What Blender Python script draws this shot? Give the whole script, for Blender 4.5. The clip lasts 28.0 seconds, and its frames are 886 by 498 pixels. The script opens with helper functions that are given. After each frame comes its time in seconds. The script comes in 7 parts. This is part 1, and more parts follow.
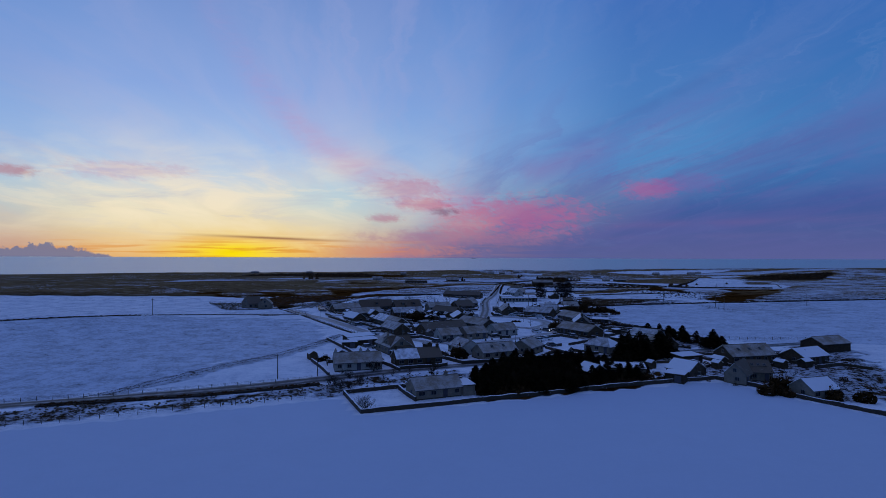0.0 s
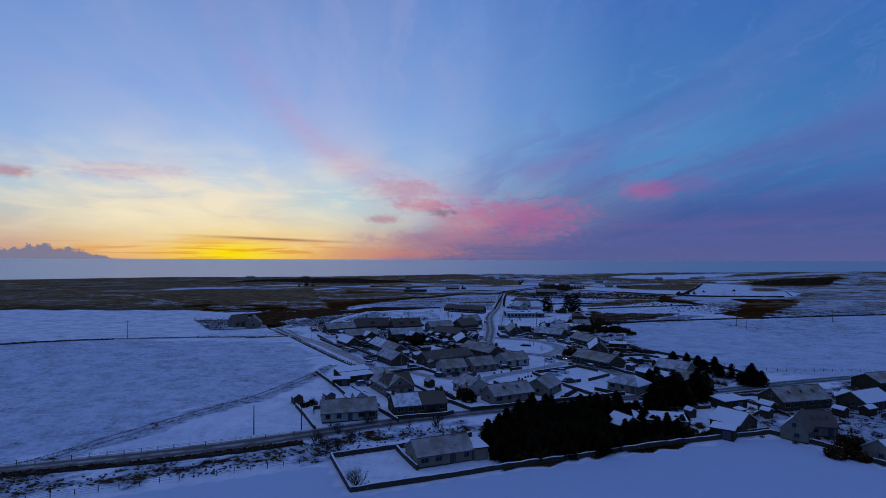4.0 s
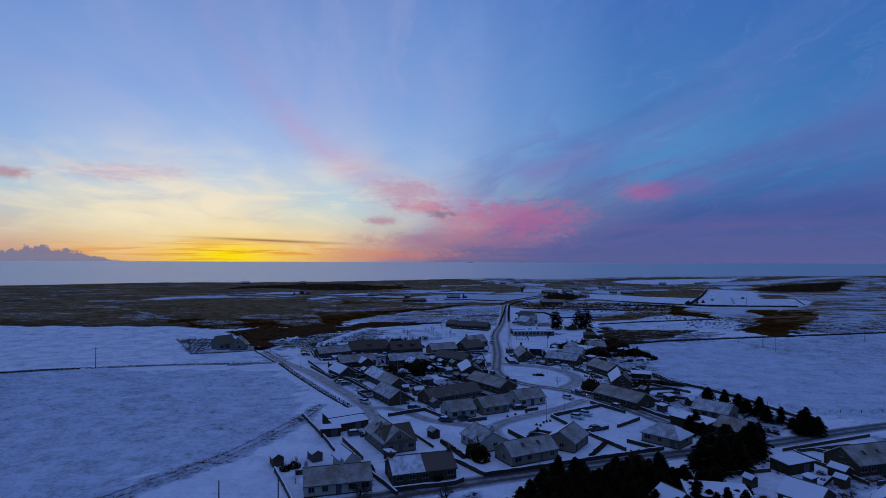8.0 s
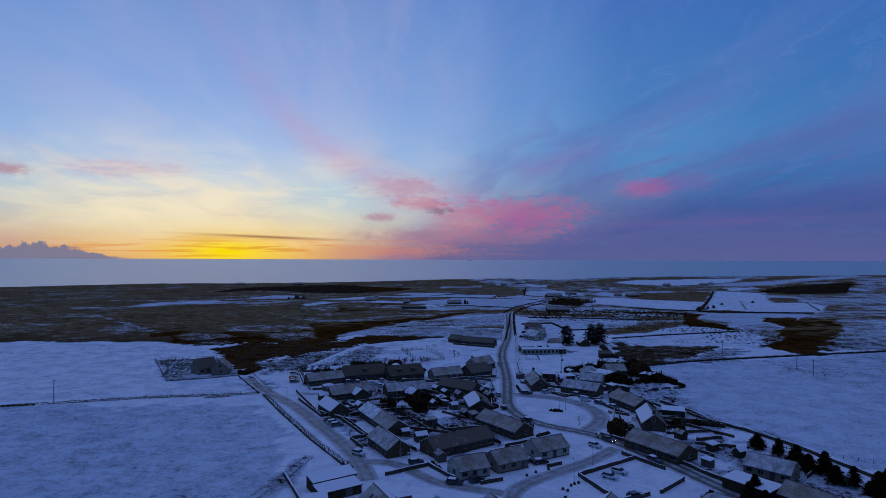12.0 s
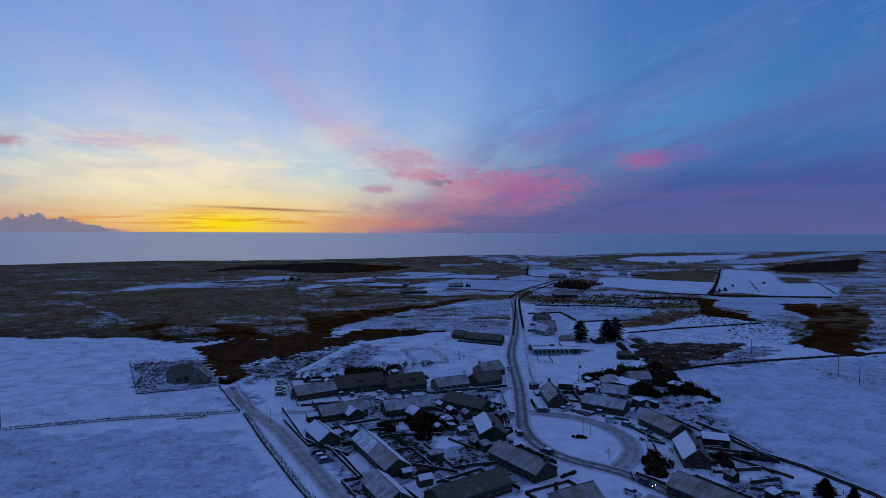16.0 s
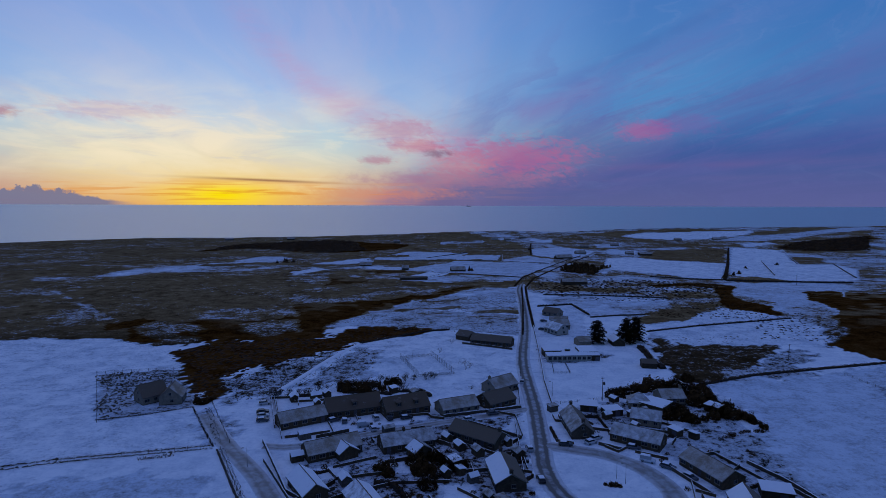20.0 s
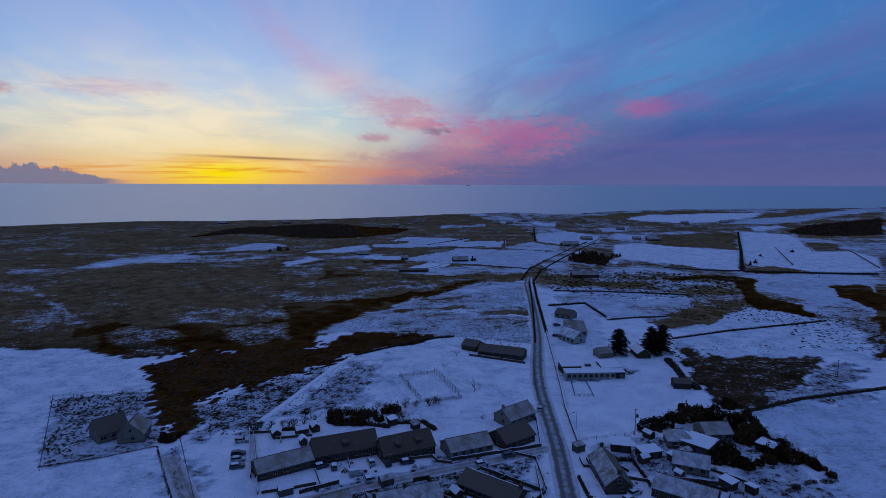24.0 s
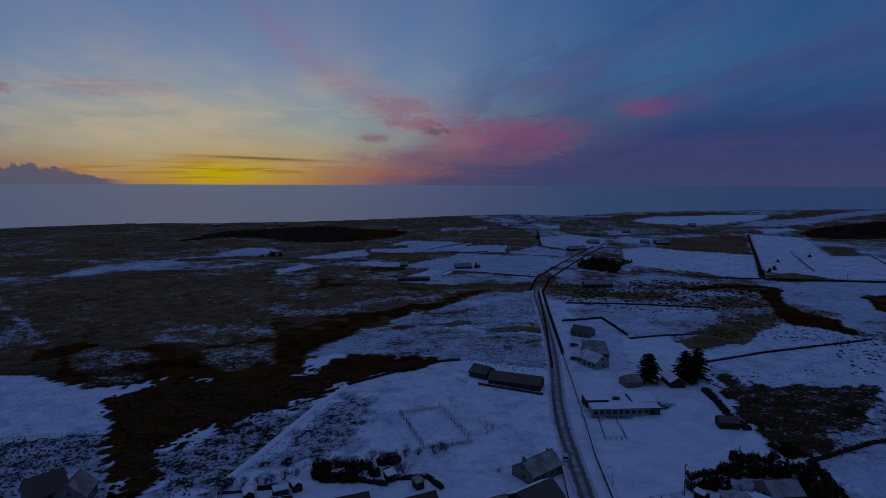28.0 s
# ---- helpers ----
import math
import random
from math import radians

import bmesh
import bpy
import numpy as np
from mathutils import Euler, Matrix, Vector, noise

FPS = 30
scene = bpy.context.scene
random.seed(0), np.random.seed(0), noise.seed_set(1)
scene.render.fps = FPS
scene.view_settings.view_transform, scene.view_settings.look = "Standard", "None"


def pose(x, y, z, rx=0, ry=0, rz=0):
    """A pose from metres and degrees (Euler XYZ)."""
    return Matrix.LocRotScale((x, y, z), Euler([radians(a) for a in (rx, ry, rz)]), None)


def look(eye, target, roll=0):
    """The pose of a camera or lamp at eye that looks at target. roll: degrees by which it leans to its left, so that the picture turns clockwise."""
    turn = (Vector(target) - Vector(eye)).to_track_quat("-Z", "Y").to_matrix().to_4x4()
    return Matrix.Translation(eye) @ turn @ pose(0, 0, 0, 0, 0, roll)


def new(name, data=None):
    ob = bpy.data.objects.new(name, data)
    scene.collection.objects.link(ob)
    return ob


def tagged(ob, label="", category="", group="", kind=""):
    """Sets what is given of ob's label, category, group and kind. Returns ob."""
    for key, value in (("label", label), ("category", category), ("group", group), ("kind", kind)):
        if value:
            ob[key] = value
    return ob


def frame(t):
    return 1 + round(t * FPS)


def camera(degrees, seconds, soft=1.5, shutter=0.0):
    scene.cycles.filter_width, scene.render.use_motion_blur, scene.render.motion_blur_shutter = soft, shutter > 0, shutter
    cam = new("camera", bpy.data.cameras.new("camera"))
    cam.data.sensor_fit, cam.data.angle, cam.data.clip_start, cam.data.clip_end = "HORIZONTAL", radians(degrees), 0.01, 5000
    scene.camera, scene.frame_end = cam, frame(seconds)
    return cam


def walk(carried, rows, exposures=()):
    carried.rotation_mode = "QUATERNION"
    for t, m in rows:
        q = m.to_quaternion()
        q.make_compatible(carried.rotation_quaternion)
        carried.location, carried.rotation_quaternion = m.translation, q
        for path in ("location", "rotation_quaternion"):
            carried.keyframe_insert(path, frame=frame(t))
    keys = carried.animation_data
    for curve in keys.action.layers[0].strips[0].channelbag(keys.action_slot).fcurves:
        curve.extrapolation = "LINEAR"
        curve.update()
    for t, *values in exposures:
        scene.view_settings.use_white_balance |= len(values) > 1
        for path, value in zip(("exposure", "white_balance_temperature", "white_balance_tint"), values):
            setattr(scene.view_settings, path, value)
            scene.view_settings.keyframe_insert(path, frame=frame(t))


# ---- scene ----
# ---------------------------------------------------------------- camera
cam = camera(74, 28.0, soft=0.8)
# seconds, x, y, z, heading to the left of +y, pitch
PATH = [
    (0.0, 0.59, 3.18, 35.34, -0.000, 0.176),
    (1.0, 0.15, 9.36, 37.36, -0.041, 0.207),
    (2.0, -0.31, 15.58, 39.25, -0.082, 0.226),
    (3.0, -0.79, 21.85, 41.07, -0.122, 0.246),
    (4.0, -1.28, 28.21, 42.84, -0.162, 0.269),
    (5.0, -1.79, 34.65, 44.60, -0.200, 0.293),
    (6.0, -2.31, 41.21, 46.38, -0.238, 0.327),
    (7.0, -2.83, 47.88, 48.20, -0.276, 0.372),
    (8.0, -3.37, 54.68, 50.07, -0.313, 0.416),
    (9.0, -3.91, 61.61, 52.02, -0.349, 0.465),
    (10.0, -4.45, 68.69, 54.05, -0.384, 0.514),
    (10.7, -4.83, 73.74, 55.52, -0.408, 0.547),
    (11.1, -5.04, 76.65, 56.38, -0.422, 0.522),
    (11.5, -5.26, 79.59, 57.25, -0.436, 0.387),
    (12.0, -5.53, 83.30, 58.36, -0.453, 0.072),
    (13.0, -6.08, 90.82, 60.63, -0.486, -0.609),
    (14.0, -6.62, 98.49, 62.97, -0.519, -1.283),
    (15.0, -7.16, 106.30, 65.36, -0.551, -1.993),
    (16.0, -7.70, 114.24, 67.78, -0.582, -2.654),
    (17.0, -8.23, 122.32, 70.21, -0.612, -3.370),
    (18.0, -8.76, 130.50, 72.61, -0.642, -4.058),
    (19.0, -9.29, 138.80, 74.96, -0.672, -4.744),
    (20.0, -9.82, 147.18, 77.20, -0.700, -5.428),
    (21.0, -10.34, 155.63, 79.31, -0.728, -6.109),
    (22.0, -10.87, 164.14, 81.22, -0.755, -6.800),
    (22.6, -11.18, 169.26, 82.26, -0.772, -7.221),
    (23.0, -11.39, 172.68, 82.90, -0.782, -7.460),
    (23.5, -11.65, 176.95, 83.62, -0.795, -7.523),
    (24.0, -11.91, 181.22, 84.26, -0.808, -7.540),
    (25.0, -12.44, 189.76, 85.26, -0.833, -7.570),
    (26.0, -12.96, 198.25, 85.83, -0.858, -7.558),
    (27.0, -13.49, 206.67, 85.89, -0.882, -7.541),
    (28.0, -14.03, 214.99, 85.36, -0.905, -7.516),
]
ROWS = []
for t_, x_, y_, z_, yaw_, pit_ in PATH:
    a_, p_ = radians(yaw_), radians(pit_)
    e_ = Vector((x_, y_, z_))
    d_ = Vector((-math.sin(a_) * math.cos(p_), math.cos(a_) * math.cos(p_), math.sin(p_)))
    ROWS.append((t_, look(e_, e_ + d_ * 100, 0.2)))
walk(cam, ROWS, [(0, -0.05), (27.3, -0.05), (27.6, -0.17), (28.0, -1.13)])


# ---------------------------------------------------------------- node helpers
def lin(r, g, b):
    """Linear colour from 0..255 display values."""
    return tuple((v / 255 / 12.92) if v <= 10.3 else ((v / 255 + 0.055) / 1.055) ** 2.4 for v in (r, g, b)) + (1.0,)


class Nodes:
    def __init__(self, tree):
        self.t = tree
        tree.nodes.clear()

    def n(self, kind):
        return self.t.nodes.new(kind)

    def attr(self, name):
        node = self.n("ShaderNodeAttribute")
        node.attribute_name = name
        return node.outputs["Fac"]

    def put(self, socket, value):
        if isinstance(value, bpy.types.NodeSocket):
            self.t.links.new(value, socket)
        elif value is not None:
            socket.default_value = value

    def m(self, op, a, b=None, c=None, clamp=False):
        node = self.n("ShaderNodeMath")
        node.operation, node.use_clamp = op, clamp
        for i, v in enumerate((a, b, c)):
            self.put(node.inputs[i], v)
        return node.outputs[0]

    def mix(self, f, a, b, how="MIX"):
        node = self.n("ShaderNodeMix")
        node.data_type, node.blend_type, node.clamp_factor = "RGBA", how, True
        self.put(node.inputs[0], f)
        self.put(node.inputs[6], a)
        self.put(node.inputs[7], b)
        return node.outputs[2]

    def ramp(self, f, stops, smooth=False):
        node = self.n("ShaderNodeValToRGB")
        r = node.color_ramp
        r.interpolation = "EASE" if smooth else "LINEAR"
        while len(r.elements) < len(stops):
            r.elements.new(0.5)
        for e, (pos, col) in zip(r.elements, stops):
            e.position, e.color = pos, col if hasattr(col, "__len__") else (col, col, col, 1)
        self.put(node.inputs[0], f)
        return node.outputs[0]

    def noise(self, vec, scale, detail=4.0, rough=0.55, distort=0.0):
        node = self.n("ShaderNodeTexNoise")
        self.put(node.inputs["Vector"], vec)
        node.inputs["Scale"].default_value = scale
        node.inputs["Detail"].default_value = detail
        node.inputs["Roughness"].default_value = rough
        node.inputs["Distortion"].default_value = distort
        return node.outputs[0]

    def xyz(self, x, y, z=0.0):
        node = self.n("ShaderNodeCombineXYZ")
        for i, v in enumerate((x, y, z)):
            self.put(node.inputs[i], v)
        return node.outputs[0]

    def gauss(self, v, mid, wide):
        q = self.m("DIVIDE", self.m("SUBTRACT", v, mid), wide)
        return self.m("EXPONENT", self.m("MULTIPLY", self.m("MULTIPLY", q, q), -1.0))

    def bell(self, a, am, aw, e, em, ew):
        return self.m("MULTIPLY", self.gauss(a, am, aw), self.gauss(e, em, ew))


# ---------------------------------------------------------------- sky after sunset
SUN_AZ = -0.345
world = bpy.data.worlds.new("dusk_sky")
scene.world = world
world.use_nodes = True


def build_sky():
    k = Nodes(world.node_tree)
    tc = k.n("ShaderNodeTexCoord")
    sep = k.n("ShaderNodeSeparateXYZ")
    k.put(sep.inputs[0], tc.outputs["Generated"])
    dx, dy, dz = sep.outputs
    az = k.m("ARCTAN2", dx, dy)
    el = k.m("ADD", k.m("ARCSINE", k.m("MINIMUM", k.m("MAXIMUM", dz, -1.0), 1.0)), 0.016)
    rel = k.m("SUBTRACT", az, SUN_AZ)
    up = k.m("DIVIDE", k.m("MAXIMUM", el, 0.0), 1.5708)
    far = k.ramp(up, [(0.0, lin(90, 97, 148)), (0.018, lin(82, 93, 150)), (0.05, lin(66, 92, 154)), (0.085, lin(62, 108, 172)), (0.125, lin(62, 122, 186)),
                      (0.26, lin(52, 102, 180)), (0.45, lin(75, 100, 166)), (1.0, lin(112, 131, 190))])
    mid = k.ramp(up, [(0.0, lin(164, 124, 146)), (0.02, lin(172, 136, 152)), (0.045, lin(160, 182, 200)), (0.07, lin(156, 190, 216)), (0.10, lin(142, 176, 224)),
                      (0.17, lin(116, 158, 220)), (0.28, lin(90, 134, 204)), (0.45, lin(79, 105, 172)), (1.0, lin(112, 131, 190))])
    near = k.ramp(up, [(0.0, lin(228, 166, 100)), (0.012, lin(242, 194, 120)), (0.03, lin(244, 220, 164)), (0.055, lin(238, 228, 200)), (0.08, lin(204, 216, 226)),
                       (0.115, lin(164, 192, 234)), (0.17, lin(140, 170, 226)), (0.28, lin(112, 144, 206)), (0.45, lin(85, 109, 175)), (1.0, lin(112, 131, 190))])
    tight = k.m("ADD", 1.0, k.m("MULTIPLY", k.m("EXPONENT", k.m("DIVIDE", k.m("MAXIMUM", el, 0.0), -0.07)), k.ramp(k.m("ADD", rel, 0.5), [(0.42, 0.0), (0.85, 0.9)])))
    side = k.ramp(k.m("DIVIDE", k.m("MULTIPLY", k.m("ABSOLUTE", rel), tight), 3.2), [(0.0, 1.0), (0.045, 0.95), (0.10, 0.68), (0.155, 0.35), (0.215, 0.10), (0.31, 0.0)], True)
    col = k.mix(k.m("SUBTRACT", k.m("MULTIPLY", side, 2.0), 1.0, clamp=True), k.mix(k.m("MULTIPLY", side, 2.0, clamp=True), far, mid), near)
    # thin cirrus drawn out along one wind, spreading from low over the sea
    lift = k.m("DIVIDE", 1.0, k.m("ADD", k.m("MAXIMUM", dz, 0.0), 0.09))
    px, py = k.m("MULTIPLY", dx, lift), k.m("MULTIPLY", dy, lift)
    c0, s0 = math.cos(-0.06), math.sin(-0.06)
    along = k.m("ADD", k.m("MULTIPLY", px, s0), k.m("MULTIPLY", py, c0))
    across = k.m("SUBTRACT", k.m("MULTIPLY", px, c0), k.m("MULTIPLY", py, s0))
    wisp = k.noise(k.xyz(k.m("MULTIPLY", across, 1.5), k.m("MULTIPLY", along, 0.30), 3.0), 1.0, 8.0, 0.58, 1.2)
    fine = k.noise(k.xyz(k.m("MULTIPLY", az, 14.0), k.m("MULTIPLY", el, 52.0), 1.0), 1.6, 9.0, 0.66, 0.8)
    soft = k.noise(k.xyz(k.m("MULTIPLY", az, 3.0), k.m("MULTIPLY", el, 7.0), 4.0), 1.8, 6.0, 0.55, 0.5)
    veil = k.ramp(wisp, [(0.40, 0.0), (0.64, 1.0)], True)
    low = k.ramp(up, [(0.0, lin(92, 98, 158)), (0.05, lin(92, 96, 160)), (0.12, lin(96, 124, 188)), (0.4, lin(92, 124, 196))])
    warm = k.ramp(up, [(0.0, lin(224, 156, 100)), (0.03, lin(246, 224, 176)), (0.075, lin(234, 222, 210)), (0.12, lin(196, 196, 222)), (0.2, lin(166, 176, 220)), (0.4, lin(126, 140, 204))])
    amount = k.m("MULTIPLY", veil, k.ramp(up, [(0.0, 0.40), (0.06, 0.42), (0.16, 0.30), (0.3, 0.20), (0.6, 0.0)]))
    col = k.mix(amount, col, k.mix(side, low, warm))
    pale = k.m("MULTIPLY", k.ramp(soft, [(0.42, 0.0), (0.66, 1.0)], True), k.m("MULTIPLY", k.gauss(el, 0.10, 0.07), k.m("MULTIPLY", side, side)))
    col = k.mix(k.m("MULTIPLY", pale, 0.60), col, lin(250, 238, 206))
    slant = k.m("SUBTRACT", el, k.m("MULTIPLY", az, 0.36))
    comb = k.noise(k.xyz(k.m("MULTIPLY", az, 6.0), k.m("MULTIPLY", slant, 46.0), 7.0), 1.0, 8.0, 0.62, 0.7)
    ripple = k.noise(k.xyz(k.m("MULTIPLY", k.m("ADD", az, k.m("MULTIPLY", el, 0.7)), 60.0), k.m("MULTIPLY", el, 90.0), 6.0), 1.0, 6.0, 0.62, 0.6)
    grain = k.m("MULTIPLY", k.ramp(fine, [(0.34, 0.25), (0.58, 1.0)], True), k.ramp(ripple, [(0.34, 0.55), (0.60, 1.0)], True))
    # cirrus fanning out from low over the sea
    ax = k.m("ADD", az, 0.10)
    th = k.m("ARCTAN2", k.m("ADD", el, 0.02), ax)
    rr = k.m("SQRT", k.m("ADD", k.m("MULTIPLY", ax, ax), k.m("MULTIPLY", el, el)))
    bend = k.m("ADD", th, k.m("MULTIPLY", k.m("SUBTRACT", soft, 0.5), 0.35))
    fan = k.noise(k.xyz(k.m("MULTIPLY", bend, 7.0), k.m("MULTIPLY", rr, 3.4), 2.0), 1.0, 8.0, 0.58, 0.9)
    comb2 = k.noise(k.xyz(k.m("MULTIPLY", bend, 20.0), k.m("MULTIPLY", rr, 7.0), 5.0), 1.0, 7.0, 0.62, 0.8)
    spread = k.m("MULTIPLY", k.gauss(th, 0.42, 0.34), k.ramp(rr, [(0.10, 0.0), (0.26, 1.0), (0.75, 0.8), (1.0, 0.2)], True))
    col = k.mix(k.m("MULTIPLY", k.m("MULTIPLY", spread, k.ramp(fan, [(0.44, 0.0), (0.66, 1.0)], True)), 0.55), col, k.ramp(el, [(0.03, lin(92, 92, 156)), (0.10, lin(94, 100, 168)), (0.18, lin(96, 112, 180)), (0.30, lin(80, 120, 188))]))
    col = k.mix(k.m("MULTIPLY", k.m("MULTIPLY", spread, k.ramp(comb2, [(0.50, 0.0), (0.70, 1.0)], True)), 0.16), col, lin(128, 150, 206))
    rays = k.m("MULTIPLY", k.gauss(th, 1.75, 0.75), k.ramp(rr, [(0.16, 0.0), (0.30, 1.0)], True))
    col = k.mix(k.m("MULTIPLY", k.m("MULTIPLY", rays, k.ramp(fan, [(0.42, 0.0), (0.70, 1.0)], True)), 0.22), col, lin(168, 170, 216))
    # clear teal sky between the slanting mauve streaks
    teal = k.m("MULTIPLY", k.bell(az, 0.34, 0.20, el, 0.165, 0.055), k.ramp(comb, [(0.34, 1.0), (0.62, 0.25)], True))
    col = k.mix(k.m("MULTIPLY", teal, 0.55), col, lin(72, 146, 206))
    streaks = k.m("MULTIPLY", k.bell(az, 0.36, 0.30, el, 0.135, 0.085), k.ramp(comb, [(0.50, 0.0), (0.66, 1.0)], True))
    col = k.mix(k.m("MULTIPLY", streaks, 0.36), col, lin(94, 100, 168))
    cloudy = k.ramp(soft, [(0.36, 0.25), (0.58, 1.0)], True)
    # long bands of cloud, each along a slanting line
    for e0, sl, wd, am, aw, s, c in ((0.095, 0.36, 0.026, 0.17, 0.14, 0.55, (124, 112, 176)), (0.040, 0.245, 0.024, 0.62, 0.24, 0.42, (84, 92, 160)),
                                     (0.020, 0.10, 0.016, 0.50, 0.24, 0.45, (76, 86, 150)), (0.052, 0.02, 0.006, 0.42, 0.20, 0.40, (112, 96, 152)), (0.034, 0.015, 0.004, 0.40, 0.22, 0.30, (100, 98, 154)),
                                     (0.110, 0.40, 0.010, 0.36, 0.12, 0.40, (66, 104, 172)), (0.080, 0.02, 0.018, 0.52, 0.20, 0.45, (62, 84, 156)),
                                     (0.135, 0.28, 0.016, 0.28, 0.20, 0.35, (84, 112, 184)), (0.012, 0.01, 0.022, 0.45, 0.30, 0.5, (88, 94, 152))):
        line = k.m("SUBTRACT", el, k.m("ADD", e0, k.m("MULTIPLY", az, sl)))
        col = k.mix(k.m("MULTIPLY", k.m("MULTIPLY", k.bell(line, 0.0, wd, az, am, aw), s), cloudy), col, lin(*c))
    # a rosy arc climbing to the left of the rose bank
    rise_ = k.m("MULTIPLY", k.m("POWER", k.m("MAXIMUM", k.m("SUBTRACT", 0.05, az), 0.0), 2.16), 1.77)
    arc = k.m("SUBTRACT", el, k.m("ADD", 0.095, rise_))
    fade = k.ramp(k.m("ADD", az, 0.6), [(0.1, 0.0), (0.36, 0.45), (0.52, 0.9), (0.62, 1.0), (0.72, 0.0)], True)
    col = k.mix(k.m("MULTIPLY", k.m("MULTIPLY", k.gauss(arc, 0.0, 0.034), fade), k.m("MULTIPLY", k.m("ADD", k.m("MULTIPLY", k.ramp(fine, [(0.36, 0.1), (0.62, 1.0)]), 0.5), k.m("MULTIPLY", k.ramp(wisp, [(0.36, 0.2), (0.60, 1.0)]), 0.5)), 0.62)), col, lin(196, 136, 180))
    # rose banks right of the glow, lit from below the horizon
    for am, aw, em, ew, s, c in ((0.135, 0.110, 0.077, 0.028, 0.66, (182, 98, 146)), (0.04, 0.06, 0.062, 0.022, 0.45, (198, 128, 146)), (-0.065, 0.060, 0.120, 0.018, 0.55, (186, 122, 156)), (0.04, 0.16, 0.040, 0.014, 0.5, (164, 112, 146)),
                                 (-0.10, 0.030, 0.071, 0.007, 0.7, (184, 100, 126)), (0.335, 0.040, 0.116, 0.014, 0.55, (174, 92, 150)), (0.40, 0.05, 0.122, 0.014, 0.35, (122, 92, 164)),
                                 (-0.03, 0.05, 0.094, 0.010, 0.7, (190, 100, 136)), (0.0, 0.025, 0.082, 0.006, 0.7, (112, 80, 120)),
                                 (-0.635, 0.028, 0.125, 0.008, 0.7, (182, 124, 136)), (-0.50, 0.08, 0.135, 0.012, 0.45, (196, 158, 184)), (-0.12, 0.16, 0.014, 0.010, 0.5, (210, 130, 110))):
        core = k.bell(az, am, aw * 1.12, el, em, ew * 1.2)
        torn = k.m("ADD", core, k.m("ADD", k.m("MULTIPLY", k.m("SUBTRACT", fine, 0.5), 1.2), k.m("MULTIPLY", k.m("SUBTRACT", ripple, 0.5), 1.3)))
        col = k.mix(k.m("MULTIPLY", k.m("MULTIPLY", k.ramp(torn, [(0.16, 0.0), (1.15, 1.0)], True), k.ramp(core, [(0.04, 0.0), (0.35, 1.0)], True)), s), col, lin(*c))
    col = k.mix(k.m("MULTIPLY", k.bell(az, -0.17, 0.11, el, 0.100, 0.036), 0.50), col, lin(164, 204, 226))
    # mottled cream veil over the west
    mott = k.noise(k.xyz(k.m("MULTIPLY", k.m("ADD", az, k.m("MULTIPLY", el, 0.8)), 8.0), k.m("MULTIPLY", el, 34.0), 9.0), 1.0, 9.0, 0.60, 0.7)
    west_veil = k.bell(az, -0.40, 0.30, el, 0.098, 0.050)
    col = k.mix(k.m("MULTIPLY", k.m("MULTIPLY", west_veil, k.ramp(mott, [(0.46, 0.0), (0.64, 1.0)], True)), 0.55), col, lin(252, 236, 204))
    col = k.mix(k.m("MULTIPLY", k.m("MULTIPLY", west_veil, k.ramp(mott, [(0.34, 1.0), (0.48, 0.0)], True)), 0.38), col, lin(188, 192, 208))
    # the glow where the sun has just gone, with dark bars of cloud across it
    col = k.mix(k.m("MULTIPLY", k.bell(rel, 0.02, 0.13, el, 0.010, 0.024), 0.65), col, lin(255, 210, 84))
    col = k.mix(k.bell(rel, 0.0, 0.070, el, 0.012, 0.019), col, lin(255, 226, 10))
    bars = k.ramp(k.noise(k.xyz(k.m("MULTIPLY", az, 5.0), k.m("MULTIPLY", el, 110.0), 5.0), 1.5, 5.0, 0.5, 0.3), [(0.50, 0.0), (0.62, 1.0)], True)
    col = k.mix(k.m("MULTIPLY", k.m("MULTIPLY", bars, k.bell(az, -0.36, 0.30, el, 0.016, 0.018)), 0.7), col, lin(224, 138, 44))
    bar = k.m("SUBTRACT", el, k.m("ADD", 0.026, k.m("MULTIPLY", az, -0.035)))
    col = k.mix(k.m("MULTIPLY", k.bell(bar, 0.0, 0.0022, az, -0.28, 0.10), 0.85), col, lin(150, 104, 80))
    # grey bank low on the far left
    lump = k.noise(k.xyz(k.m("MULTIPLY", az, 34.0), k.m("MULTIPLY", el, 30.0), 2.0), 1.0, 9.0, 0.62)
    west = k.ramp(k.m("MULTIPLY", az, -1.0), [(0.44, 0.0), (0.62, 1.0)], True)
    bank = k.m("SUBTRACT", k.m("MULTIPLY", west, k.m("ADD", -0.006, k.m("MULTIPLY", lump, 0.058))), el)
    col = k.mix(k.m("MULTIPLY", k.ramp(k.m("MULTIPLY", bank, 10.0), [(0.0, 0.0), (0.03, 0.9)]), k.ramp(west, [(0.05, 0.0), (0.3, 1.0)])), col, lin(112, 118, 150))
    # the eastern half of the sky lies in the earth's shadow
    east = k.ramp(k.m("DIVIDE", k.m("ABSOLUTE", rel), 3.1416), [(0.38, 0.0), (0.75, 1.0)], True)
    col = k.mix(k.m("MULTIPLY", east, k.ramp(up, [(0.0, 0.30), (0.35, 0.2), (0.8, 0.0)], True)), col, lin(30, 36, 62))
    bg = k.n("ShaderNodeBackground")
    k.put(bg.inputs[0], col)
    bg.inputs[1].default_value = 1.0
    k.put(k.n("ShaderNodeOutputWorld").inputs[0], bg.outputs[0])


build_sky()


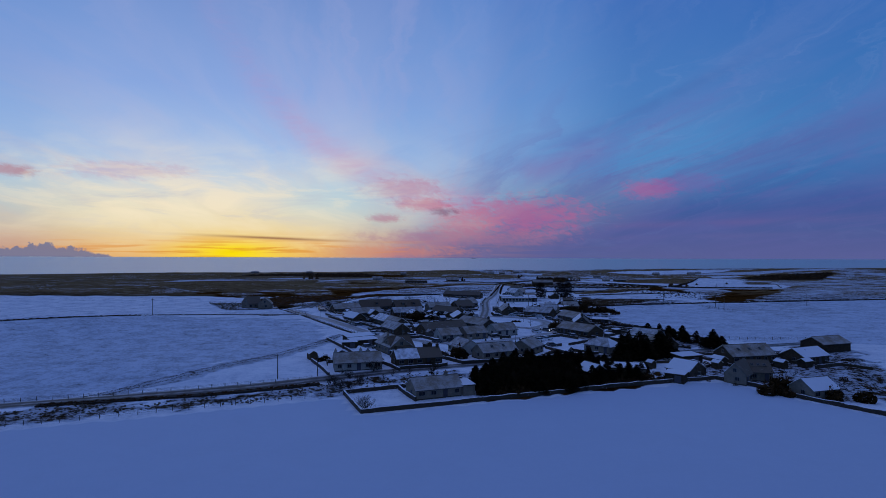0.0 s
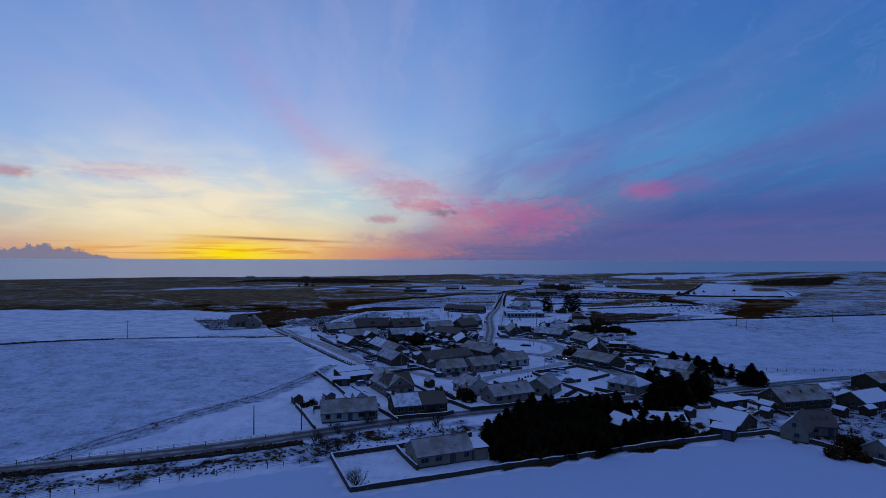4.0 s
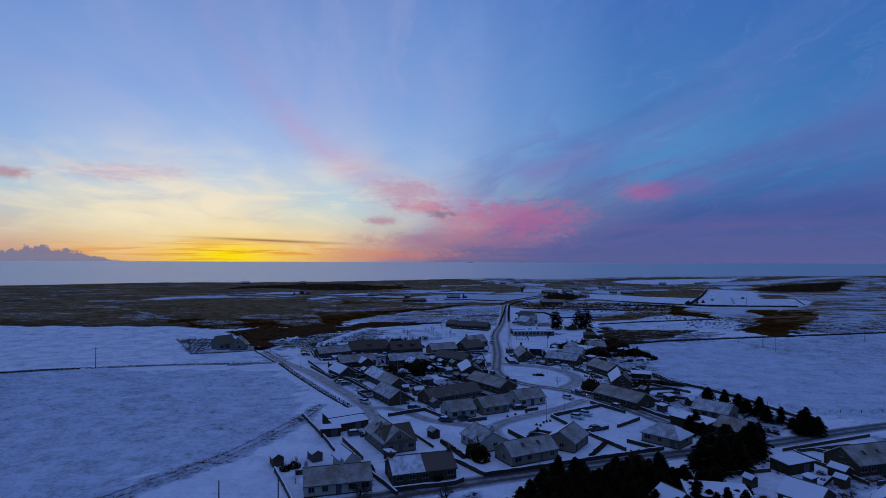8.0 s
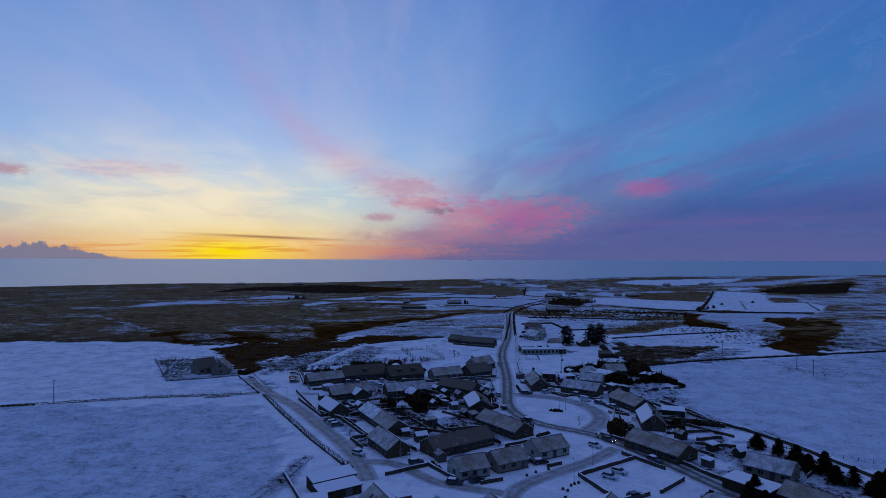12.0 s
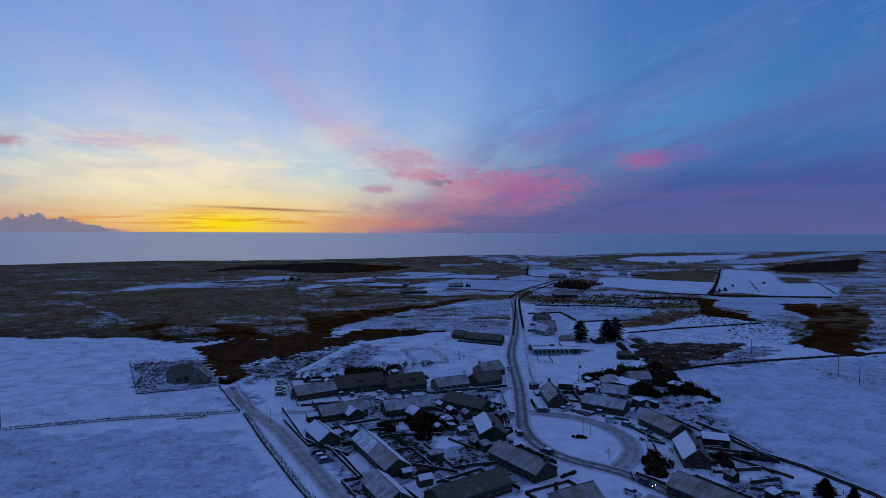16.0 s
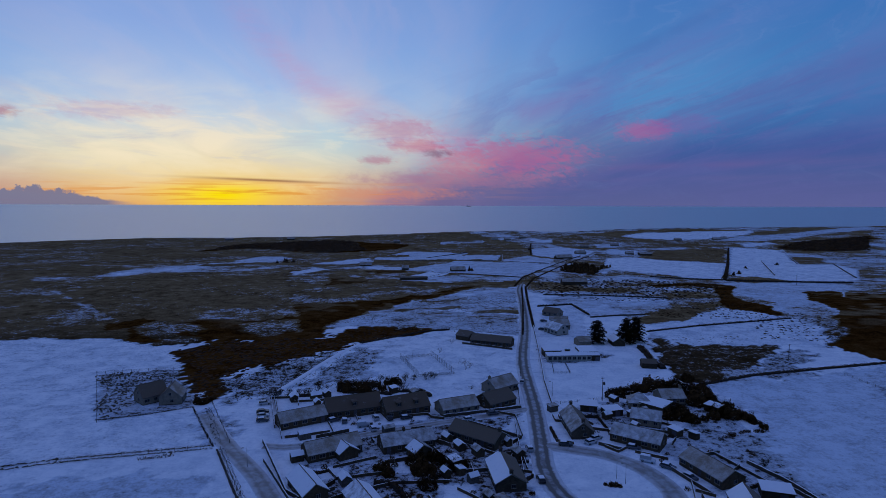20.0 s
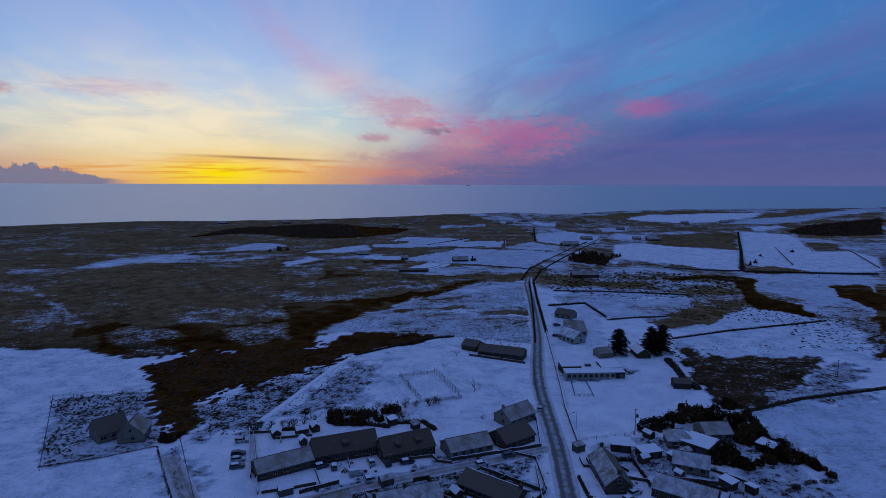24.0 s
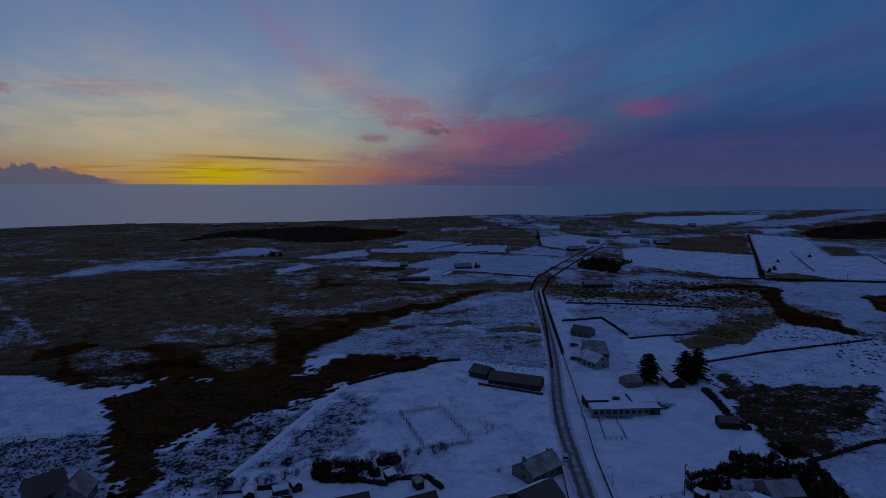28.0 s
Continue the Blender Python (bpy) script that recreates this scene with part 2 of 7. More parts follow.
# ---------------------------------------------------------------- materials
def material(name):
    mt = bpy.data.materials.new(name)
    mt.use_nodes = True
    k = Nodes(mt.node_tree)
    b = k.n("ShaderNodeBsdfPrincipled")
    k.put(k.n("ShaderNodeOutputMaterial").inputs[0], b.outputs[0])
    return mt, k, b


def bump(k, b, height, strength=0.4, dist=0.05):
    bn = k.n("ShaderNodeBump")
    bn.inputs["Strength"].default_value, bn.inputs["Distance"].default_value = strength, dist
    k.put(bn.inputs["Height"], height)
    k.put(b.inputs["Normal"], bn.outputs[0])


def plain(name, c1, c2, scale=2.0, rough=0.8, relief=0.3, dist=0.02, metal=0.0, vary=0.0):
    """Two tones by noise at two sizes, with grain."""
    mt, k, b = material(name)
    tc = k.n("ShaderNodeTexCoord").outputs["Object"]
    a, f = k.noise(tc, scale * 0.35, 4), k.noise(tc, scale * 4, 5, 0.65)
    both = k.m("ADD", k.m("MULTIPLY", a, 0.6), k.m("MULTIPLY", f, 0.4))
    col = k.mix(k.ramp(both, [(0.36, 0.0), (0.64, 1.0)]), (*c1, 1), (*c2, 1))
    if vary:
        info = k.n("ShaderNodeObjectInfo").outputs["Random"]
        hsv = k.n("ShaderNodeHueSaturation")
        k.put(hsv.inputs["Value"], k.m("ADD", 1 - vary / 2, k.m("MULTIPLY", info, vary)))
        k.put(hsv.inputs["Color"], col)
        col = hsv.outputs[0]
    k.put(b.inputs["Base Color"], col)
    b.inputs["Roughness"].default_value, b.inputs["Metallic"].default_value = rough, metal
    b.inputs["Specular IOR Level"].default_value = 0.15 if rough > 0.7 else 0.5
    bump(k, b, f, relief, dist)
    return mt


def snow_over(name, under1, under2, lo, hi, scale=1.2, rough=0.75, rows=0.0):
    """A surface with patchy snow lying on it; lo..hi sets how much shows through."""
    mt, k, b = material(name)
    tc = k.n("ShaderNodeTexCoord").outputs["Object"]
    a, f = k.noise(tc, scale, 6, 0.6, 0.3), k.noise(tc, scale * 9, 4, 0.7)
    base = k.mix(f, (*under1, 1), (*under2, 1))
    info = k.n("ShaderNodeObjectInfo").outputs["Random"]
    n = k.m("ADD", k.m("ADD", k.m("MULTIPLY", a, 0.75), k.m("MULTIPLY", f, 0.25)), k.m("MULTIPLY", k.m("SUBTRACT", info, 0.5), 0.08))
    cover = k.ramp(n, [(lo, 0.0), (hi, 1.0)])
    snow = k.mix(a, (0.82, 0.84, 0.88, 1), (0.92, 0.93, 0.95, 1))
    k.put(b.inputs["Base Color"], k.mix(cover, base, snow))
    b.inputs["Roughness"].default_value = rough
    h = k.m("ADD", k.m("MULTIPLY", cover, 0.8), k.m("MULTIPLY", f, 0.4))
    if rows:
        wv = k.n("ShaderNodeTexWave")
        wv.bands_direction, wv.wave_profile = "Y", "SAW"
        k.put(wv.inputs["Vector"], tc)
        wv.inputs["Scale"].default_value = rows
        h = k.m("ADD", h, k.m("MULTIPLY", wv.outputs["Fac"], 0.6))
    bump(k, b, h, 0.5, 0.05)
    return mt


def ground_material():
    """Snow over pasture and moor: the sheet's own 'bare' value says how much vegetation stands through; far below 0 it
    marks the dimmed near snow.
    """
    mt, k, b = material("snowy_ground")
    tc = k.n("ShaderNodeTexCoord").outputs["Object"]
    at = k.attr("bare")
    big, mid, tiny = k.noise(tc, 0.018, 4, 0.6, 0.4), k.noise(tc, 0.11, 5, 0.62, 0.5), k.noise(tc, 0.75, 5, 0.7)
    mp = k.n("ShaderNodeMapping")
    mp.inputs["Rotation"].default_value = (0, 0, radians(38))
    mp.inputs["Scale"].default_value = (0.05, 0.42, 0.3)
    k.put(mp.inputs["Vector"], tc)
    streak = k.noise(mp.outputs[0], 1.0, 5, 0.65, 0.6)
    speck = k.noise(tc, 2.2, 4, 0.7)
    clump = k.noise(tc, 0.30, 4, 0.62, 0.4)
    field = k.m("ADD", k.m("ADD", k.m("MULTIPLY", big, 0.08), k.m("MULTIPLY", mid, 0.18)), k.m("ADD", k.m("ADD", k.m("MULTIPLY", tiny, 0.28), k.m("MULTIPLY", speck, 0.14)), k.m("ADD", k.m("MULTIPLY", streak, 0.06), k.m("MULTIPLY", clump, 0.26))))
    field = k.m("ADD", k.m("MULTIPLY", k.m("SUBTRACT", field, 0.5), 4.8), 0.62)
    cover = k.ramp(k.m("ADD", k.m("SUBTRACT", field, at), 0.5), [(0.36, 0.0), (0.64, 1.0)], True)
    tuft = k.m("ADD", k.m("ADD", k.m("MULTIPLY", mid, 0.40), k.m("MULTIPLY", tiny, 0.30)), k.m("ADD", k.m("MULTIPLY", big, 0.18), k.m("MULTIPLY", speck, 0.12)))
    heath = k.ramp(tuft, [(0.38, (0.055, 0.030, 0.011, 1)), (0.46, (0.160, 0.100, 0.045, 1)), (0.54, (0.250, 0.166, 0.080, 1)), (0.62, (0.350, 0.246, 0.126, 1))])
    soil = k.ramp(tuft, [(0.40, (0.030, 0.017, 0.007, 1)), (0.50, (0.075, 0.046, 0.021, 1)), (0.62, (0.135, 0.088, 0.044, 1))])
    heath = k.mix(k.attr("moor"), soil, heath)
    dark = k.ramp(k.m("SUBTRACT", at, 0.8), [(0.36, 0.0), (0.52, 1.0)])
    veg = k.mix(dark, heath, k.ramp(tuft, [(0.42, (0.028, 0.009, 0.002, 1)), (0.50, (0.075, 0.028, 0.006, 1)), (0.60, (0.115, 0.054, 0.017, 1))]))
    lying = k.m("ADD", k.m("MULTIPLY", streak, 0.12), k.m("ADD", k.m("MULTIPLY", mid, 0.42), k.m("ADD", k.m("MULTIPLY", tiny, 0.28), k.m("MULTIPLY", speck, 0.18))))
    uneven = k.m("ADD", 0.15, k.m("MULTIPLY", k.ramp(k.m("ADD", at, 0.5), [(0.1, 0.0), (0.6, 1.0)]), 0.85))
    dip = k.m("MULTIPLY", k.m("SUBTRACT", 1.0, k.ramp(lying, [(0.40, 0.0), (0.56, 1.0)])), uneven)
    # thin field snow is duller; the near field's dimmer light is put into colour
    snow_tone = k.mix(k.ramp(k.m("ADD", at, 0.6), [(0.12, 0.0), (0.40, 1.0), (0.66, 1.0), (0.74, 0.25)]), (0.61, 0.69, 0.80, 1), (0.94, 0.955, 0.97, 1))
    snow = k.mix(dip, snow_tone, (0.50, 0.57, 0.66, 1))
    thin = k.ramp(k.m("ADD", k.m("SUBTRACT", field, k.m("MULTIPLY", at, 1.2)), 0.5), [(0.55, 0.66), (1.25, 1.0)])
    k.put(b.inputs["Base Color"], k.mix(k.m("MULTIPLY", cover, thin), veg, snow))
    b.inputs["Roughness"].default_value = 0.9
    k.put(b.inputs["Specular IOR Level"], k.m("MULTIPLY", cover, 0.35))
    bump(k, b, k.m("ADD", k.m("MULTIPLY", tiny, k.m("ADD", 0.25, at)), k.m("MULTIPLY", mid, 0.5)), 0.6, 0.5)
    return mt


def road_material(name, tar1, tar2, edge, slush, ruts=0.5):
    """Road: dark where the wheels run, snow and slush at the edges and along the crown."""
    mt, k, b = material(name)
    tc = k.n("ShaderNodeTexCoord").outputs["Object"]
    ac = k.m("ABSOLUTE", k.attr("across"))
    a, f = k.noise(tc, 0.35, 5, 0.6, 0.4), k.noise(tc, 5.0, 4, 0.7)
    tar = k.mix(f, (*tar1, 1), (*tar2, 1))
    rut = k.m("ADD", k.gauss(ac, 0.42, 0.17), 0.0)
    n = k.m("ADD", k.m("SUBTRACT", k.m("MULTIPLY", a, 0.9), k.m("MULTIPLY", rut, ruts)), k.m("MULTIPLY", k.m("POWER", ac, 4.0), edge))
    cover = k.m("MULTIPLY", k.ramp(n, [(0.22, 0.0), (0.72, 1.0)], True), slush)
    rim = k.ramp(k.m("ADD", ac, k.m("MULTIPLY", k.m("SUBTRACT", a, 0.5), 0.35)), [(0.80, 0.0), (0.97, 1.0)])
    k.put(b.inputs["Base Color"], k.mix(k.m("MAXIMUM", cover, k.m("MULTIPLY", rim, 0.9)), tar, (0.78, 0.80, 0.85, 1)))
    b.inputs["Roughness"].default_value = 0.6
    bump(k, b, k.m("ADD", a, f), 0.4, 0.03)
    return mt


def glass_material():
    mt, k, b = material("window_glass")
    b.inputs["Base Color"].default_value = (0.02, 0.025, 0.03, 1)
    b.inputs["Roughness"].default_value = 0.22
    b.inputs["Specular IOR Level"].default_value = 0.25
    return mt


def sea_material():
    mt, k, b = material("sea_water")
    tc = k.n("ShaderNodeTexCoord").outputs["Object"]
    a = k.noise(tc, 0.02, 5, 0.6)
    k.put(b.inputs["Base Color"], k.mix(a, (0.56, 0.52, 0.48, 1), (0.63, 0.58, 0.53, 1)))
    b.inputs["Roughness"].default_value = 0.30
    b.inputs["Metallic"].default_value = 0.6
    b.inputs["IOR"].default_value = 1.33
    bump(k, b, k.noise(tc, 0.12, 3, 0.6), 1.0, 2.6)
    return mt


def needles(name, c1, c2):
    mt, k, b = material(name)
    rnd = k.n("ShaderNodeNewGeometry").outputs["Random Per Island"]
    k.put(b.inputs["Base Color"], k.mix(rnd, (*c1, 1), (*c2, 1)))
    b.inputs["Specular IOR Level"].default_value = 0.1
    b.inputs["Roughness"].default_value = 0.8
    return mt


M = {
    "ground": ground_material(),
    "sea": sea_material(),
    "road": road_material("wet_road", (0.034, 0.029, 0.024), (0.070, 0.060, 0.050), 0.35, 0.45),
    "street": road_material("slushy_street", (0.085, 0.070, 0.055), (0.16, 0.135, 0.11), 0.5, 0.74, 0.4),
    "lane": road_material("snowy_lane", (0.20, 0.175, 0.15), (0.31, 0.28, 0.25), 0.4, 0.55, 0.12),
    "glass": glass_material(),
    "harl": plain("grey_harling", (0.196, 0.155, 0.109), (0.310, 0.253, 0.190), 3, 0.9, 0.5, 0.02),
    "white": plain("white_harling", (0.36, 0.33, 0.28), (0.48, 0.45, 0.39), 3, 0.9, 0.5, 0.02),
    "brown": plain("brown_roughcast", (0.065, 0.042, 0.024), (0.125, 0.085, 0.050), 3, 0.9, 0.5, 0.03),
    "stone": plain("dark_stone", (0.050, 0.036, 0.024), (0.12, 0.09, 0.06), 2.2, 0.9, 0.9, 0.06),
    "timber": plain("dark_timber", (0.035, 0.023, 0.013), (0.08, 0.055, 0.032), 4, 0.8, 0.4, 0.02),
    "trim": plain("weathered_trim", (0.15, 0.135, 0.115), (0.26, 0.24, 0.21), 3, 0.5, 0.1),
    "door": plain("painted_door", (0.05, 0.05, 0.07), (0.09, 0.07, 0.07), 3, 0.5, 0.1, vary=0.8),
    "gutter": plain("dark_gutter", (0.03, 0.03, 0.03), (0.06, 0.06, 0.06), 3, 0.5, 0.1),
    "clay": plain("clay_pot", (0.22, 0.13, 0.08), (0.30, 0.19, 0.12), 3, 0.85, 0.2),
    "slate": snow_over("dark_slate", (0.098, 0.068, 0.041), (0.178, 0.130, 0.082), 0.60, 1.3, 0.5, 0.7, 2.0),
    "frost": snow_over("frosted_slate", (0.200, 0.148, 0.094), (0.330, 0.255, 0.168), 0.40, 1.4, 0.25, 0.75, 2.0),
    "tiles": snow_over("brown_tiles", (0.091, 0.057, 0.031), (0.150, 0.098, 0.057), 0.60, 1.4, 0.5, 0.75, 1.6),
    "halfsnow": snow_over("half_snowy_roof", (0.130, 0.098, 0.062), (0.221, 0.169, 0.111), 0.34, 0.80, 0.5, 0.78, 2.0),
    "thinsnow": snow_over("thin_snow_roof", (0.150, 0.112, 0.072), (0.240, 0.185, 0.125), 0.24, 0.56, 0.6, 0.78, 2.0),
    "snowroof": snow_over("snowy_roof", (0.15, 0.15, 0.16), (0.3, 0.3, 0.31), 0.18, 0.38, 0.6, 0.8),
    "snow": snow_over("lying_snow", (0.5, 0.5, 0.5), (0.6, 0.6, 0.6), 0.05, 0.3, 0.8, 0.85),
    "dyke": snow_over("stone_dyke", (0.030, 0.021, 0.013), (0.085, 0.060, 0.038), 0.62, 0.75, 2.0, 0.9),
    "hedge": snow_over("dark_hedge", (0.014, 0.009, 0.005), (0.045, 0.030, 0.016), 0.70, 0.85, 2.5, 0.9),
    "wood": plain("weathered_wood", (0.07, 0.06, 0.05), (0.15, 0.13, 0.11), 6, 0.85, 0.4),
    "steel": plain("galvanised_steel", (0.25, 0.26, 0.27), (0.38, 0.39, 0.40), 6, 0.5, 0.1, metal=0.6),
    "bark": plain("bark", (0.03, 0.024, 0.018), (0.07, 0.055, 0.042), 5, 0.95, 0.6),
    "needle": needles("conifer_needles", (0.014, 0.008, 0.002), (0.052, 0.030, 0.009)),
    "twig": needles("bare_twigs", (0.040, 0.026, 0.014), (0.11, 0.075, 0.042)),
    "straw": needles("dead_grass", (0.10, 0.075, 0.045), (0.24, 0.185, 0.115)),
    "heather": needles("dark_heather", (0.018, 0.006, 0.001), (0.080, 0.030, 0.006)),
    "gorse": needles("gorse_scrub", (0.028, 0.012, 0.003), (0.115, 0.055, 0.017)),
    "paint": plain("car_paint", (0.05, 0.055, 0.065), (0.06, 0.065, 0.075), 1, 0.3, 0.02, vary=1.6),
    "paintlight": plain("pale_car_paint", (0.45, 0.46, 0.48), (0.5, 0.51, 0.53), 1, 0.3, 0.02, vary=0.6),
    "tyre": plain("tyre_rubber", (0.012, 0.012, 0.012), (0.02, 0.02, 0.02), 6, 0.9, 0.1),
}


# ---------------------------------------------------------------- mesh helpers
class Shape:
    """Gathers corners and faces of one mesh."""

    def __init__(self):
        self.v, self.f = [], []

    def poly(self, pts):
        i = len(self.v)
        self.v += [tuple(p) for p in pts]
        self.f.append(tuple(range(i, i + len(pts))))
        return self

    def box(self, x0, y0, z0, x1, y1, z1, m=None):
        i = len(self.v)
        pts = [(x0, y0, z0), (x1, y0, z0), (x1, y1, z0), (x0, y1, z0), (x0, y0, z1), (x1, y0, z1), (x1, y1, z1), (x0, y1, z1)]
        self.v += [tuple(m @ Vector(p)) for p in pts] if m else pts
        self.f += [tuple(i + j for j in q) for q in ((0, 3, 2, 1), (4, 5, 6, 7), (0, 1, 5, 4), (1, 2, 6, 5), (2, 3, 7, 6), (3, 0, 4, 7))]
        return self

    def slab(self, low, thick):
        """A plate: its corners, counter-clockwise from above, and its depth straight down."""
        i, n = len(self.v), len(low)
        self.v += [tuple(p) for p in low] + [(p[0], p[1], p[2] - thick) for p in low]
        self.f += [tuple(range(i, i + n)), tuple(range(i + 2 * n - 1, i + n - 1, -1))]
        self.f += [(i + j, i + n + j, i + n + (j + 1) % n, i + (j + 1) % n) for j in range(n)]
        return self

    def tube(self, a, b, ra, rb, n=6):
        a, b = Vector(a), Vector(b)
        d = (b - a).normalized()
        u = d.orthogonal().normalized()
        w = d.cross(u)
        i = len(self.v)
        for c, r in ((a, ra), (b, rb)):
            self.v += [tuple(c + (u * math.cos(t) + w * math.sin(t)) * r) for t in (2 * math.pi * j / n for j in range(n))]
        self.f += [(i + j, i + (j + 1) % n, i + n + (j + 1) % n, i + n + j) for j in range(n)]
        self.f += [tuple(range(i + n - 1, i - 1, -1)), tuple(range(i + n, i + 2 * n))]
        return self

    def mesh(self, name, mat, smooth=False):
        me = bpy.data.meshes.new(name)
        me.from_pydata(self.v, [], self.f)
        me.materials.append(M[mat] if isinstance(mat, str) else mat)
        if smooth:
            me.shade_smooth()
        return me


def part(name, me, parent, label="", at=None):
    ob = new(name, me)
    ob.parent = parent
    if at is not None:
        ob.matrix_basis = at
    if label:
        ob["label"] = label
    return ob


def thing(name, label, category, m, group="", kind=""):
    ob = new(name)
    ob.matrix_basis = m
    return tagged(ob, label, category, group, kind)


def solid(name, me, label, category, m=None, group="", kind=""):
    ob = new(name, me)
    if m is not None:
        ob.matrix_basis = m
    return tagged(ob, label, category, group, kind)


# ---------------------------------------------------------------- the lie of the land
def step(a, b, v):
    q = np.clip((v - a) / (b - a), 0, 1)
    return q * q * (3 - 2 * q)


COAST_X = [-2600, -1500, -783, -719, -595, -432, -260, -99, 9, 172, 306, 479, 649, 982, 1238, 1900, 3200]
COAST_Y = [600, 950, 1239, 1295, 1359, 1376, 1422, 1486, 1560, 1640, 1600, 1720, 1775, 1815, 1850, 1950, 2100]


def ground_h(x, y):
    z = -2 + 2 * step(150, 185, y)
    z = z + 3.2 * np.exp(-(((x + 165) / 80) ** 2) - ((y - 285) / 60) ** 2) + 2.2 * np.exp(-(((x + 25) / 45) ** 2) - ((y - 412) / 35) ** 2)
    z = z - 16 * step(480, 1350, y) - 7 * step(150, 330, x) * step(500, 800, y) * (1 - step(1000, 1500, y))
    z = z + 1.5 * step(500, 1100, x) * step(1200, 1600, y)
    return z - (14 + 34 * step(150, 400, x)) * step(-10, 50, y - np.interp(x, COAST_X, COAST_Y))


def on(x, y, dz=0.0):
    return Vector((x, y, float(ground_h(x, y)) + dz))


def inside(poly, X, Y):
    hit = np.zeros(X.shape, bool)
    for (x0, y0), (x1, y1) in zip(poly, poly[1:] + poly[:1]):
        cut = (y0 > Y) != (y1 > Y)
        hit ^= cut & (X < (x1 - x0) * (Y - y0) / ((y1 - y0) or 1e-9) + x0)
    return hit


def axis(lo, a, b, hi, fine, grow):
    mid = list(np.arange(a, b + fine / 2, fine))
    out, v, s = [], b, fine
    while v < hi:
        s *= grow
        v += s
        out.append(v)
    back, v, s = [], a, fine
    while v > lo:
        s *= grow
        v -= s
        back.append(v)
    return np.array(back[::-1] + mid + out)


# how much vegetation stands through the snow: 0 clean snow, 1 solid heather, over 1 black gorse
AREAS = []


def area(bare, rag, pts):
    """One patch of the land: how bare it is, how ragged its edge, and its corners."""
    AREAS.append((bare, rag, pts))


# moor and fields beyond the village
area(0.97, 1, [(-3000, 520), (-212, 453), (-141, 440), (-70, 480), (-30, 552), (62, 640), (77, 694), (168, 1000), (240, 1500), (0, 1800), (-3000, 1500)])
area(0.6, 1, [(60, 640), (75, 600), (110, 500), (170, 440), (240, 425), (420, 470), (900, 700), (1200, 1300), (1300, 2000), (0, 2000), (168, 1000)])
area(1.35, 1, [(311, 636), (366, 613), (210, 409), (195, 415), (193, 442), (231, 483), (267, 569)])
area(0.9, 1, [(-354, 999), (-323, 1064), (-267, 1075), (-198, 1029), (-145, 1003), (-180, 945), (-256, 915), (-307, 887)])
area(0.92, 1, [(-524, 884), (-307, 887), (-290, 802), (-379, 684)])
area(1.08, 1, [(-323, 670), (-236, 715), (-136, 702), (-108, 552), (-158, 530), (-200, 504), (-286, 587)])
area(1.7, 0.5, [(-361, 1035), (-365, 1158), (-311, 1230), (-234, 1294), (-169, 1283), (-101, 1223), (-60, 1200), (-81, 1090), (-118, 1040), (-176, 1002), (-256, 1066), (-313, 1084)])
area(0.62, 0.6, [(-331, 697), (-339, 736), (-333, 774), (-290, 802), (-258, 845), (-256, 915), (-228, 937), (-197, 902), (-185, 829), (-160, 804), (-192, 754), (-229, 737), (-261, 737), (-297, 725), (-310, 688)])
area(0.4, 0.6, [(-326, 714), (-326, 761), (-279, 779), (-291, 745), (-313, 718)])
area(0.3, 0.5, [(-259, 881), (-247, 929), (-221, 937), (-197, 902), (-197, 852), (-240, 829)])
area(1.1, 0.5, [(-278, 818), (-215, 846), (-164, 819), (-162, 809), (-212, 819), (-268, 793)])
area(0.7, 0.5, [(-377, 681), (-362, 700), (-337, 707), (-329, 694), (-349, 681), (-368, 669)])
area(0.8, 0.6, [(-161, 758), (-142, 830), (-57, 860), (-39, 739), (-47, 644), (-105, 643), (-138, 671)])
area(0.86, 1, [(-131, 643), (-43, 644), (23, 636), (-37, 560), (-58, 548), (-87, 556), (-110, 560)])
area(0.1, 0.4, [(-155, 738), (-142, 785), (-122, 763), (-138, 730), (-146, 712)])
area(0.12, 0.4, [(-153, 825), (-125, 877), (-100, 918), (-85, 848), (-116, 820)])
area(0.84, 0.4, [(-331, 618), (-289, 581), (-244, 540), (-200, 496), (-209, 486), (-231, 480)])
area(0.62, 0.0, [(-312, 612), (-199, 495), (-200, 494), (-313, 609)])
area(1.5, 0.6, [(-207, 491), (-198, 495), (-189, 507), (-178, 495), (-178, 486), (-184, 482), (-197, 471)])
area(1.35, 0.8, [(-190, 482), (-124, 517), (-95, 530), (-73, 482), (-68, 458), (-134, 447), (-169, 447)])
area(0.74, 0.8, [(-184, 482), (-179, 496), (-155, 493), (-143, 479), (-146, 468), (-134, 447), (-157, 447), (-171, 471)])
area(0.78, 0.8, [(-166, 518), (-157, 536), (-139, 540), (-112, 541), (-95, 523), (-102, 504), (-125, 501), (-148, 504)])
area(0.8, 0.8, [(-122, 491), (-107, 501), (-91, 498), (-83, 484), (-92, 468), (-102, 459), (-118, 472)])
area(1.5, 0.5, [(-153, 468), (-148, 471), (-141, 459), (-145, 457)])
area(1.45, 0.7, [(-108, 552), (-88, 560), (-46, 573), (-24, 592), (29, 647), (28, 634), (-23, 571), (-40, 541), (-57, 519), (-73, 493), (-75, 476), (-88, 476)])
area(1.3, 0.6, [(-116, 702), (-76, 693), (-71, 657), (-105, 643)])
area(1.3, 0.5, [(-83, 755), (-40, 772), (-41, 731), (-73, 716)])
area(0.1, 0.2, [(-86, 800), (-47, 791), (-48, 759), (-79, 763)])
area(0.2, 0.3, [(-93, 918), (-53, 1041), (36, 1016), (12, 899), (-58, 878), (-88, 878)])
area(0.9, 0.4, [(-108, 954), (-50, 971), (-48, 940), (-103, 917)])
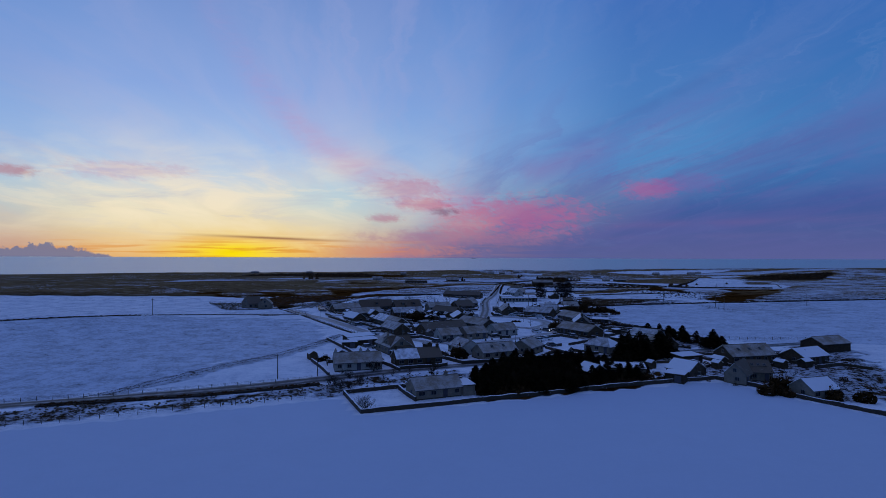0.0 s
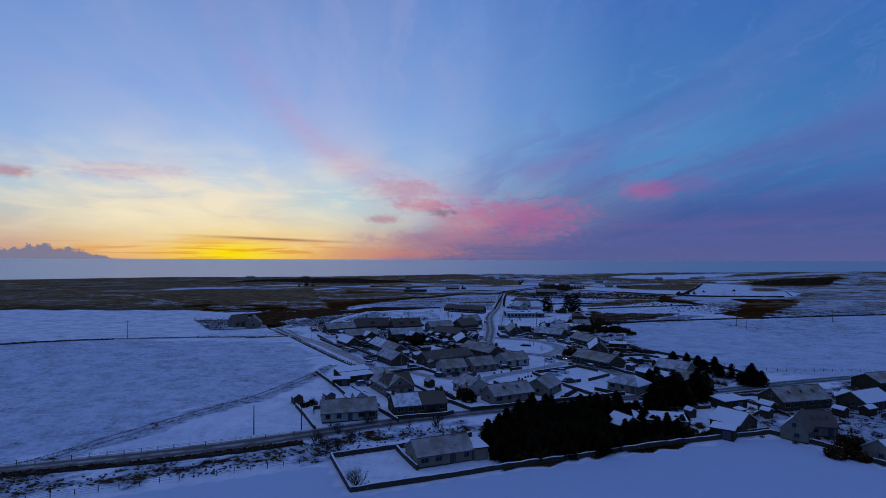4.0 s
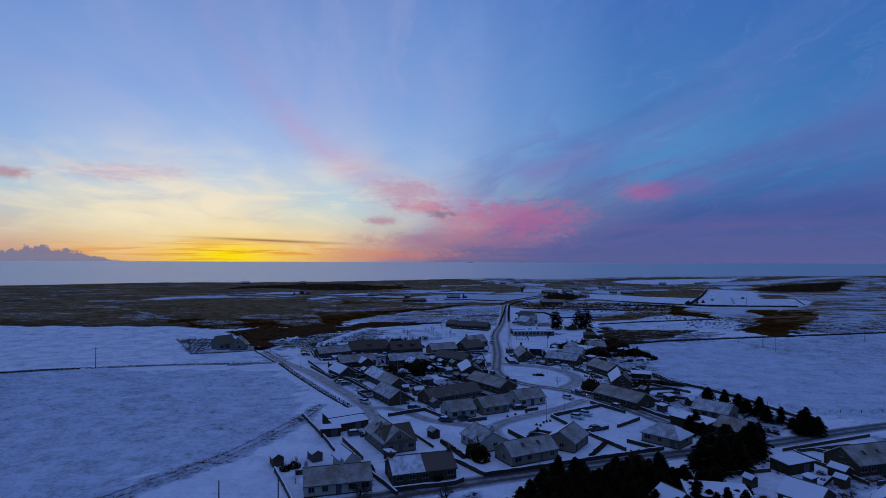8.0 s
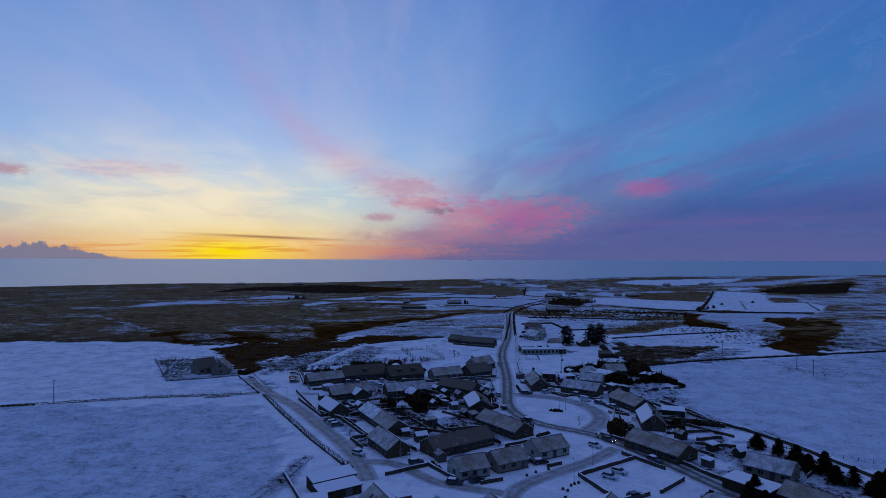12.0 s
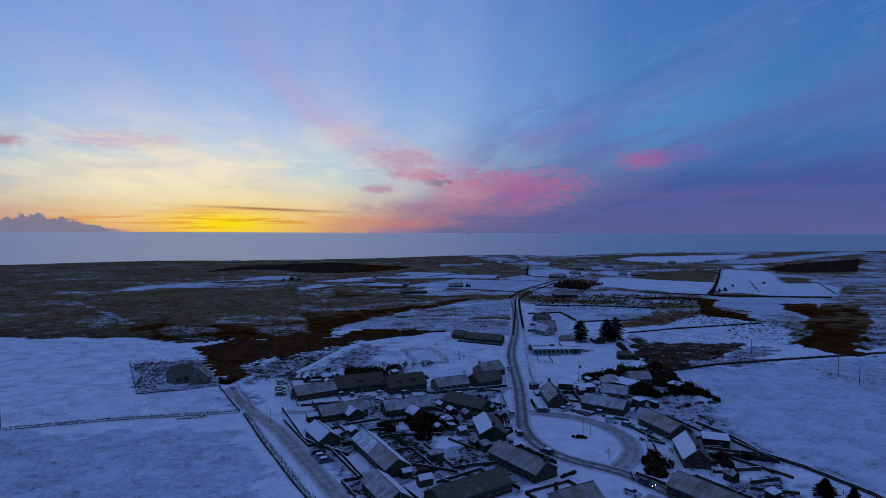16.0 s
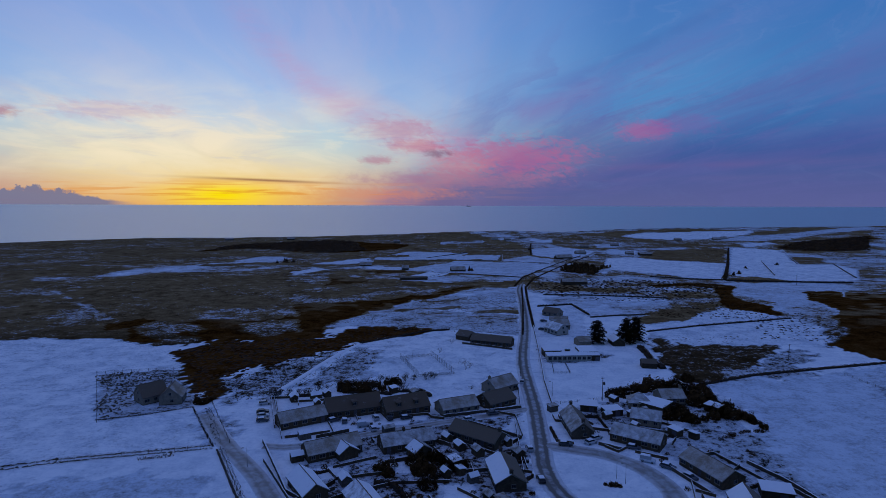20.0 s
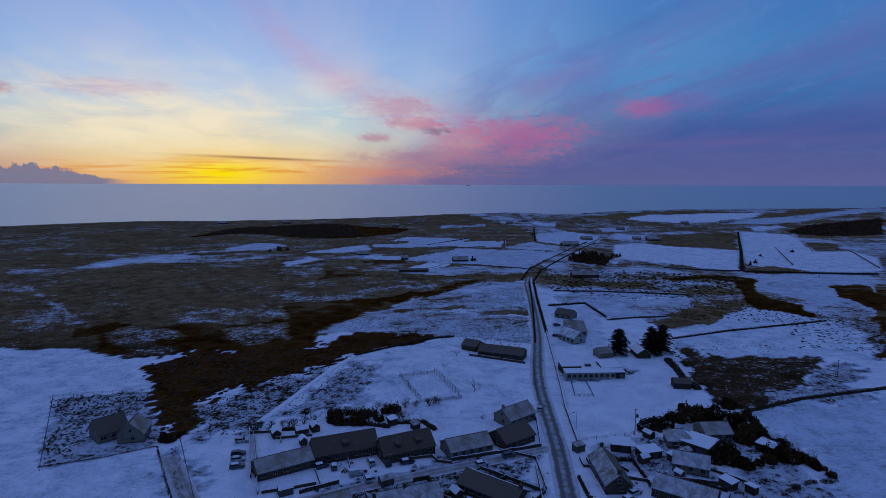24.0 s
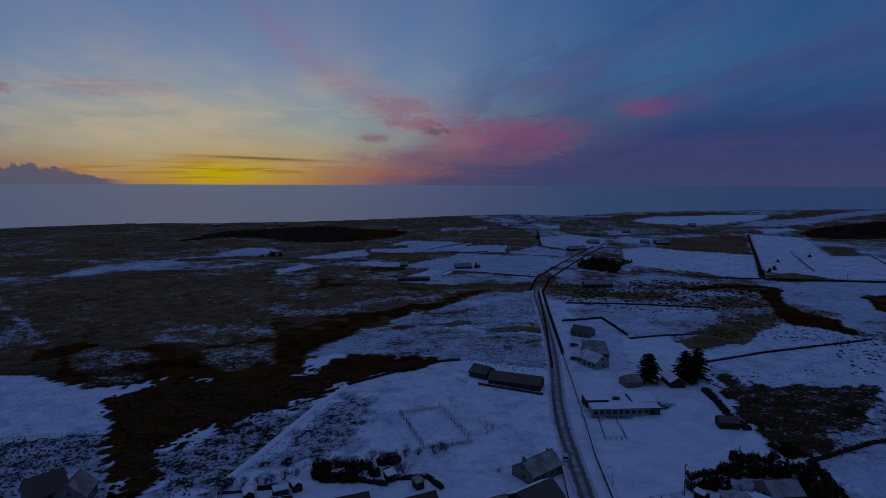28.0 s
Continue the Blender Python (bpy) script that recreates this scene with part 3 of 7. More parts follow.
area(0.15, 0.3, [(-19, 926), (50, 981), (83, 974), (72, 893), (9, 892)])
area(0.32, 0.3, [(76, 893), (116, 966), (140, 894), (124, 839), (74, 868)])
area(0.22, 0.3, [(-51, 759), (-29, 791), (1, 832), (15, 873), (72, 856), (132, 834), (108, 783), (69, 707), (30, 728), (-23, 747)])
area(0.0, 0.1, [(-37, 696), (-17, 743), (6, 743), (-2, 710), (-24, 686)])
area(0.42, 0.4, [(-46, 686), (-24, 683), (3, 710), (29, 721), (71, 700), (61, 657), (29, 652), (-43, 644)])
area(1.2, 0.4, [(-45, 671), (2, 660), (64, 675), (65, 655), (28, 644), (-34, 636)])
area(0.12, 0.2, [(144, 1105), (219, 1180), (245, 1096), (207, 969), (150, 915), (125, 975)])
area(0.4, 0.25, [(-40, 546), (-16, 576), (27, 631), (56, 631), (45, 530), (18, 530), (-2, 545), (-36, 536)])
area(0.78, 0.4, [(8, 530), (46, 534), (44, 520), (17, 520)])
area(0.75, 0.4, [(-55, 527), (-36, 536), (9, 546), (8, 537), (-35, 524), (-54, 514)])
area(0.45, 0.25, [(-75, 481), (-65, 504), (-54, 518), (-35, 526), (-15, 534), (14, 520), (43, 516), (40, 482), (36, 461), (2, 475), (-20, 472), (-38, 481), (-61, 482)])
area(0.25, 0.3, [(-73, 482), (-59, 507), (-46, 504), (-35, 485), (-61, 482)])
area(0.45, 0.3, [(-1, 1275), (86, 1315), (81, 1252), (-2, 1214)])
area(0.1, 0.2, [(184, 1344), (233, 1340), (215, 1278), (175, 1293)])
area(0.85, 0.8, [(252, 1487), (1144, 1679), (658, 1047), (509, 1198), (301, 1164), (243, 1095), (199, 1227)])
area(1.15, 0.3, [(311, 1473), (450, 1635), (617, 1701), (742, 1658), (784, 1617), (500, 1580), (386, 1434)])
area(1.15, 0.3, [(726, 1512), (981, 1764), (1074, 1765), (1089, 1743), (971, 1635), (797, 1511), (715, 1481)])
area(0.05, 0.2, [(396, 1447), (493, 1562), (617, 1600), (722, 1619), (791, 1617), (726, 1512), (662, 1452), (559, 1366), (474, 1354), (417, 1385)])
area(0.3, 0.3, [(555, 1345), (675, 1452), (787, 1495), (957, 1615), (1089, 1743), (1188, 1794), (1161, 1701), (889, 1495), (722, 1368), (617, 1325)])
area(0.08, 0.3, [(568, 1274), (656, 1315), (649, 1266), (554, 1208)])
area(0.3, 0.4, [(288, 1255), (355, 1270), (310, 1193), (264, 1171)])
area(0.12, 0.3, [(290, 1161), (340, 1142), (305, 1071), (257, 1067)])
area(1.15, 0.4, [(285, 1014), (361, 1125), (437, 1170), (504, 1171), (379, 930), (336, 964), (290, 985)])
area(0.05, 0.15, [(225, 949), (276, 1010), (305, 982), (377, 923), (278, 726), (246, 727), (215, 755), (181, 779), (192, 843)])
area(0.1, 0.3, [(173, 764), (139, 721), (117, 644), (135, 644)])
area(0.05, 0.15, [(523, 1199), (586, 1147), (473, 918), (524, 919), (500, 843), (421, 741), (369, 719), (351, 749), (314, 783), (385, 930)])
area(1.0, 0.5, [(538, 1029), (580, 1030), (519, 932), (491, 945)])
area(0.7, 0.4, [(623, 1105), (684, 1081), (559, 919), (560, 967)])
area(1.7, 0.4, [(603, 1191), (699, 1296), (796, 1358), (959, 1452), (969, 1452), (737, 1149), (659, 1131), (605, 1147)])
area(0.55, 0.6, [(215, 755), (275, 721), (408, 724), (380, 688), (242, 641), (181, 646)])
area(1.2, 0.5, [(309, 764), (341, 780), (349, 744), (313, 714), (283, 707)])
area(0.66, 0.6, [(108, 721), (166, 742), (215, 755), (242, 717), (187, 661), (157, 598), (130, 602), (81, 602)])
area(1.2, 0.5, [(90, 627), (123, 632), (152, 642), (159, 625), (132, 609), (86, 611)])
area(0.25, 0.3, [(264, 677), (315, 718), (360, 707), (380, 688), (248, 516), (247, 538), (225, 530), (235, 562), (234, 598), (236, 627)])
area(0.7, 0.5, [(228, 530), (237, 549), (259, 554), (258, 530), (227, 490), (227, 510)])
area(1.45, 0.5, [(296, 629), (331, 646), (330, 623), (262, 535), (267, 560), (269, 583)])
area(0.84, 0.7, [(159, 598), (199, 627), (231, 645), (190, 553), (154, 510), (131, 496), (120, 508), (122, 520), (148, 540)])
area(1.35, 0.5, [(176, 657), (226, 684), (256, 672), (237, 638), (211, 653), (178, 638)])
area(1.65, 0.4, [(230, 645), (252, 658), (223, 602), (219, 565), (226, 549), (213, 515), (199, 516), (191, 537), (193, 559)])
area(0.36, 0.15, [(71, 584), (102, 588), (147, 582), (162, 577), (154, 545), (132, 527), (114, 515), (86, 510), (82, 530), (87, 552), (68, 557)])
area(1.2, 0.5, [(110, 502), (129, 520), (146, 530), (160, 527), (158, 514), (144, 497), (124, 495), (111, 492)])
area(0.08, 0.2, [(115, 477), (116, 490), (149, 495), (156, 514), (186, 540), (201, 530), (211, 510), (180, 496), (143, 483)])
area(0.4, 0.3, [(108, 467), (141, 479), (177, 491), (210, 504), (217, 477), (199, 454), (175, 464), (147, 470), (114, 452), (101, 452)])
area(0.1, 0.1, [(65, 552), (84, 546), (84, 510), (72, 458), (45, 458)])
# the village and the fields round it
area(0.55, 1, [(-97, 383), (-76, 409), (-54, 424), (-46, 440), (-71, 371), (-85, 354)])
area(1.7, 1, [(-139, 432), (-124, 446), (-68, 458), (-50, 482), (-12, 475), (-20, 464), (-45, 448), (-56, 428), (-76, 410), (-81, 398), (-94, 406), (-94, 384), (-92, 372), (-91, 364), (-97, 360), (-104, 368), (-118, 400)])
area(0.02, 0, [(-71, 372), (-48, 440), (-12, 467), (32, 437), (26, 384), (-10, 365)])
area(0.52, 1, [(-68, 374), (-47, 435), (-35, 405), (-38, 388), (-51, 377)])
area(0.54, 0.4, [(-154, 393), (-121, 399), (-101, 364), (-97, 355), (-122, 337)])
area(0.1, 0, [(-126, 366), (-112, 376), (-103, 362), (-112, 350)])
area(0.88, 0.6, [(103, 453), (132, 465), (166, 453), (154, 423), (130, 405), (101, 394), (96, 413)])
area(0.86, 0.6, [(103, 442), (156, 455), (165, 438), (138, 411), (110, 388), (96, 380), (90, 390)])
area(0.58, 1, [(138, 411), (165, 430), (176, 423), (153, 394), (97, 377), (110, 388)])
area(0.08, 1, [(110, 472), (163, 523), (209, 506), (217, 477), (184, 434), (166, 439), (108, 446)])
area(0.14, 1, [(97, 378), (153, 393), (220, 414), (420, 470), (420, 200), (120, 230), (92, 265), (80, 320), (100, 340), (95, 350)])
area(0.3, 1, [(165, 388), (255, 416), (230, 340), (184, 323), (165, 345)])
area(0.2, 1, [(-94, 149), (-72, 175), (-57, 199), (-45, 230), (-50, 262), (-70, 300), (-140, 292), (-420, 260), (-420, 80), (-150, 120)])
area(0.06, 0, [(-140, 299), (-75, 320), (-90, 350), (-97, 352), (-125, 336), (-156, 394), (-120, 402), (-140, 430), (-181, 455), (-420, 440), (-420, 260)])
area(0.62, 1, [(-96, 142), (-60, 152), (-30, 164), (-14, 171), (6, 178), (8, 170), (-11, 163), (-26, 157), (-60, 143), (-100, 127)])
area(0.46, 0.3, [(-93, 148), (-82, 165), (-73, 177), (-58.5, 201), (-48, 231), (-43, 250), (-39.5, 248), (-41.5, 229), (-52, 198), (-67, 174), (-76, 162), (-87, 147)])
area(0.5, 1, [(-93, 349), (-88, 352), (-73, 324), (-77, 320)])
area(0.45, 1, [(88, 300), (94, 275), (104, 258), (98, 255), (84, 285), (80, 305)])
area(0.55, 1, [(-46, 296), (-42, 330), (-8, 350), (16, 345), (18, 262), (-4, 250), (-24, 250)])
area(0.46, 1, [(36, 350), (95, 372), (92, 300), (80, 262), (66, 290), (60, 330), (38, 340)])
area(0.55, 1, [(60, 262), (88, 265), (100, 232), (88, 214), (70, 216), (60, 240)])
area(0.58, 1, [(60, 160), (130, 225), (150, 215), (120, 150), (95, 150), (80, 172)])
area(-0.1, 0, [(-52, 342), (-47, 333), (-42, 335), (-44, 345)])
area(-0.1, 0, [(-22, 302), (-14, 304), (-15, 315), (-23, 313)])
area(-0.1, 0, [(-36, 281), (-28, 284), (-24, 272), (-31, 268)])
area(-0.1, 0, [(-10, 296), (2, 299), (0, 290), (-8, 286)])
area(-0.1, 0, [(-35, 340), (-12, 346), (-13, 341), (-33, 334)])
area(-0.1, 0, [(8, 326), (16, 328), (16, 319), (10, 318)])
area(-0.1, 0, [(36, 322), (44, 324), (46, 318), (40, 317)])
area(-0.1, 0, [(56, 330), (66, 326), (62, 320), (54, 322)])
area(-0.1, 0, [(64, 345), (76, 340), (72, 332), (62, 336)])
area(-0.1, 0, [(46, 266), (56, 262), (60, 252), (54, 254)])
area(-0.1, 0, [(64, 250), (74, 246), (76, 240), (68, 240)])
area(-0.1, 0, [(82, 262), (90, 262), (94, 250), (86, 248)])
area(-0.1, 0, [(84, 178), (96, 184), (98, 178), (86, 172)])
area(-0.1, 0, [(104, 205), (120, 212), (124, 204), (108, 198)])
area(-0.1, 0, [(-18, 262), (-10, 266), (-6, 258), (-14, 254)])
area(-0.1, 0, [(-42, 308), (-34, 306), (-36, 298), (-44, 300)])
area(-0.1, 0, [(20, 345), (22, 329), (18, 328), (15, 342)])
area(1.6, 1, [(8, 152), (18, 150), (36, 158), (58, 166), (60, 180), (42, 192), (14, 182)])
area(0.6, 1, [(36, 417), (70, 428), (72, 420), (60, 412), (38, 410)])


def lumps(x, y, seed):
    """Smooth value noise, -1 to 1, over arrays."""
    ix, iy = np.floor(x), np.floor(y)
    fx, fy = x - ix, y - iy
    fx, fy = fx * fx * (3 - 2 * fx), fy * fy * (3 - 2 * fy)

    def at(a, b):
        v = np.sin(a * 127.1 + b * 311.7 + seed * 74.7) * 43758.5453
        return (v - np.floor(v)) * 2 - 1

    return (at(ix, iy) * (1 - fx) + at(ix + 1, iy) * fx) * (1 - fy) + (at(ix, iy + 1) * (1 - fx) + at(ix + 1, iy + 1) * fx) * fy


def make_ground():
    xs = axis(-3000, -260, 330, 3300, 2.2, 1.022)
    ys = axis(-320, 110, 560, 2300, 2.0, 1.022)
    X, Y = np.meshgrid(xs, ys)
    Z = ground_h(X, Y)
    rough = np.zeros_like(X)
    for amp, wav, ph in ((0.22, 31.0, 0.3), (0.12, 13.0, 1.7), (0.9, 170.0, 2.1)):
        far = step(520, 700, Y) * 0.8 + 0.2
        rough += amp * far * np.sin(X / wav + ph + np.sin(Y / wav * 0.7)) * np.sin(Y / wav * 1.3 + ph)
    village = step(-90, -60, X) * (1 - step(95, 130, X)) * step(140, 165, Y) * (1 - step(480, 560, Y))
    Z = Z + rough * (1 - village)
    bare = np.where(Y > 1000, 1.0, -0.1) + 0 * X
    far = 1 + 2.0 * np.clip((Y - 450) / 600, 0, 1.5)
    px, py = X / (9 * far), Y / (9 * far)
    wx = far * (5.0 * lumps(px, py, 1) + 3.0 * lumps(px * 2.7, py * 2.7, 2) + 1.5 * lumps(px * 6.1, py * 6.1, 3))
    wy = far * (5.0 * lumps(px, py, 4) + 3.0 * lumps(px * 2.7, py * 2.7, 5) + 1.5 * lumps(px * 6.1, py * 6.1, 6))
    for v, rag, poly in AREAS:
        bare[inside(poly, X + rag * wx, Y + rag * wy)] = v
    # near snowfield at -0.5: the dimmer light there is coloured into its snow
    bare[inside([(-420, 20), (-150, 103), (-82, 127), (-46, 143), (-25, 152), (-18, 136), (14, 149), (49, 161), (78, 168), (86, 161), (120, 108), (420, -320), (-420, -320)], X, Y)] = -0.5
    # patchwork of heather and thin snow beyond the village
    wild = step(430, 560, Y) * step(0.15, 0.5, bare)
    patch = 0.30 * lumps(X / 46, Y / 30, 7) + 0.28 * lumps(X / 15, Y / 10, 8) + 0.18 * lumps(X / 6, Y / 5, 9)
    patch = np.where(bare > 0.8, np.maximum(patch, -0.22), patch)
    bare = np.where(wild > 0.02, np.minimum(np.maximum(bare, 1.16), bare + wild * patch), bare)
    ny, nx = X.shape
    me = bpy.data.meshes.new("ground")
    idx = np.arange(nx * ny).reshape(ny, nx)
    quads = np.stack([idx[:-1, :-1], idx[:-1, 1:], idx[1:, 1:], idx[1:, :-1]], -1).reshape(-1, 4)
    me.vertices.add(nx * ny)
    me.vertices.foreach_set("co", np.stack([X, Y, Z], -1).astype(np.float32).ravel())
    me.loops.add(quads.size)
    me.loops.foreach_set("vertex_index", quads.astype(np.int32).ravel())
    me.polygons.add(len(quads))
    me.polygons.foreach_set("loop_start", np.arange(0, quads.size, 4, dtype=np.int32))
    me.update(calc_edges=True)
    me.attributes.new("moor", "FLOAT", "POINT").data.foreach_set("value", step(430, 520, Y).astype(np.float32).ravel())
    me.attributes.new("bare", "FLOAT", "POINT").data.foreach_set("value", bare.astype(np.float32).ravel())
    me.materials.append(M["ground"])
    me.shade_smooth()
    solid("ground", me, "snow-covered pasture and dark heather moor sloping to the sea", "ground", kind="structure")


make_ground()
solid("sea", Shape().box(-8000, 300, -40, 8000, 4985, -25).mesh("sea", "sea"), "calm grey-blue sea under the dusk sky", "sea", kind="structure")


# ---------------------------------------------------------------- roads
def smooth_line(pts, gap):
    """A rounded line through the points, with a corner about every gap metres."""
    p = [Vector(q) for q in pts]
    p = [p[0] * 2 - p[1]] + p + [p[-1] * 2 - p[-2]]
    out = []
    for a, b, c, d in zip(p, p[1:], p[2:], p[3:]):
        n = max(1, int((c - b).length / gap))
        for i in range(n):
            t = i / n
            out.append(0.5 * (2 * b + (c - a) * t + (2 * a - 5 * b + 4 * c - d) * t * t + (3 * b - a - 3 * c + d) * t ** 3))
    return out + [p[-2]]


def ribbon(name, pts, width, mat, label, lift=0.07, gap=2.5):
    line = smooth_line(pts, gap)
    v, f, ac = [], [], []
    cols = [-1.0, -0.75, -0.45, 0.0, 0.45, 0.75, 1.0]
    for i, q in enumerate(line):
        d = (line[min(i + 1, len(line) - 1)] - line[max(i - 1, 0)]).normalized()
        n = Vector((-d.y, d.x))
        for c in [-1.04] + cols + [1.04]:
            e = q + n * c * width / 2
            z = lift + 0.05 * (1 - c * c) if abs(c) <= 1 else -0.25
            v.append(tuple(on(e.x, e.y, z)))
            ac.append(c)
    k = len(cols) + 2
    for i in range(len(line) - 1):
        f += [(i * k + j + 1, i * k + j, (i + 1) * k + j, (i + 1) * k + j + 1) for j in range(k - 1)]
    me = bpy.data.meshes.new(name)
    me.from_pydata(v, [], f)
    me.attributes.new("across", "FLOAT", "POINT").data.foreach_set("value", np.array(ac, np.float32))
    me.materials.append(M[mat])
    me.shade_smooth()
    return solid(name, me, label, "road", kind="structure")


MAIN = [(-330, 70), (-160, 122), (-94, 147), (-52, 161), (-32, 169), (-13, 177), (8, 185), (48, 199), (87, 211), (133, 228), (300, 280)]
STREET = [(78, 207), (67, 221), (56, 247), (44, 268), (30, 279), (23, 290), (21, 305), (23, 324), (26, 353), (28, 384), (31, 416), (42, 482), (52, 561), (60, 630), (77, 694), (127, 807), (199, 965), (236, 1054)]
LANE = [(-90, 346), (-75, 323), (-58, 300), (-45, 278), (-36, 263), (-28, 247), (-23, 232)]
ribbon("road_main", MAIN, 6.4, "road", "dark wet asphalt main road with snow along its edges")
ribbon("road_street", STREET, 6.6, "street", "slushy grey village street with dark wheel tracks", 0.09)
ribbon("road_lane", LANE, 5.8, "lane", "snow-covered lane beside the field", 0.06)
ribbon("road_estate", [(47, 256), (38, 247), (31, 241), (18, 231), (12, 222), (15, 208), (22, 203)], 5.0, "lane", "snow-covered estate road", 0.08)
ribbon("road_link", [(-30, 245), (-17, 243), (-6, 231), (7, 225), (13, 223)], 4.6, "lane", "snow-covered link road between gardens", 0.05)
ribbon("road_side", [(25, 352), (8, 345), (-8, 339), (-30, 330), (-52, 320), (-62, 320)], 4.4, "lane", "snow-covered side street", 0.06)
ribbon("road_crescent", [(24, 321), (32, 318), (41, 314), (48.5, 305.5), (51.8, 294), (49.5, 283), (43, 273)], 6.6, "lane", "snow-covered crescent round the green", 0.08)


# ---------------------------------------------------------------- houses
WIN_CACHE = {}
FOOT = []


def win_meshes(w, h):
    """Frame with mullion, pane and sill of one window, facing -y."""
    key = (round(w, 1), round(h, 1))
    if key not in WIN_CACHE:
        fr, t = Shape(), 0.09
        for x0, x1, z0, z1 in ((-w / 2, w / 2, 0, t), (-w / 2, w / 2, h - t, h), (-w / 2, -w / 2 + t, t, h - t), (w / 2 - t, w / 2, t, h - t), (-t / 2, t / 2, t, h - t)):
            fr.box(x0, -0.07, z0, x1, 0.03, z1)
        WIN_CACHE[key] = (fr.mesh("window_frame", "trim"), Shape().box(-w / 2 + t, -0.02, t, w / 2 - t, 0.02, h - t).mesh("pane", "glass"),
                          Shape().box(-w / 2 - 0.08, -0.16, -0.09, w / 2 + 0.08, 0.03, 0).mesh("window_sill", "harl"))
    return WIN_CACHE[key]


def window(parent, x, y, z, turn, w=1.4, h=1.1, name="window"):
    fr, pane, sill = win_meshes(w, h)
    ob = part(name, fr, parent, at=pose(x, y, z, 0, 0, turn))
    part("pane", pane, ob)
    part("window_sill", sill, ob)
    return ob


POT = None


def chimney(parent, x, z, wall, deep=0.9):
    global POT
    POT = POT or Shape().tube((0, 0, 0), (0, 0, 0.42), 0.13, 0.11, 8).mesh("chimney_pot", "clay")
    st = Shape().box(-0.36, -deep / 2, -1.0, 0.36, deep / 2, 0.85).box(-0.43, -deep / 2 - 0.07, 0.72, 0.43, deep / 2 + 0.07, 0.88)
    c = part("chimney", st.mesh("chimney", wall), parent, at=pose(x, 0, z))
    part("chimney_pot", POT, c, at=pose(0, -0.2, 0.86))
    part("chimney_pot", POT, c, at=pose(0, 0.2, 0.86))


def house(x, y, rot, L, W, eave=2.5, rise=2.3, wall="harl", front="frost", back="snowroof", chim=(-1, 1), win=1, sky=0, dorm=0, hip=0.0, label="", snowy_half=0.0, seed=0):
    """A gabled house: length along its own x, front towards its own -y."""
    FOOT.append((x, y, rot, L, W, True))
    rnd = random.Random(int(abs(x) * 31 + abs(y) * 17) + seed)
    z0 = min(float(ground_h(x + a, y + b)) for a in (-4, 0, 4) for b in (-4, 0, 4)) - 0.05
    base = thing("house", label or "single-storey house with snow-dusted pitched roof", "house", pose(x, y, z0 + 0.1, 0, 0, rot), "village houses")
    h, w, top = L / 2, W / 2, eave + rise
    sh = Shape()
    if hip:
        sh.box(-h, -w, -0.6, h, w, eave)
    else:
        a = [(-h, -w, -0.6), (-h, w, -0.6), (-h, w, eave), (-h, 0, top - 0.1), (-h, -w, eave)]
        b = [(h, p[1], p[2]) for p in a]
        sh.poly(a[::-1]).poly(b)
        for i in range(5):
            j = (i + 1) % 5
            sh.poly([a[i], a[j], b[j], b[i]])
    part("wall", sh.mesh("wall", wall), base)
    part("plinth", Shape().box(-h - 0.05, -w - 0.05, -0.6, h + 0.05, w + 0.05, 0.22).mesh("plinth", "stone"), base)
    over, side = 0.38, 0.22
    drop = over * rise / w
    r = h - hip * w if hip else h + side
    hx = h + (over if hip else side)
    ze, zr = eave - drop + 0.16, top + 0.16
    fr = [(-hx, -w - over, ze), (hx, -w - over, ze), (r, 0, zr), (-r, 0, zr)]
    bk = [(hx, w + over, ze), (-hx, w + over, ze), (-r, 0, zr), (r, 0, zr)]
    if snowy_half:
        # one stretch of the front slope has kept its snow
        xm = -h + L * abs(snowy_half) if snowy_half > 0 else h - L * abs(snowy_half)
        lo, hi = ((-hx, xm), (xm, hx)) if snowy_half > 0 else ((xm, hx), (-hx, xm))
        part("roof_slope", Shape().slab([(lo[0], -w - over, ze), (lo[1], -w - over, ze), (lo[1], 0, zr), (lo[0], 0, zr)], 0.17).mesh("roof_slope", "thinsnow"), base, "roof slope under thin snow")
        part("roof_slope", Shape().slab([(hi[0], -w - over, ze), (hi[1], -w - over, ze), (hi[1], 0, zr), (hi[0], 0, zr)], 0.17).mesh("roof_slope", front), base)
    else:
        part("roof_slope", Shape().slab(fr, 0.17).mesh("roof_slope", front), base)
    part("roof_slope", Shape().slab(bk, 0.17).mesh("roof_slope", back), base)
    if hip:
        part("roof_hip", Shape().slab([(hx, -w - over, ze), (hx, w + over, ze), (r, 0, zr)], 0.17).mesh("roof_hip", back), base)
        part("roof_hip", Shape().slab([(-hx, w + over, ze), (-hx, -w - over, ze), (-r, 0, zr)], 0.17).mesh("roof_hip", front), base)
    part("ridge", Shape().tube((-r, 0, zr - 0.03), (r, 0, zr - 0.03), 0.13, 0.13, 6).mesh("ridge", "slate"), base)
    for s in (-1, 1):
        part("gutter", Shape().tube((-hx, s * (w + over + 0.04), ze - 0.12), (hx, s * (w + over + 0.04), ze - 0.12), 0.08, 0.08, 6).mesh("gutter", "gutter"), base)
        part("downpipe", Shape().tube((h - 0.25, s * (w + 0.07), 0), (h - 0.25, s * (w + 0.07), ze - 0.1), 0.05, 0.05, 5).mesh("downpipe", "gutter"), base)
        if not hip:
            for q in (-1, 1):
                x0 = s * (h + side)
                part("bargeboard", Shape().slab([(x0 - 0.03, q * (w + over), ze - 0.1), (x0 + 0.03, q * (w + over), ze - 0.1), (x0 + 0.03, 0, zr - 0.12), (x0 - 0.03, 0, zr - 0.12)], 0.2).mesh("bargeboard", "trim"), base)
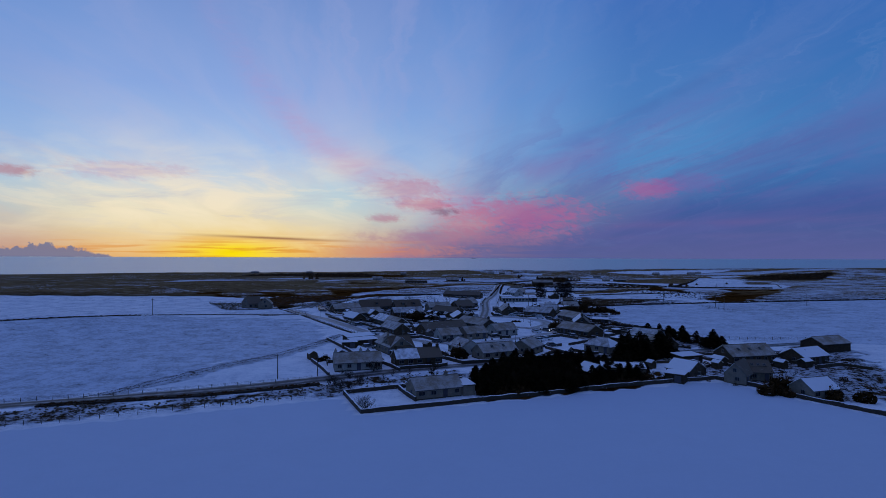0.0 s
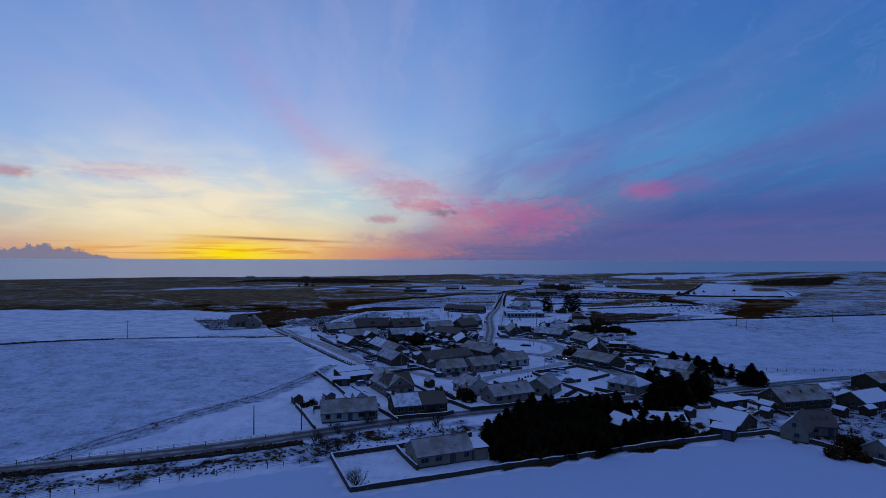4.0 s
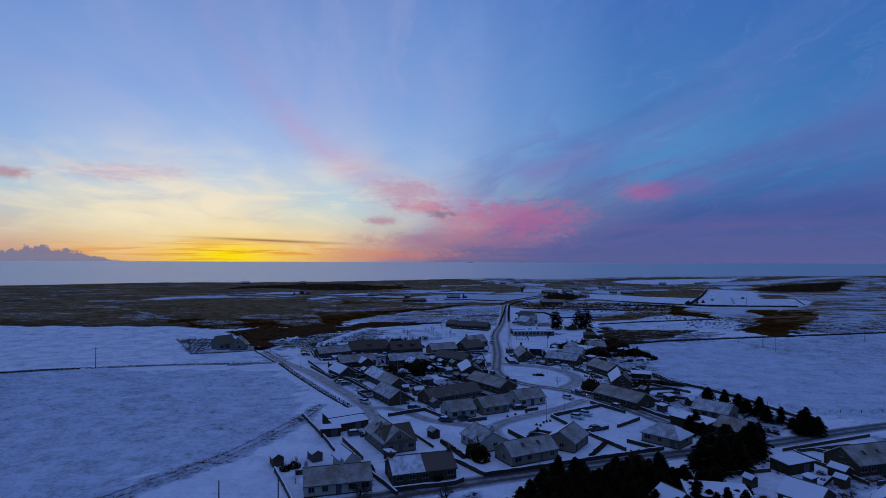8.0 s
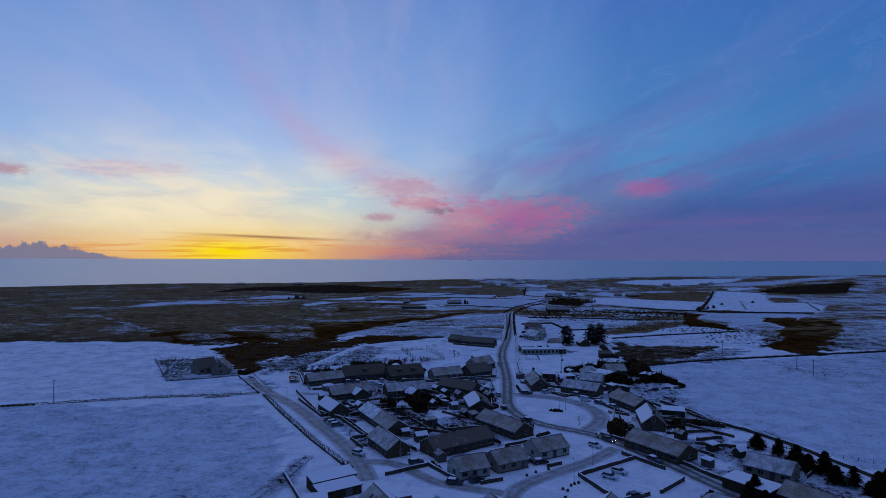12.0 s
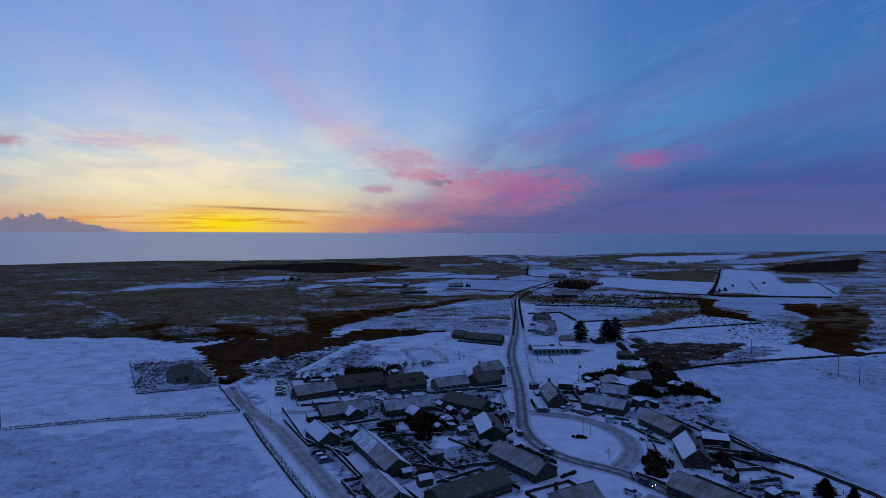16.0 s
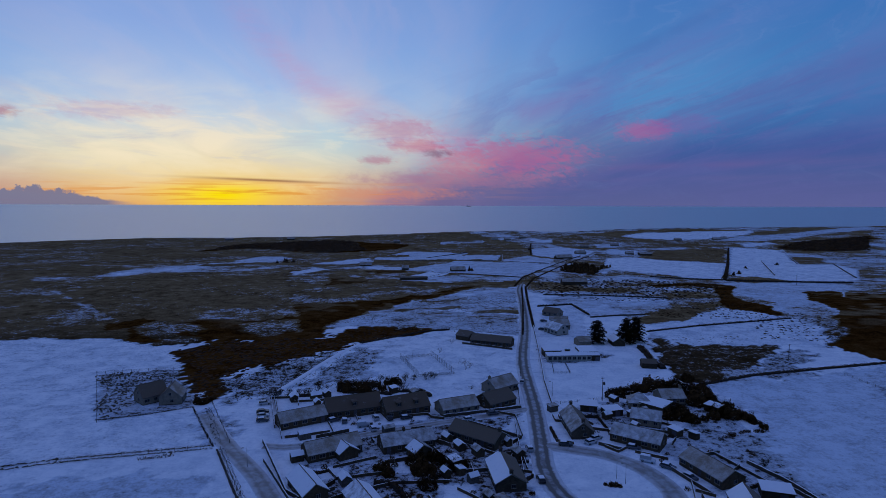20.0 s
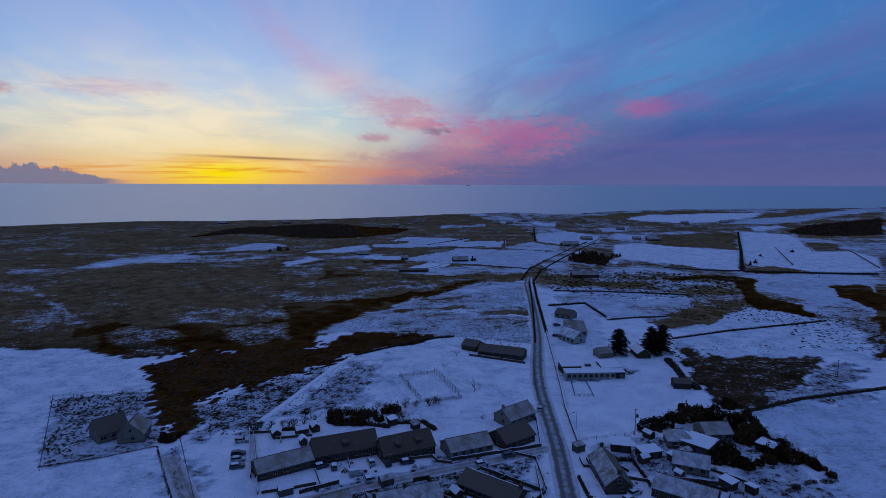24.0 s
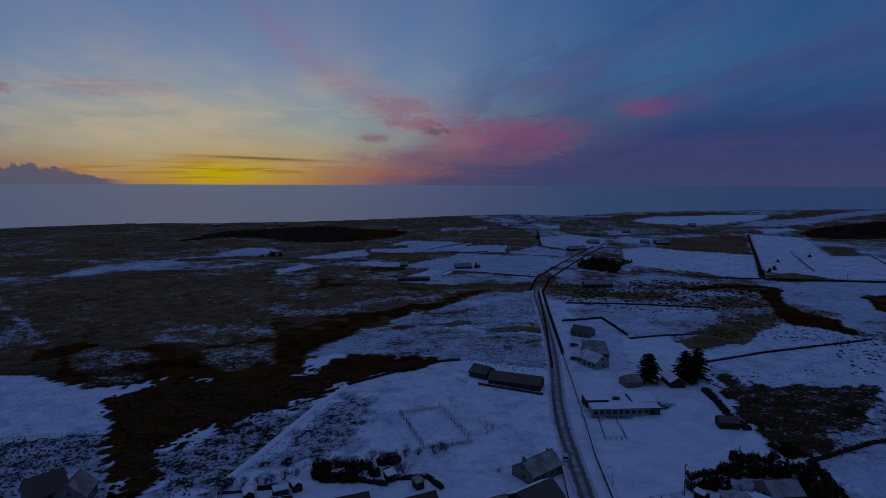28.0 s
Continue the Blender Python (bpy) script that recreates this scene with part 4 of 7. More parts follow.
    for s in chim:
        chimney(base, s * (h - 0.45), top + 0.1, wall)
    if win:
        n = max(2, int(L / 2.7))
        dr = rnd.randrange(n)
        for i in range(n):
            cx = -h + L * (i + 0.5) / n
            if i == dr:
                d = part("door", Shape().box(-0.5, -0.06, 0, 0.5, 0.04, 2.0).box(-0.58, -0.09, 2.0, 0.58, 0.04, 2.1).box(-0.58, -0.09, 0, -0.5, 0.04, 2.0).box(0.5, -0.09, 0, 0.58, 0.04, 2.0).mesh("door", "door"), base, at=pose(cx, -w - 0.03, 0.1))
                part("door_handle", Shape().box(0.33, -0.12, 0.95, 0.43, -0.05, 1.0).mesh("door_handle", "steel"), d)
            else:
                window(base, cx, -w - 0.03, 0.95, 0, rnd.choice((1.2, 1.5, 1.8)), 1.1)
            if i % 2:
                window(base, cx, w + 0.03, 0.95, 180, 1.3, 1.1)
        for s in (-1, 1):
            window(base, s * (h + 0.03), 0.6 * s, 0.95, 90 * s, 1.2, 1.1)
            if rise > 2.7 and not hip:
                window(base, s * (h + 0.03), 0, eave + 0.5, 90 * s, 1.0, 1.1)
    tilt = math.degrees(math.atan2(rise, w))
    for i in range(sky):
        cx = -h + L * (i + 1) / (sky + 1)
        window(base, cx, -w * 0.55, eave + rise * 0.45 + 0.18, 0, 0.9, 1.1, "skylight").matrix_basis = pose(cx, -w * 0.55 - 0.06, eave + rise * 0.45 + 0.20, tilt - 90, 0, 0)
    for i in range(dorm):
        cx = -h + L * (i + 0.75) / (dorm + 0.5)
        zb = eave + rise * 0.22
        d = part("dormer", Shape().box(-0.85, -w * 0.80, zb - 0.5, 0.85, -w * 0.1, zb + 1.45).mesh("dormer", wall), base, at=pose(cx, 0, 0))
        part("dormer_roof", Shape().slab([(-1.0, -w * 0.8 - 0.2, zb + 1.55), (1.0, -w * 0.8 - 0.2, zb + 1.55), (1.0, 0, zb + 1.75), (-1.0, 0, zb + 1.75)], 0.12).mesh("dormer_roof", front), d)
        window(d, 0, -w * 0.80 - 0.03, zb + 0.15, 0, 1.3, 1.15)
    return base


def shed(x, y, rot, L, W, h=2.4, wall="timber", top="snowroof", fall=0.35, label="", win=0, cat="shed", gable=0.0):
    """A low outbuilding with one gently sloping roof, or a small gable."""
    fall = 0.0 if gable else fall
    FOOT.append((x, y, rot, L, W, False))
    z0 = float(ground_h(x, y))
    base = thing("outbuilding", label or "low dark outbuilding with snow on its flat roof", cat, pose(x, y, z0, 0, 0, rot), "outbuildings")
    a, b = L / 2, W / 2
    part("wall", Shape().poly([(-a, -b, -0.5), (-a, b, -0.5), (-a, b, h + fall), (-a, -b, h)][::-1]).poly([(a, -b, -0.5), (a, b, -0.5), (a, b, h + fall), (a, -b, h)])
         .poly([(-a, -b, -0.5), (a, -b, -0.5), (a, -b, h), (-a, -b, h)]).poly([(a, b, -0.5), (-a, b, -0.5), (-a, b, h + fall), (a, b, h + fall)]).mesh("wall", wall), base)
    if gable:
        part("gable_end", Shape().slab([(-a, -b, h + 0.02), (a, -b, h + 0.02), (a, b, h + 0.02), (-a, b, h + 0.02)], 0.1).poly([(-a, b, h), (-a, -b, h), (-a, 0, h + gable)]).poly([(a, -b, h), (a, b, h), (a, 0, h + gable)]).mesh("gable_end", wall), base)
        for q in (-1, 1):
            edge = [(-q * (a + 0.15), -q * (b + 0.2), h - 0.05), (q * (a + 0.15), -q * (b + 0.2), h - 0.05), (q * (a + 0.15), 0, h + gable + 0.12), (-q * (a + 0.15), 0, h + gable + 0.12)]
            part("roof_slope", Shape().slab(edge, 0.1).mesh("roof_slope", top), base)
        return base
    part("roof", Shape().slab([(-a - 0.2, -b - 0.25, h + 0.16), (a + 0.2, -b - 0.25, h + 0.16), (a + 0.2, b + 0.2, h + fall + 0.18), (-a - 0.2, b + 0.2, h + fall + 0.18)], 0.18).mesh("roof", top), base)
    part("fascia", Shape().box(-a - 0.22, -b - 0.3, h - 0.12, a + 0.22, -b - 0.25, h + 0.1).mesh("fascia", "trim" if win else "timber"), base)
    if L > 3.5 and not win:
        part("door", Shape().box(-0.9, -0.06, 0, 0.9, 0.03, 1.95).box(-0.02, -0.08, 0, 0.02, 0.03, 1.95).mesh("door", "door"), base, at=pose(L * 0.18, -b - 0.02, 0.02))
    for i in range(win):
        window(base, -a + L * (i + 0.5) / win, -b - 0.03, 0.8, 0, min(1.9, L / win * 0.7), 1.4)
    return base


# the bungalow beside the snowfield and the houses along the main road
house(-1.6, 155.6, 23, 12.8, 7.5, 2.5, 2.3, wall="harl", front="frost", chim=(0.55,), label="grey harled bungalow with frosted slate roof beside the snowfield")
shed(6.5, 157.2, 21, 3.2, 5.5, 2.6, wall="harl", label="flat-roofed garage extension with snow on top", cat="garage")
house(-25.2, 181.1, 15, 13.9, 7.5, 2.5, 2.3, wall="white", front="frost", chim=(-1, 0.15), label="white rendered cottage with dark slate roof beside the main road")
house(-25.0, 193.0, 121, 6.5, 4.1, 2.3, 1.8, wall="white", front="snowroof", chim=(), win=0, label="white gabled garage with snow-covered roof")
house(-7.6, 187.4, 18, 14.4, 8, 2.5, 2.3, wall="brown", front="slate", snowy_half=0.5, chim=(-1, 1), label="long brown house, half its roof still under snow")
house(-14.9, 206.6, 26, 8.2, 9, 2.8, 3, wall="harl", front="tiles", chim=(-1,), label="tall harled house wing with dark tiled roof")
house(-16.6, 208.9, -63, 14.3, 8, 2.8, 3, wall="harl", front="frost", sky=3, chim=(), label="tall harled house wing with skylights in a frosted roof")
house(8.2, 208.1, -65, 9.8, 8, 2.5, 2.3, wall="white", front="halfsnow", chim=(1,), label="pale harled bungalow with snowy roof and gable windows")
house(18.0, 199.0, 27, 13.4, 7.5, 2.5, 2.3, wall="harl", front="frost", sky=2, chim=(), label="grey harled bungalow with frosted roof behind a long wall")
house(30.0, 208.6, 57, 10.1, 8, 2.5, 2.3, wall="harl", front="frost", chim=(), label="grey harled bungalow with frosted roof beside a car park")
shed(-31.6, 228.3, 33, 11.1, 4.8, 2.7, wall="timber", fall=0.6, label="long dark shed with snow on its sloping roof")
shed(-29.2, 223.2, 33, 10.3, 4.4, 2.1, wall="timber", fall=0.5, label="long dark shed with snow on its sloping roof")
shed(-33.2, 216.4, 15, 5.3, 3, 2.2, wall="timber", label="small dark shed with snow on its roof")
# terraces and the long low block
house(2.5, 236.6, 24, 8.6, 7.5, 2.5, 2.3, wall="white", front="frost", chim=(), label="pale terraced bungalow with frosted roof")
house(12.8, 241.9, 28, 9.6, 7.5, 2.5, 2.3, wall="harl", front="frost", chim=(), label="pale terraced bungalow with frosted roof")
house(25.6, 251.6, 28, 10.6, 7.5, 2.5, 2.3, wall="white", front="frost", chim=(), label="pale terraced bungalow with frosted roof")
house(0.3, 256.4, 34, 21.1, 8, 2.5, 2.3, wall="brown", front="slate", chim=(), label="long low brown block with dark roof")
# estate west of the street
house(-23.9, 279.0, -62, 25.7, 7, 2.5, 2.3, wall="brown", front="frost", snowy_half=0.5, chim=(), label="brown house with a half snow-covered roof")
house(-19.9, 255.1, -61, 14.5, 7, 2.5, 2.3, wall="brown", front="halfsnow", chim=(), label="brown house with snowy roof beside the lane")
house(-42.8, 292.8, -58, 12.3, 6.5, 2.5, 2.3, wall="brown", front="snowroof", chim=(), label="small brown house with white snow-covered roof")
house(-40.7, 316.1, 29, 16.3, 8, 2.5, 2.3, wall="brown", front="frost", chim=(), label="long brown house with frosted roof and gabled porch")
house(-36.2, 313.7, 124, 5, 5.8, 2.3, 1.8, wall="brown", front="snowroof", chim=(), win=0, label="gabled porch with snow-covered roof")
house(-18.8, 321.2, 20, 16.2, 8, 2.5, 2.3, wall="brown", front="halfsnow", chim=(-0.1,), label="long brown house with snowy roof and gabled porch")
house(-14.6, 314.4, 123, 5, 5.8, 2.3, 1.8, wall="brown", front="halfsnow", chim=(), win=0, label="gabled porch with snowy roof")
house(-55.0, 339.3, 31, 15.7, 7.5, 2.5, 2.3, wall="brown", front="frost", chim=(), label="long low brown house with frosted roof")
house(-39.1, 348.7, 21, 19.0, 9, 2.8, 3.4, wall="brown", front="tiles", dorm=1, sky=1, chim=(), label="brown house with dark tiled roof and a white dormer")
house(-20.9, 349.1, 25, 16.1, 9, 2.8, 3.4, wall="brown", front="tiles", dorm=2, chim=(), label="brown house with dark tiled roof and two white dormers")
house(-2.2, 350.5, 23, 13.8, 8, 2.5, 2.3, wall="harl", front="frost", chim=(), label="low harled house with frosted roof")
house(12.2, 356.7, 35, 12.0, 9, 2.5, 2.8, wall="brown", front="slate", chim=(), label="brown house with dark frosted roof at the street corner")
house(15.4, 371.9, 38, 12.0, 8, 2.8, 2.8, wall="harl", front="frost", chim=(-1,), label="harled house with pale frosted roof at the street corner")
house(3.5, 325.4, -38, 17.2, 8, 2.5, 2.3, wall="stone", front="slate", chim=(1,), label="dark stone house with dark slate roof")
house(9.2, 299.9, -84, 14.1, 8, 2.5, 2.3, wall="stone", front="snowroof", back="slate", chim=(1, -1), label="dark stone house, one roof slope white with snow")
house(15.9, 273.4, -55, 18.9, 8, 2.5, 2.3, wall="stone", front="frost", chim=(1,), label="dark stone house with frosted roof beside the green")
# houses east of the street
house(36.6, 333.9, -89, 16.6, 7, 2.6, 2.8, wall="stone", front="halfsnow", back="slate", chim=(1, -1), label="dark stone gabled house with snowy roof beside the street")
house(53.5, 323.6, -36, 15.2, 8, 2.5, 2.3, wall="brown", front="halfsnow", chim=(), label="brown bungalow with snowy roof facing the green")
house(66.4, 302.2, -71, 15.6, 8, 2.5, 2.3, wall="brown", front="frost", chim=(), label="brown bungalow with frosted roof facing the crescent")
house(65.7, 279.8, -101, 14.8, 7, 2.6, 2.8, wall="stone", front="snowroof", back="slate", chim=(1,), label="dark stone gabled house, one roof slope white with snow")
house(58.6, 252.5, -57, 18.0, 9, 2.5, 2.3, wall="brown", front="frost", chim=(), label="long brown house with frosted roof beside the street")
shed(77.5, 290.2, -18, 7.4, 5, 2.4)
house(81.3, 235.6, -46, 11.0, 8, 2.5, 2.3, wall="harl", front="halfsnow", chim=(), label="harled bungalow with pale snowy roof")
shed(70.3, 224.6, -57, 11.4, 6, 2.6)
house(78.8, 215.6, -60, 10.6, 7, 2.5, 2.3, wall="brown", front="frost", chim=(), label="brown bungalow with frosted roof in front of spruces")
house(57.3, 211.3, -47, 10.2, 8, 2.5, 2.3, wall="harl", front="halfsnow", chim=(), hip=0.8, label="harled hip-roofed bungalow with snowy roof")
# east side of the main road
house(71.1, 173.6, -56, 7.5, 8, 2.5, 2.3, wall="stone", front="snowroof", chim=(), label="dark house with snow-covered roof beside the snowfield")
shed(66.1, 168.1, -36, 5.2, 4, 2.3, wall="timber")
house(84.3, 168.9, 48, 9, 5.7, 2.8, 3, wall="harl", front="slate", chim=(), label="tall grey harled gable with dark slate roof")
house(90.4, 171.9, -10, 6.4, 8, 2.6, 2.6, wall="harl", front="slate", sky=3, chim=(), label="house wing with skylights in its dark roof")
house(98.1, 193.4, 15, 16.4, 9, 2.6, 2.8, wall="brown", front="frost", sky=3, chim=(), label="brown house with skylights beside the main road")
house(114.8, 193.3, -69, 6.1, 6, 2.4, 1.6, wall="brown", front="snowroof", chim=(), win=0, label="garage with snow-covered roof")
house(117.0, 192.3, 24, 12.0, 8, 2.5, 2.2, wall="brown", front="snowroof", chim=(), label="low brown house with snow-covered roof")
house(138.5, 215.2, 20, 13.4, 9, 3, 2, wall="timber", front="frost", chim=(), win=0, label="dark barn with frosted roof beside the road")
house(96.8, 155.6, 18, 8.7, 7, 2.5, 2.3, wall="harl", front="snowroof", chim=(), label="small house with snow-covered roof beside bushes")
house(43.5, 172.3, -64, 6.0, 6, 2.4, 1.8, wall="timber", front="snowroof", back="snowroof", chim=(), win=0, label="low building with snow-covered roof among spruces")
shed(52.9, 173.9, -12, 12.1, 7, 2.6, wall="harl")
shed(78.7, 191.3, 21, 8.0, 5, 2.4)
# the far end of the street
shed(51.9, 414.0, 3, 20.5, 4.6, 2.7, wall="white", win=9, label="long low pale school front under a snowy flat roof", cat="school")
shed(45.4, 421.6, 3, 8.0, 6.4, 3.1, wall="brown", fall=0.5, label="school block under snow with a dark edge to its roof", cat="school", win=3)
shed(53.6, 420.6, 3, 8.0, 7.6, 2.3, wall="brown", fall=0.15, label="low flat-roofed middle of the school under snow", cat="school")
shed(62.0, 421.0, 3, 8.2, 8.4, 3.2, wall="brown", fall=0.6, label="school block under snow with a dark edge to its roof", cat="school", win=3)
shed(64.4, 414.8, 3, 3.6, 4.2, 2.6, wall="timber", label="small dark annex at the end of the school", cat="school")
rl_ = thing("rooflight", "dark boxed rooflight on the school's flat roof", "rooflight", Matrix.Translation(on(53.0, 421.0, 2.46)))
part("upstand", Shape().box(-1.2, -0.8, 0, 1.2, 0.8, 0.7).mesh("upstand", "timber"), rl_)
part("lid", Shape().box(-1.3, -0.9, 0.7, 1.3, 0.9, 0.8).mesh("lid", "glass"), rl_)
house(57.2, 467.6, -62, 11.5, 7.6, 2.9, 3.1, wall="white", front="thinsnow", chim=(), label="pale gabled house with thin snow on its roof beside the street")
house(61.0, 478.6, 8, 10.5, 7.5, 2.7, 2.6, wall="harl", front="frost", chim=(), label="grey house with frosted roof behind the gabled house")
house(62.9, 488.6, -12, 10.6, 8, 2.5, 2.3, wall="harl", front="frost", chim=(), label="grey house with frosted roof beside the street")
house(64.7, 515.6, -38, 10.4, 8, 2.5, 2.3, wall="harl", front="slate", chim=(), label="grey house with dark frosted roof beside the street")
house(19.1, 441.6, -22, 20.9, 8, 2.6, 2.2, wall="brown", front="slate", chim=(), label="long dark farm building beside the street")
house(6.3, 452.6, -34, 7.8, 8, 2.6, 2, wall="brown", front="slate", chim=(), win=0, label="dark end of a farm building")
shed(85.5, 403.3, -8, 6.4, 5, 2.4, top="slate", gable=1.3, label="dark gabled hut at the edge of the school field")
house(83.4, 443.7, -89, 9.7, 6, 2.3, 2, wall="timber", front="snowroof", back="slate", chim=(), win=0, label="small gabled hut with snow-covered roof below the spruces")
house(65.6, 442.5, 14, 6.7, 6, 2.3, 1.8, wall="harl", front="frost", chim=(), win=0, label="small garage with frosted roof")
house(77.6, 359.8, 4, 8.9, 8, 2.5, 2.3, wall="harl", front="frost", chim=(1,), label="house with frosted roof in front of dark bushes")
shed(69.2, 350.8, -46, 8.3, 8, 2.8, wall="brown", label="flat-roofed house extension under snow")
house(64.4, 354.4, -10, 7.8, 7, 2.5, 2.3, wall="harl", front="halfsnow", chim=(), hip=0.8, label="hip-roofed house with snowy roof")
shed(89.6, 349.9, -53, 5.1, 4, 2.2)
shed(52.1, 346.5, 14, 6.4, 4, 2.2)
shed(45.1, 351.2, -14, 5.8, 5, 2.3)
house(61.5, 338.9, -25, 9.6, 7, 2.5, 2.3, wall="harl", front="halfsnow", chim=(), label="house with snowy roof among garden sheds")
# the lone house in its rough plot
house(-115.3, 360.3, 48, 9.0, 8.0, 2.9, 3.7, wall="harl", front="slate", back="frost", chim=(), label="large grey house with dark slate roof in a rough plot")
house(-106.8, 359.3, 101, 8.0, 7.6, 2.9, 3.5, wall="harl", front="frost", back="slate", chim=(), label="gabled wing of the large grey house")


# ---------------------------------------------------------------- walls, hedges and fences
def twiggy(line, o, h, w, rnd):
    """The body of a hedge: a long ragged mass of small leafy sprays."""
    sh = Shape()
    for a, b in zip(line, line[1:]):
        far = 1.0 if a.y < 520 else 2.0
        tall = h * rnd.uniform(0.7, 1.2)
        for _ in range(int((b - a).length * (26 + 10 * w) / far ** 2) + 2):
            q = a.lerp(b, rnd.random())
            d = (b - a).normalized()
            f = rnd.random()
            q = q + Vector((-d.y, d.x)) * rnd.uniform(-0.5, 0.5) * w * (1.15 - 0.5 * f)
            c = on(q.x, q.y, f * tall) - o
            r = rnd.uniform(0.16, 0.34) * far
            u = Vector((rnd.gauss(0, 1), rnd.gauss(0, 1), rnd.gauss(0.4, 0.7))).normalized()
            v = u.orthogonal().normalized()
            sh.poly([c - u * r * 0.7, c - v * r * 0.45, c + u * r, c + v * r * 0.5])
    return sh


def barrier(name, pts, h, w, mat, label, cat, cap=0.0, seed=1, gap=1.6, rag=0.10, group=""):
    """A dyke or hedge that follows the ground, uneven along its top, in short lengths; a cap lays snow on it."""
    rnd = random.Random(seed + int(abs(pts[0][0]) * 7 + abs(pts[0][1]) * 3))
    line = [Vector(pts[0])]
    for a, b in zip(pts, pts[1:]):
        a, b = Vector(a), Vector(b)
        n = max(1, int((b - a).length / gap))
        line += [a.lerp(b, (i + 1) / n) for i in range(n)]
    base = thing(name, label, cat, Matrix.Translation(on(*pts[0])), group)
    o = on(*pts[0])
    sh, top = Shape(), Shape()
    rings = []
    for i, q in enumerate(line):
        d = (line[min(i + 1, len(line) - 1)] - line[max(i - 1, 0)]).normalized()
        n = Vector((-d.y, d.x, 0))
        hh, ww = h * (1 + rnd.uniform(-rag, rag)), w * (1 + rnd.uniform(-rag, rag))
        g = on(q.x, q.y) - o
        rings.append((g - n * ww / 2 + Vector((0, 0, -0.3)), g - n * ww * 0.36 + Vector((0, 0, hh)), g + n * ww * 0.36 + Vector((0, 0, hh * (1 + rnd.uniform(-rag, rag) / 2))), g + n * ww / 2 + Vector((0, 0, -0.3))))
    for r in rings:
        sh.v += [tuple(p) for p in r]
    for i in range(len(rings) - 1):
        k = i * 4
        sh.f += [(k + j, k + j + 1, k + j + 5, k + j + 4) for j in range(3)]
    sh.f += [(3, 2, 1, 0), tuple(len(sh.v) - 4 + j for j in range(4))]
    if mat == "hedge":
        for i, (x, y, z) in enumerate(sh.v):
            sh.v[i] = (x, y, z - h * 0.4 if i % 4 in (1, 2) else z)
        part("sprays", twiggy(line, o, h, w, rnd).mesh("sprays", "gorse"), base)
    part("body", sh.mesh(name, mat), base)
    if cap:
        for i, r in enumerate(rings):
            top.v += [tuple(r[1] + Vector((0, 0, 0.01))), tuple(r[1].lerp(r[2], 0.25) + Vector((0, 0, cap))), tuple(r[1].lerp(r[2], 0.75) + Vector((0, 0, cap))), tuple(r[2] + Vector((0, 0, 0.01)))]
        for i in range(len(rings) - 1):
            k = i * 4
            top.f += [(k + j, k + j + 1, k + j + 5, k + j + 4) for j in range(3)]
        part("snow_cap", top.mesh("snow_cap", "snow"), base, "snow lying along the top")
    return base


POST = Shape().box(-0.06, -0.06, -0.4, 0.06, 0.06, 1.15).mesh("post", "wood")


def fence(pts, gap=3.0, rails=(0.45, 0.8, 1.08), label="post and wire fence along the snowy field", h=1.0, thick=0.022):
    base = thing("fence", label, "fence", Matrix.Translation(on(*pts[0])), "field fences")
    o = on(*pts[0])
    spots = []
    for a, b in zip(pts, pts[1:]):
        a, b = Vector(a), Vector(b)
        n = max(1, int((b - a).length / gap))
        spots += [a.lerp(b, i / n) for i in range(n)]
    spots.append(Vector(pts[-1]))
    for i, q in enumerate(spots):
        part("post", POST, base, at=Matrix.Translation(on(q.x, q.y) - o) @ pose(0, 0, 0, (i * 37 % 7) - 3, (i * 53 % 7) - 3, i * 29 % 90) @ Matrix.Scale(h, 4, (0, 0, 1)))
    for z in rails:
        sh = Shape()
        for a, b in zip(spots, spots[1:]):
            sh.tube(on(a.x, a.y, z * h) - o, on(b.x, b.y, z * h) - o, thick, thick, 4)
        part("rail", sh.mesh("rail", "wood"), base)
    return base


DYKE, DYKE_L = "stone_dyke", "low dark dry-stone dyke dusted with snow"

def dyke(p_):
    barrier(DYKE, p_, 1.0, 0.6, "dyke", DYKE_L, "wall", 0.09, group="dykes")


dyke([(-25, 156), (-18, 138), (-5, 143), (14, 151), (49, 163), (78, 170), (86, 163), (95, 148), (120, 110)])
dyke([(-25, 156), (-11, 161), (6, 168)])
dyke([(-11, 160), (-6, 149)])
dyke([(-41, 190), (-32, 172)])
dyke([(-20, 190), (-12, 177)])
dyke([(-13, 179), (0, 182), (2, 184)])
dyke([(-45, 235), (-34, 213), (-26, 195)])
dyke([(-19, 235), (-8, 242), (-1, 232)])
dyke([(0, 197), (7, 187), (23, 193), (54, 205)])
dyke([(49, 247), (31, 235), (35, 223)])
dyke([(38, 217), (44, 204)])
dyke([(37, 219), (45, 223)])
dyke([(48, 224), (57, 232)])
dyke([(49, 266), (60, 247), (64, 237), (72, 223)])
dyke([(33, 355), (35, 382), (38, 405), (41, 430), (47, 482)])
dyke([(-7, 344), (9, 349), (21, 353), (23, 372), (21, 386)])
dyke([(-63, 323), (-48, 292), (-43, 288), (-33, 281)])
dyke([(80, 309), (85, 297), (88, 282), (94, 273), (101, 257), (107, 232)])
dyke([(-96, 884), (-58, 872), (8, 879)])
dyke([(-22, 912), (36, 1016)])
dyke([(8, 885), (74, 868), (123, 833)])
dyke([(-28, 743), (30, 724), (71, 700)])
dyke([(-24, 683), (6, 747)])
dyke([(84, 974), (73, 874)])
dyke([(73, 594), (103, 592), (147, 584), (164, 579)])
dyke([(87, 508), (103, 513), (124, 516)])
dyke([(449, 966), (363, 784)])
dyke([(614, 1200), (471, 918)])
dyke([(520, 919), (435, 758)])
dyke([(201, 719), (239, 713), (274, 720)])


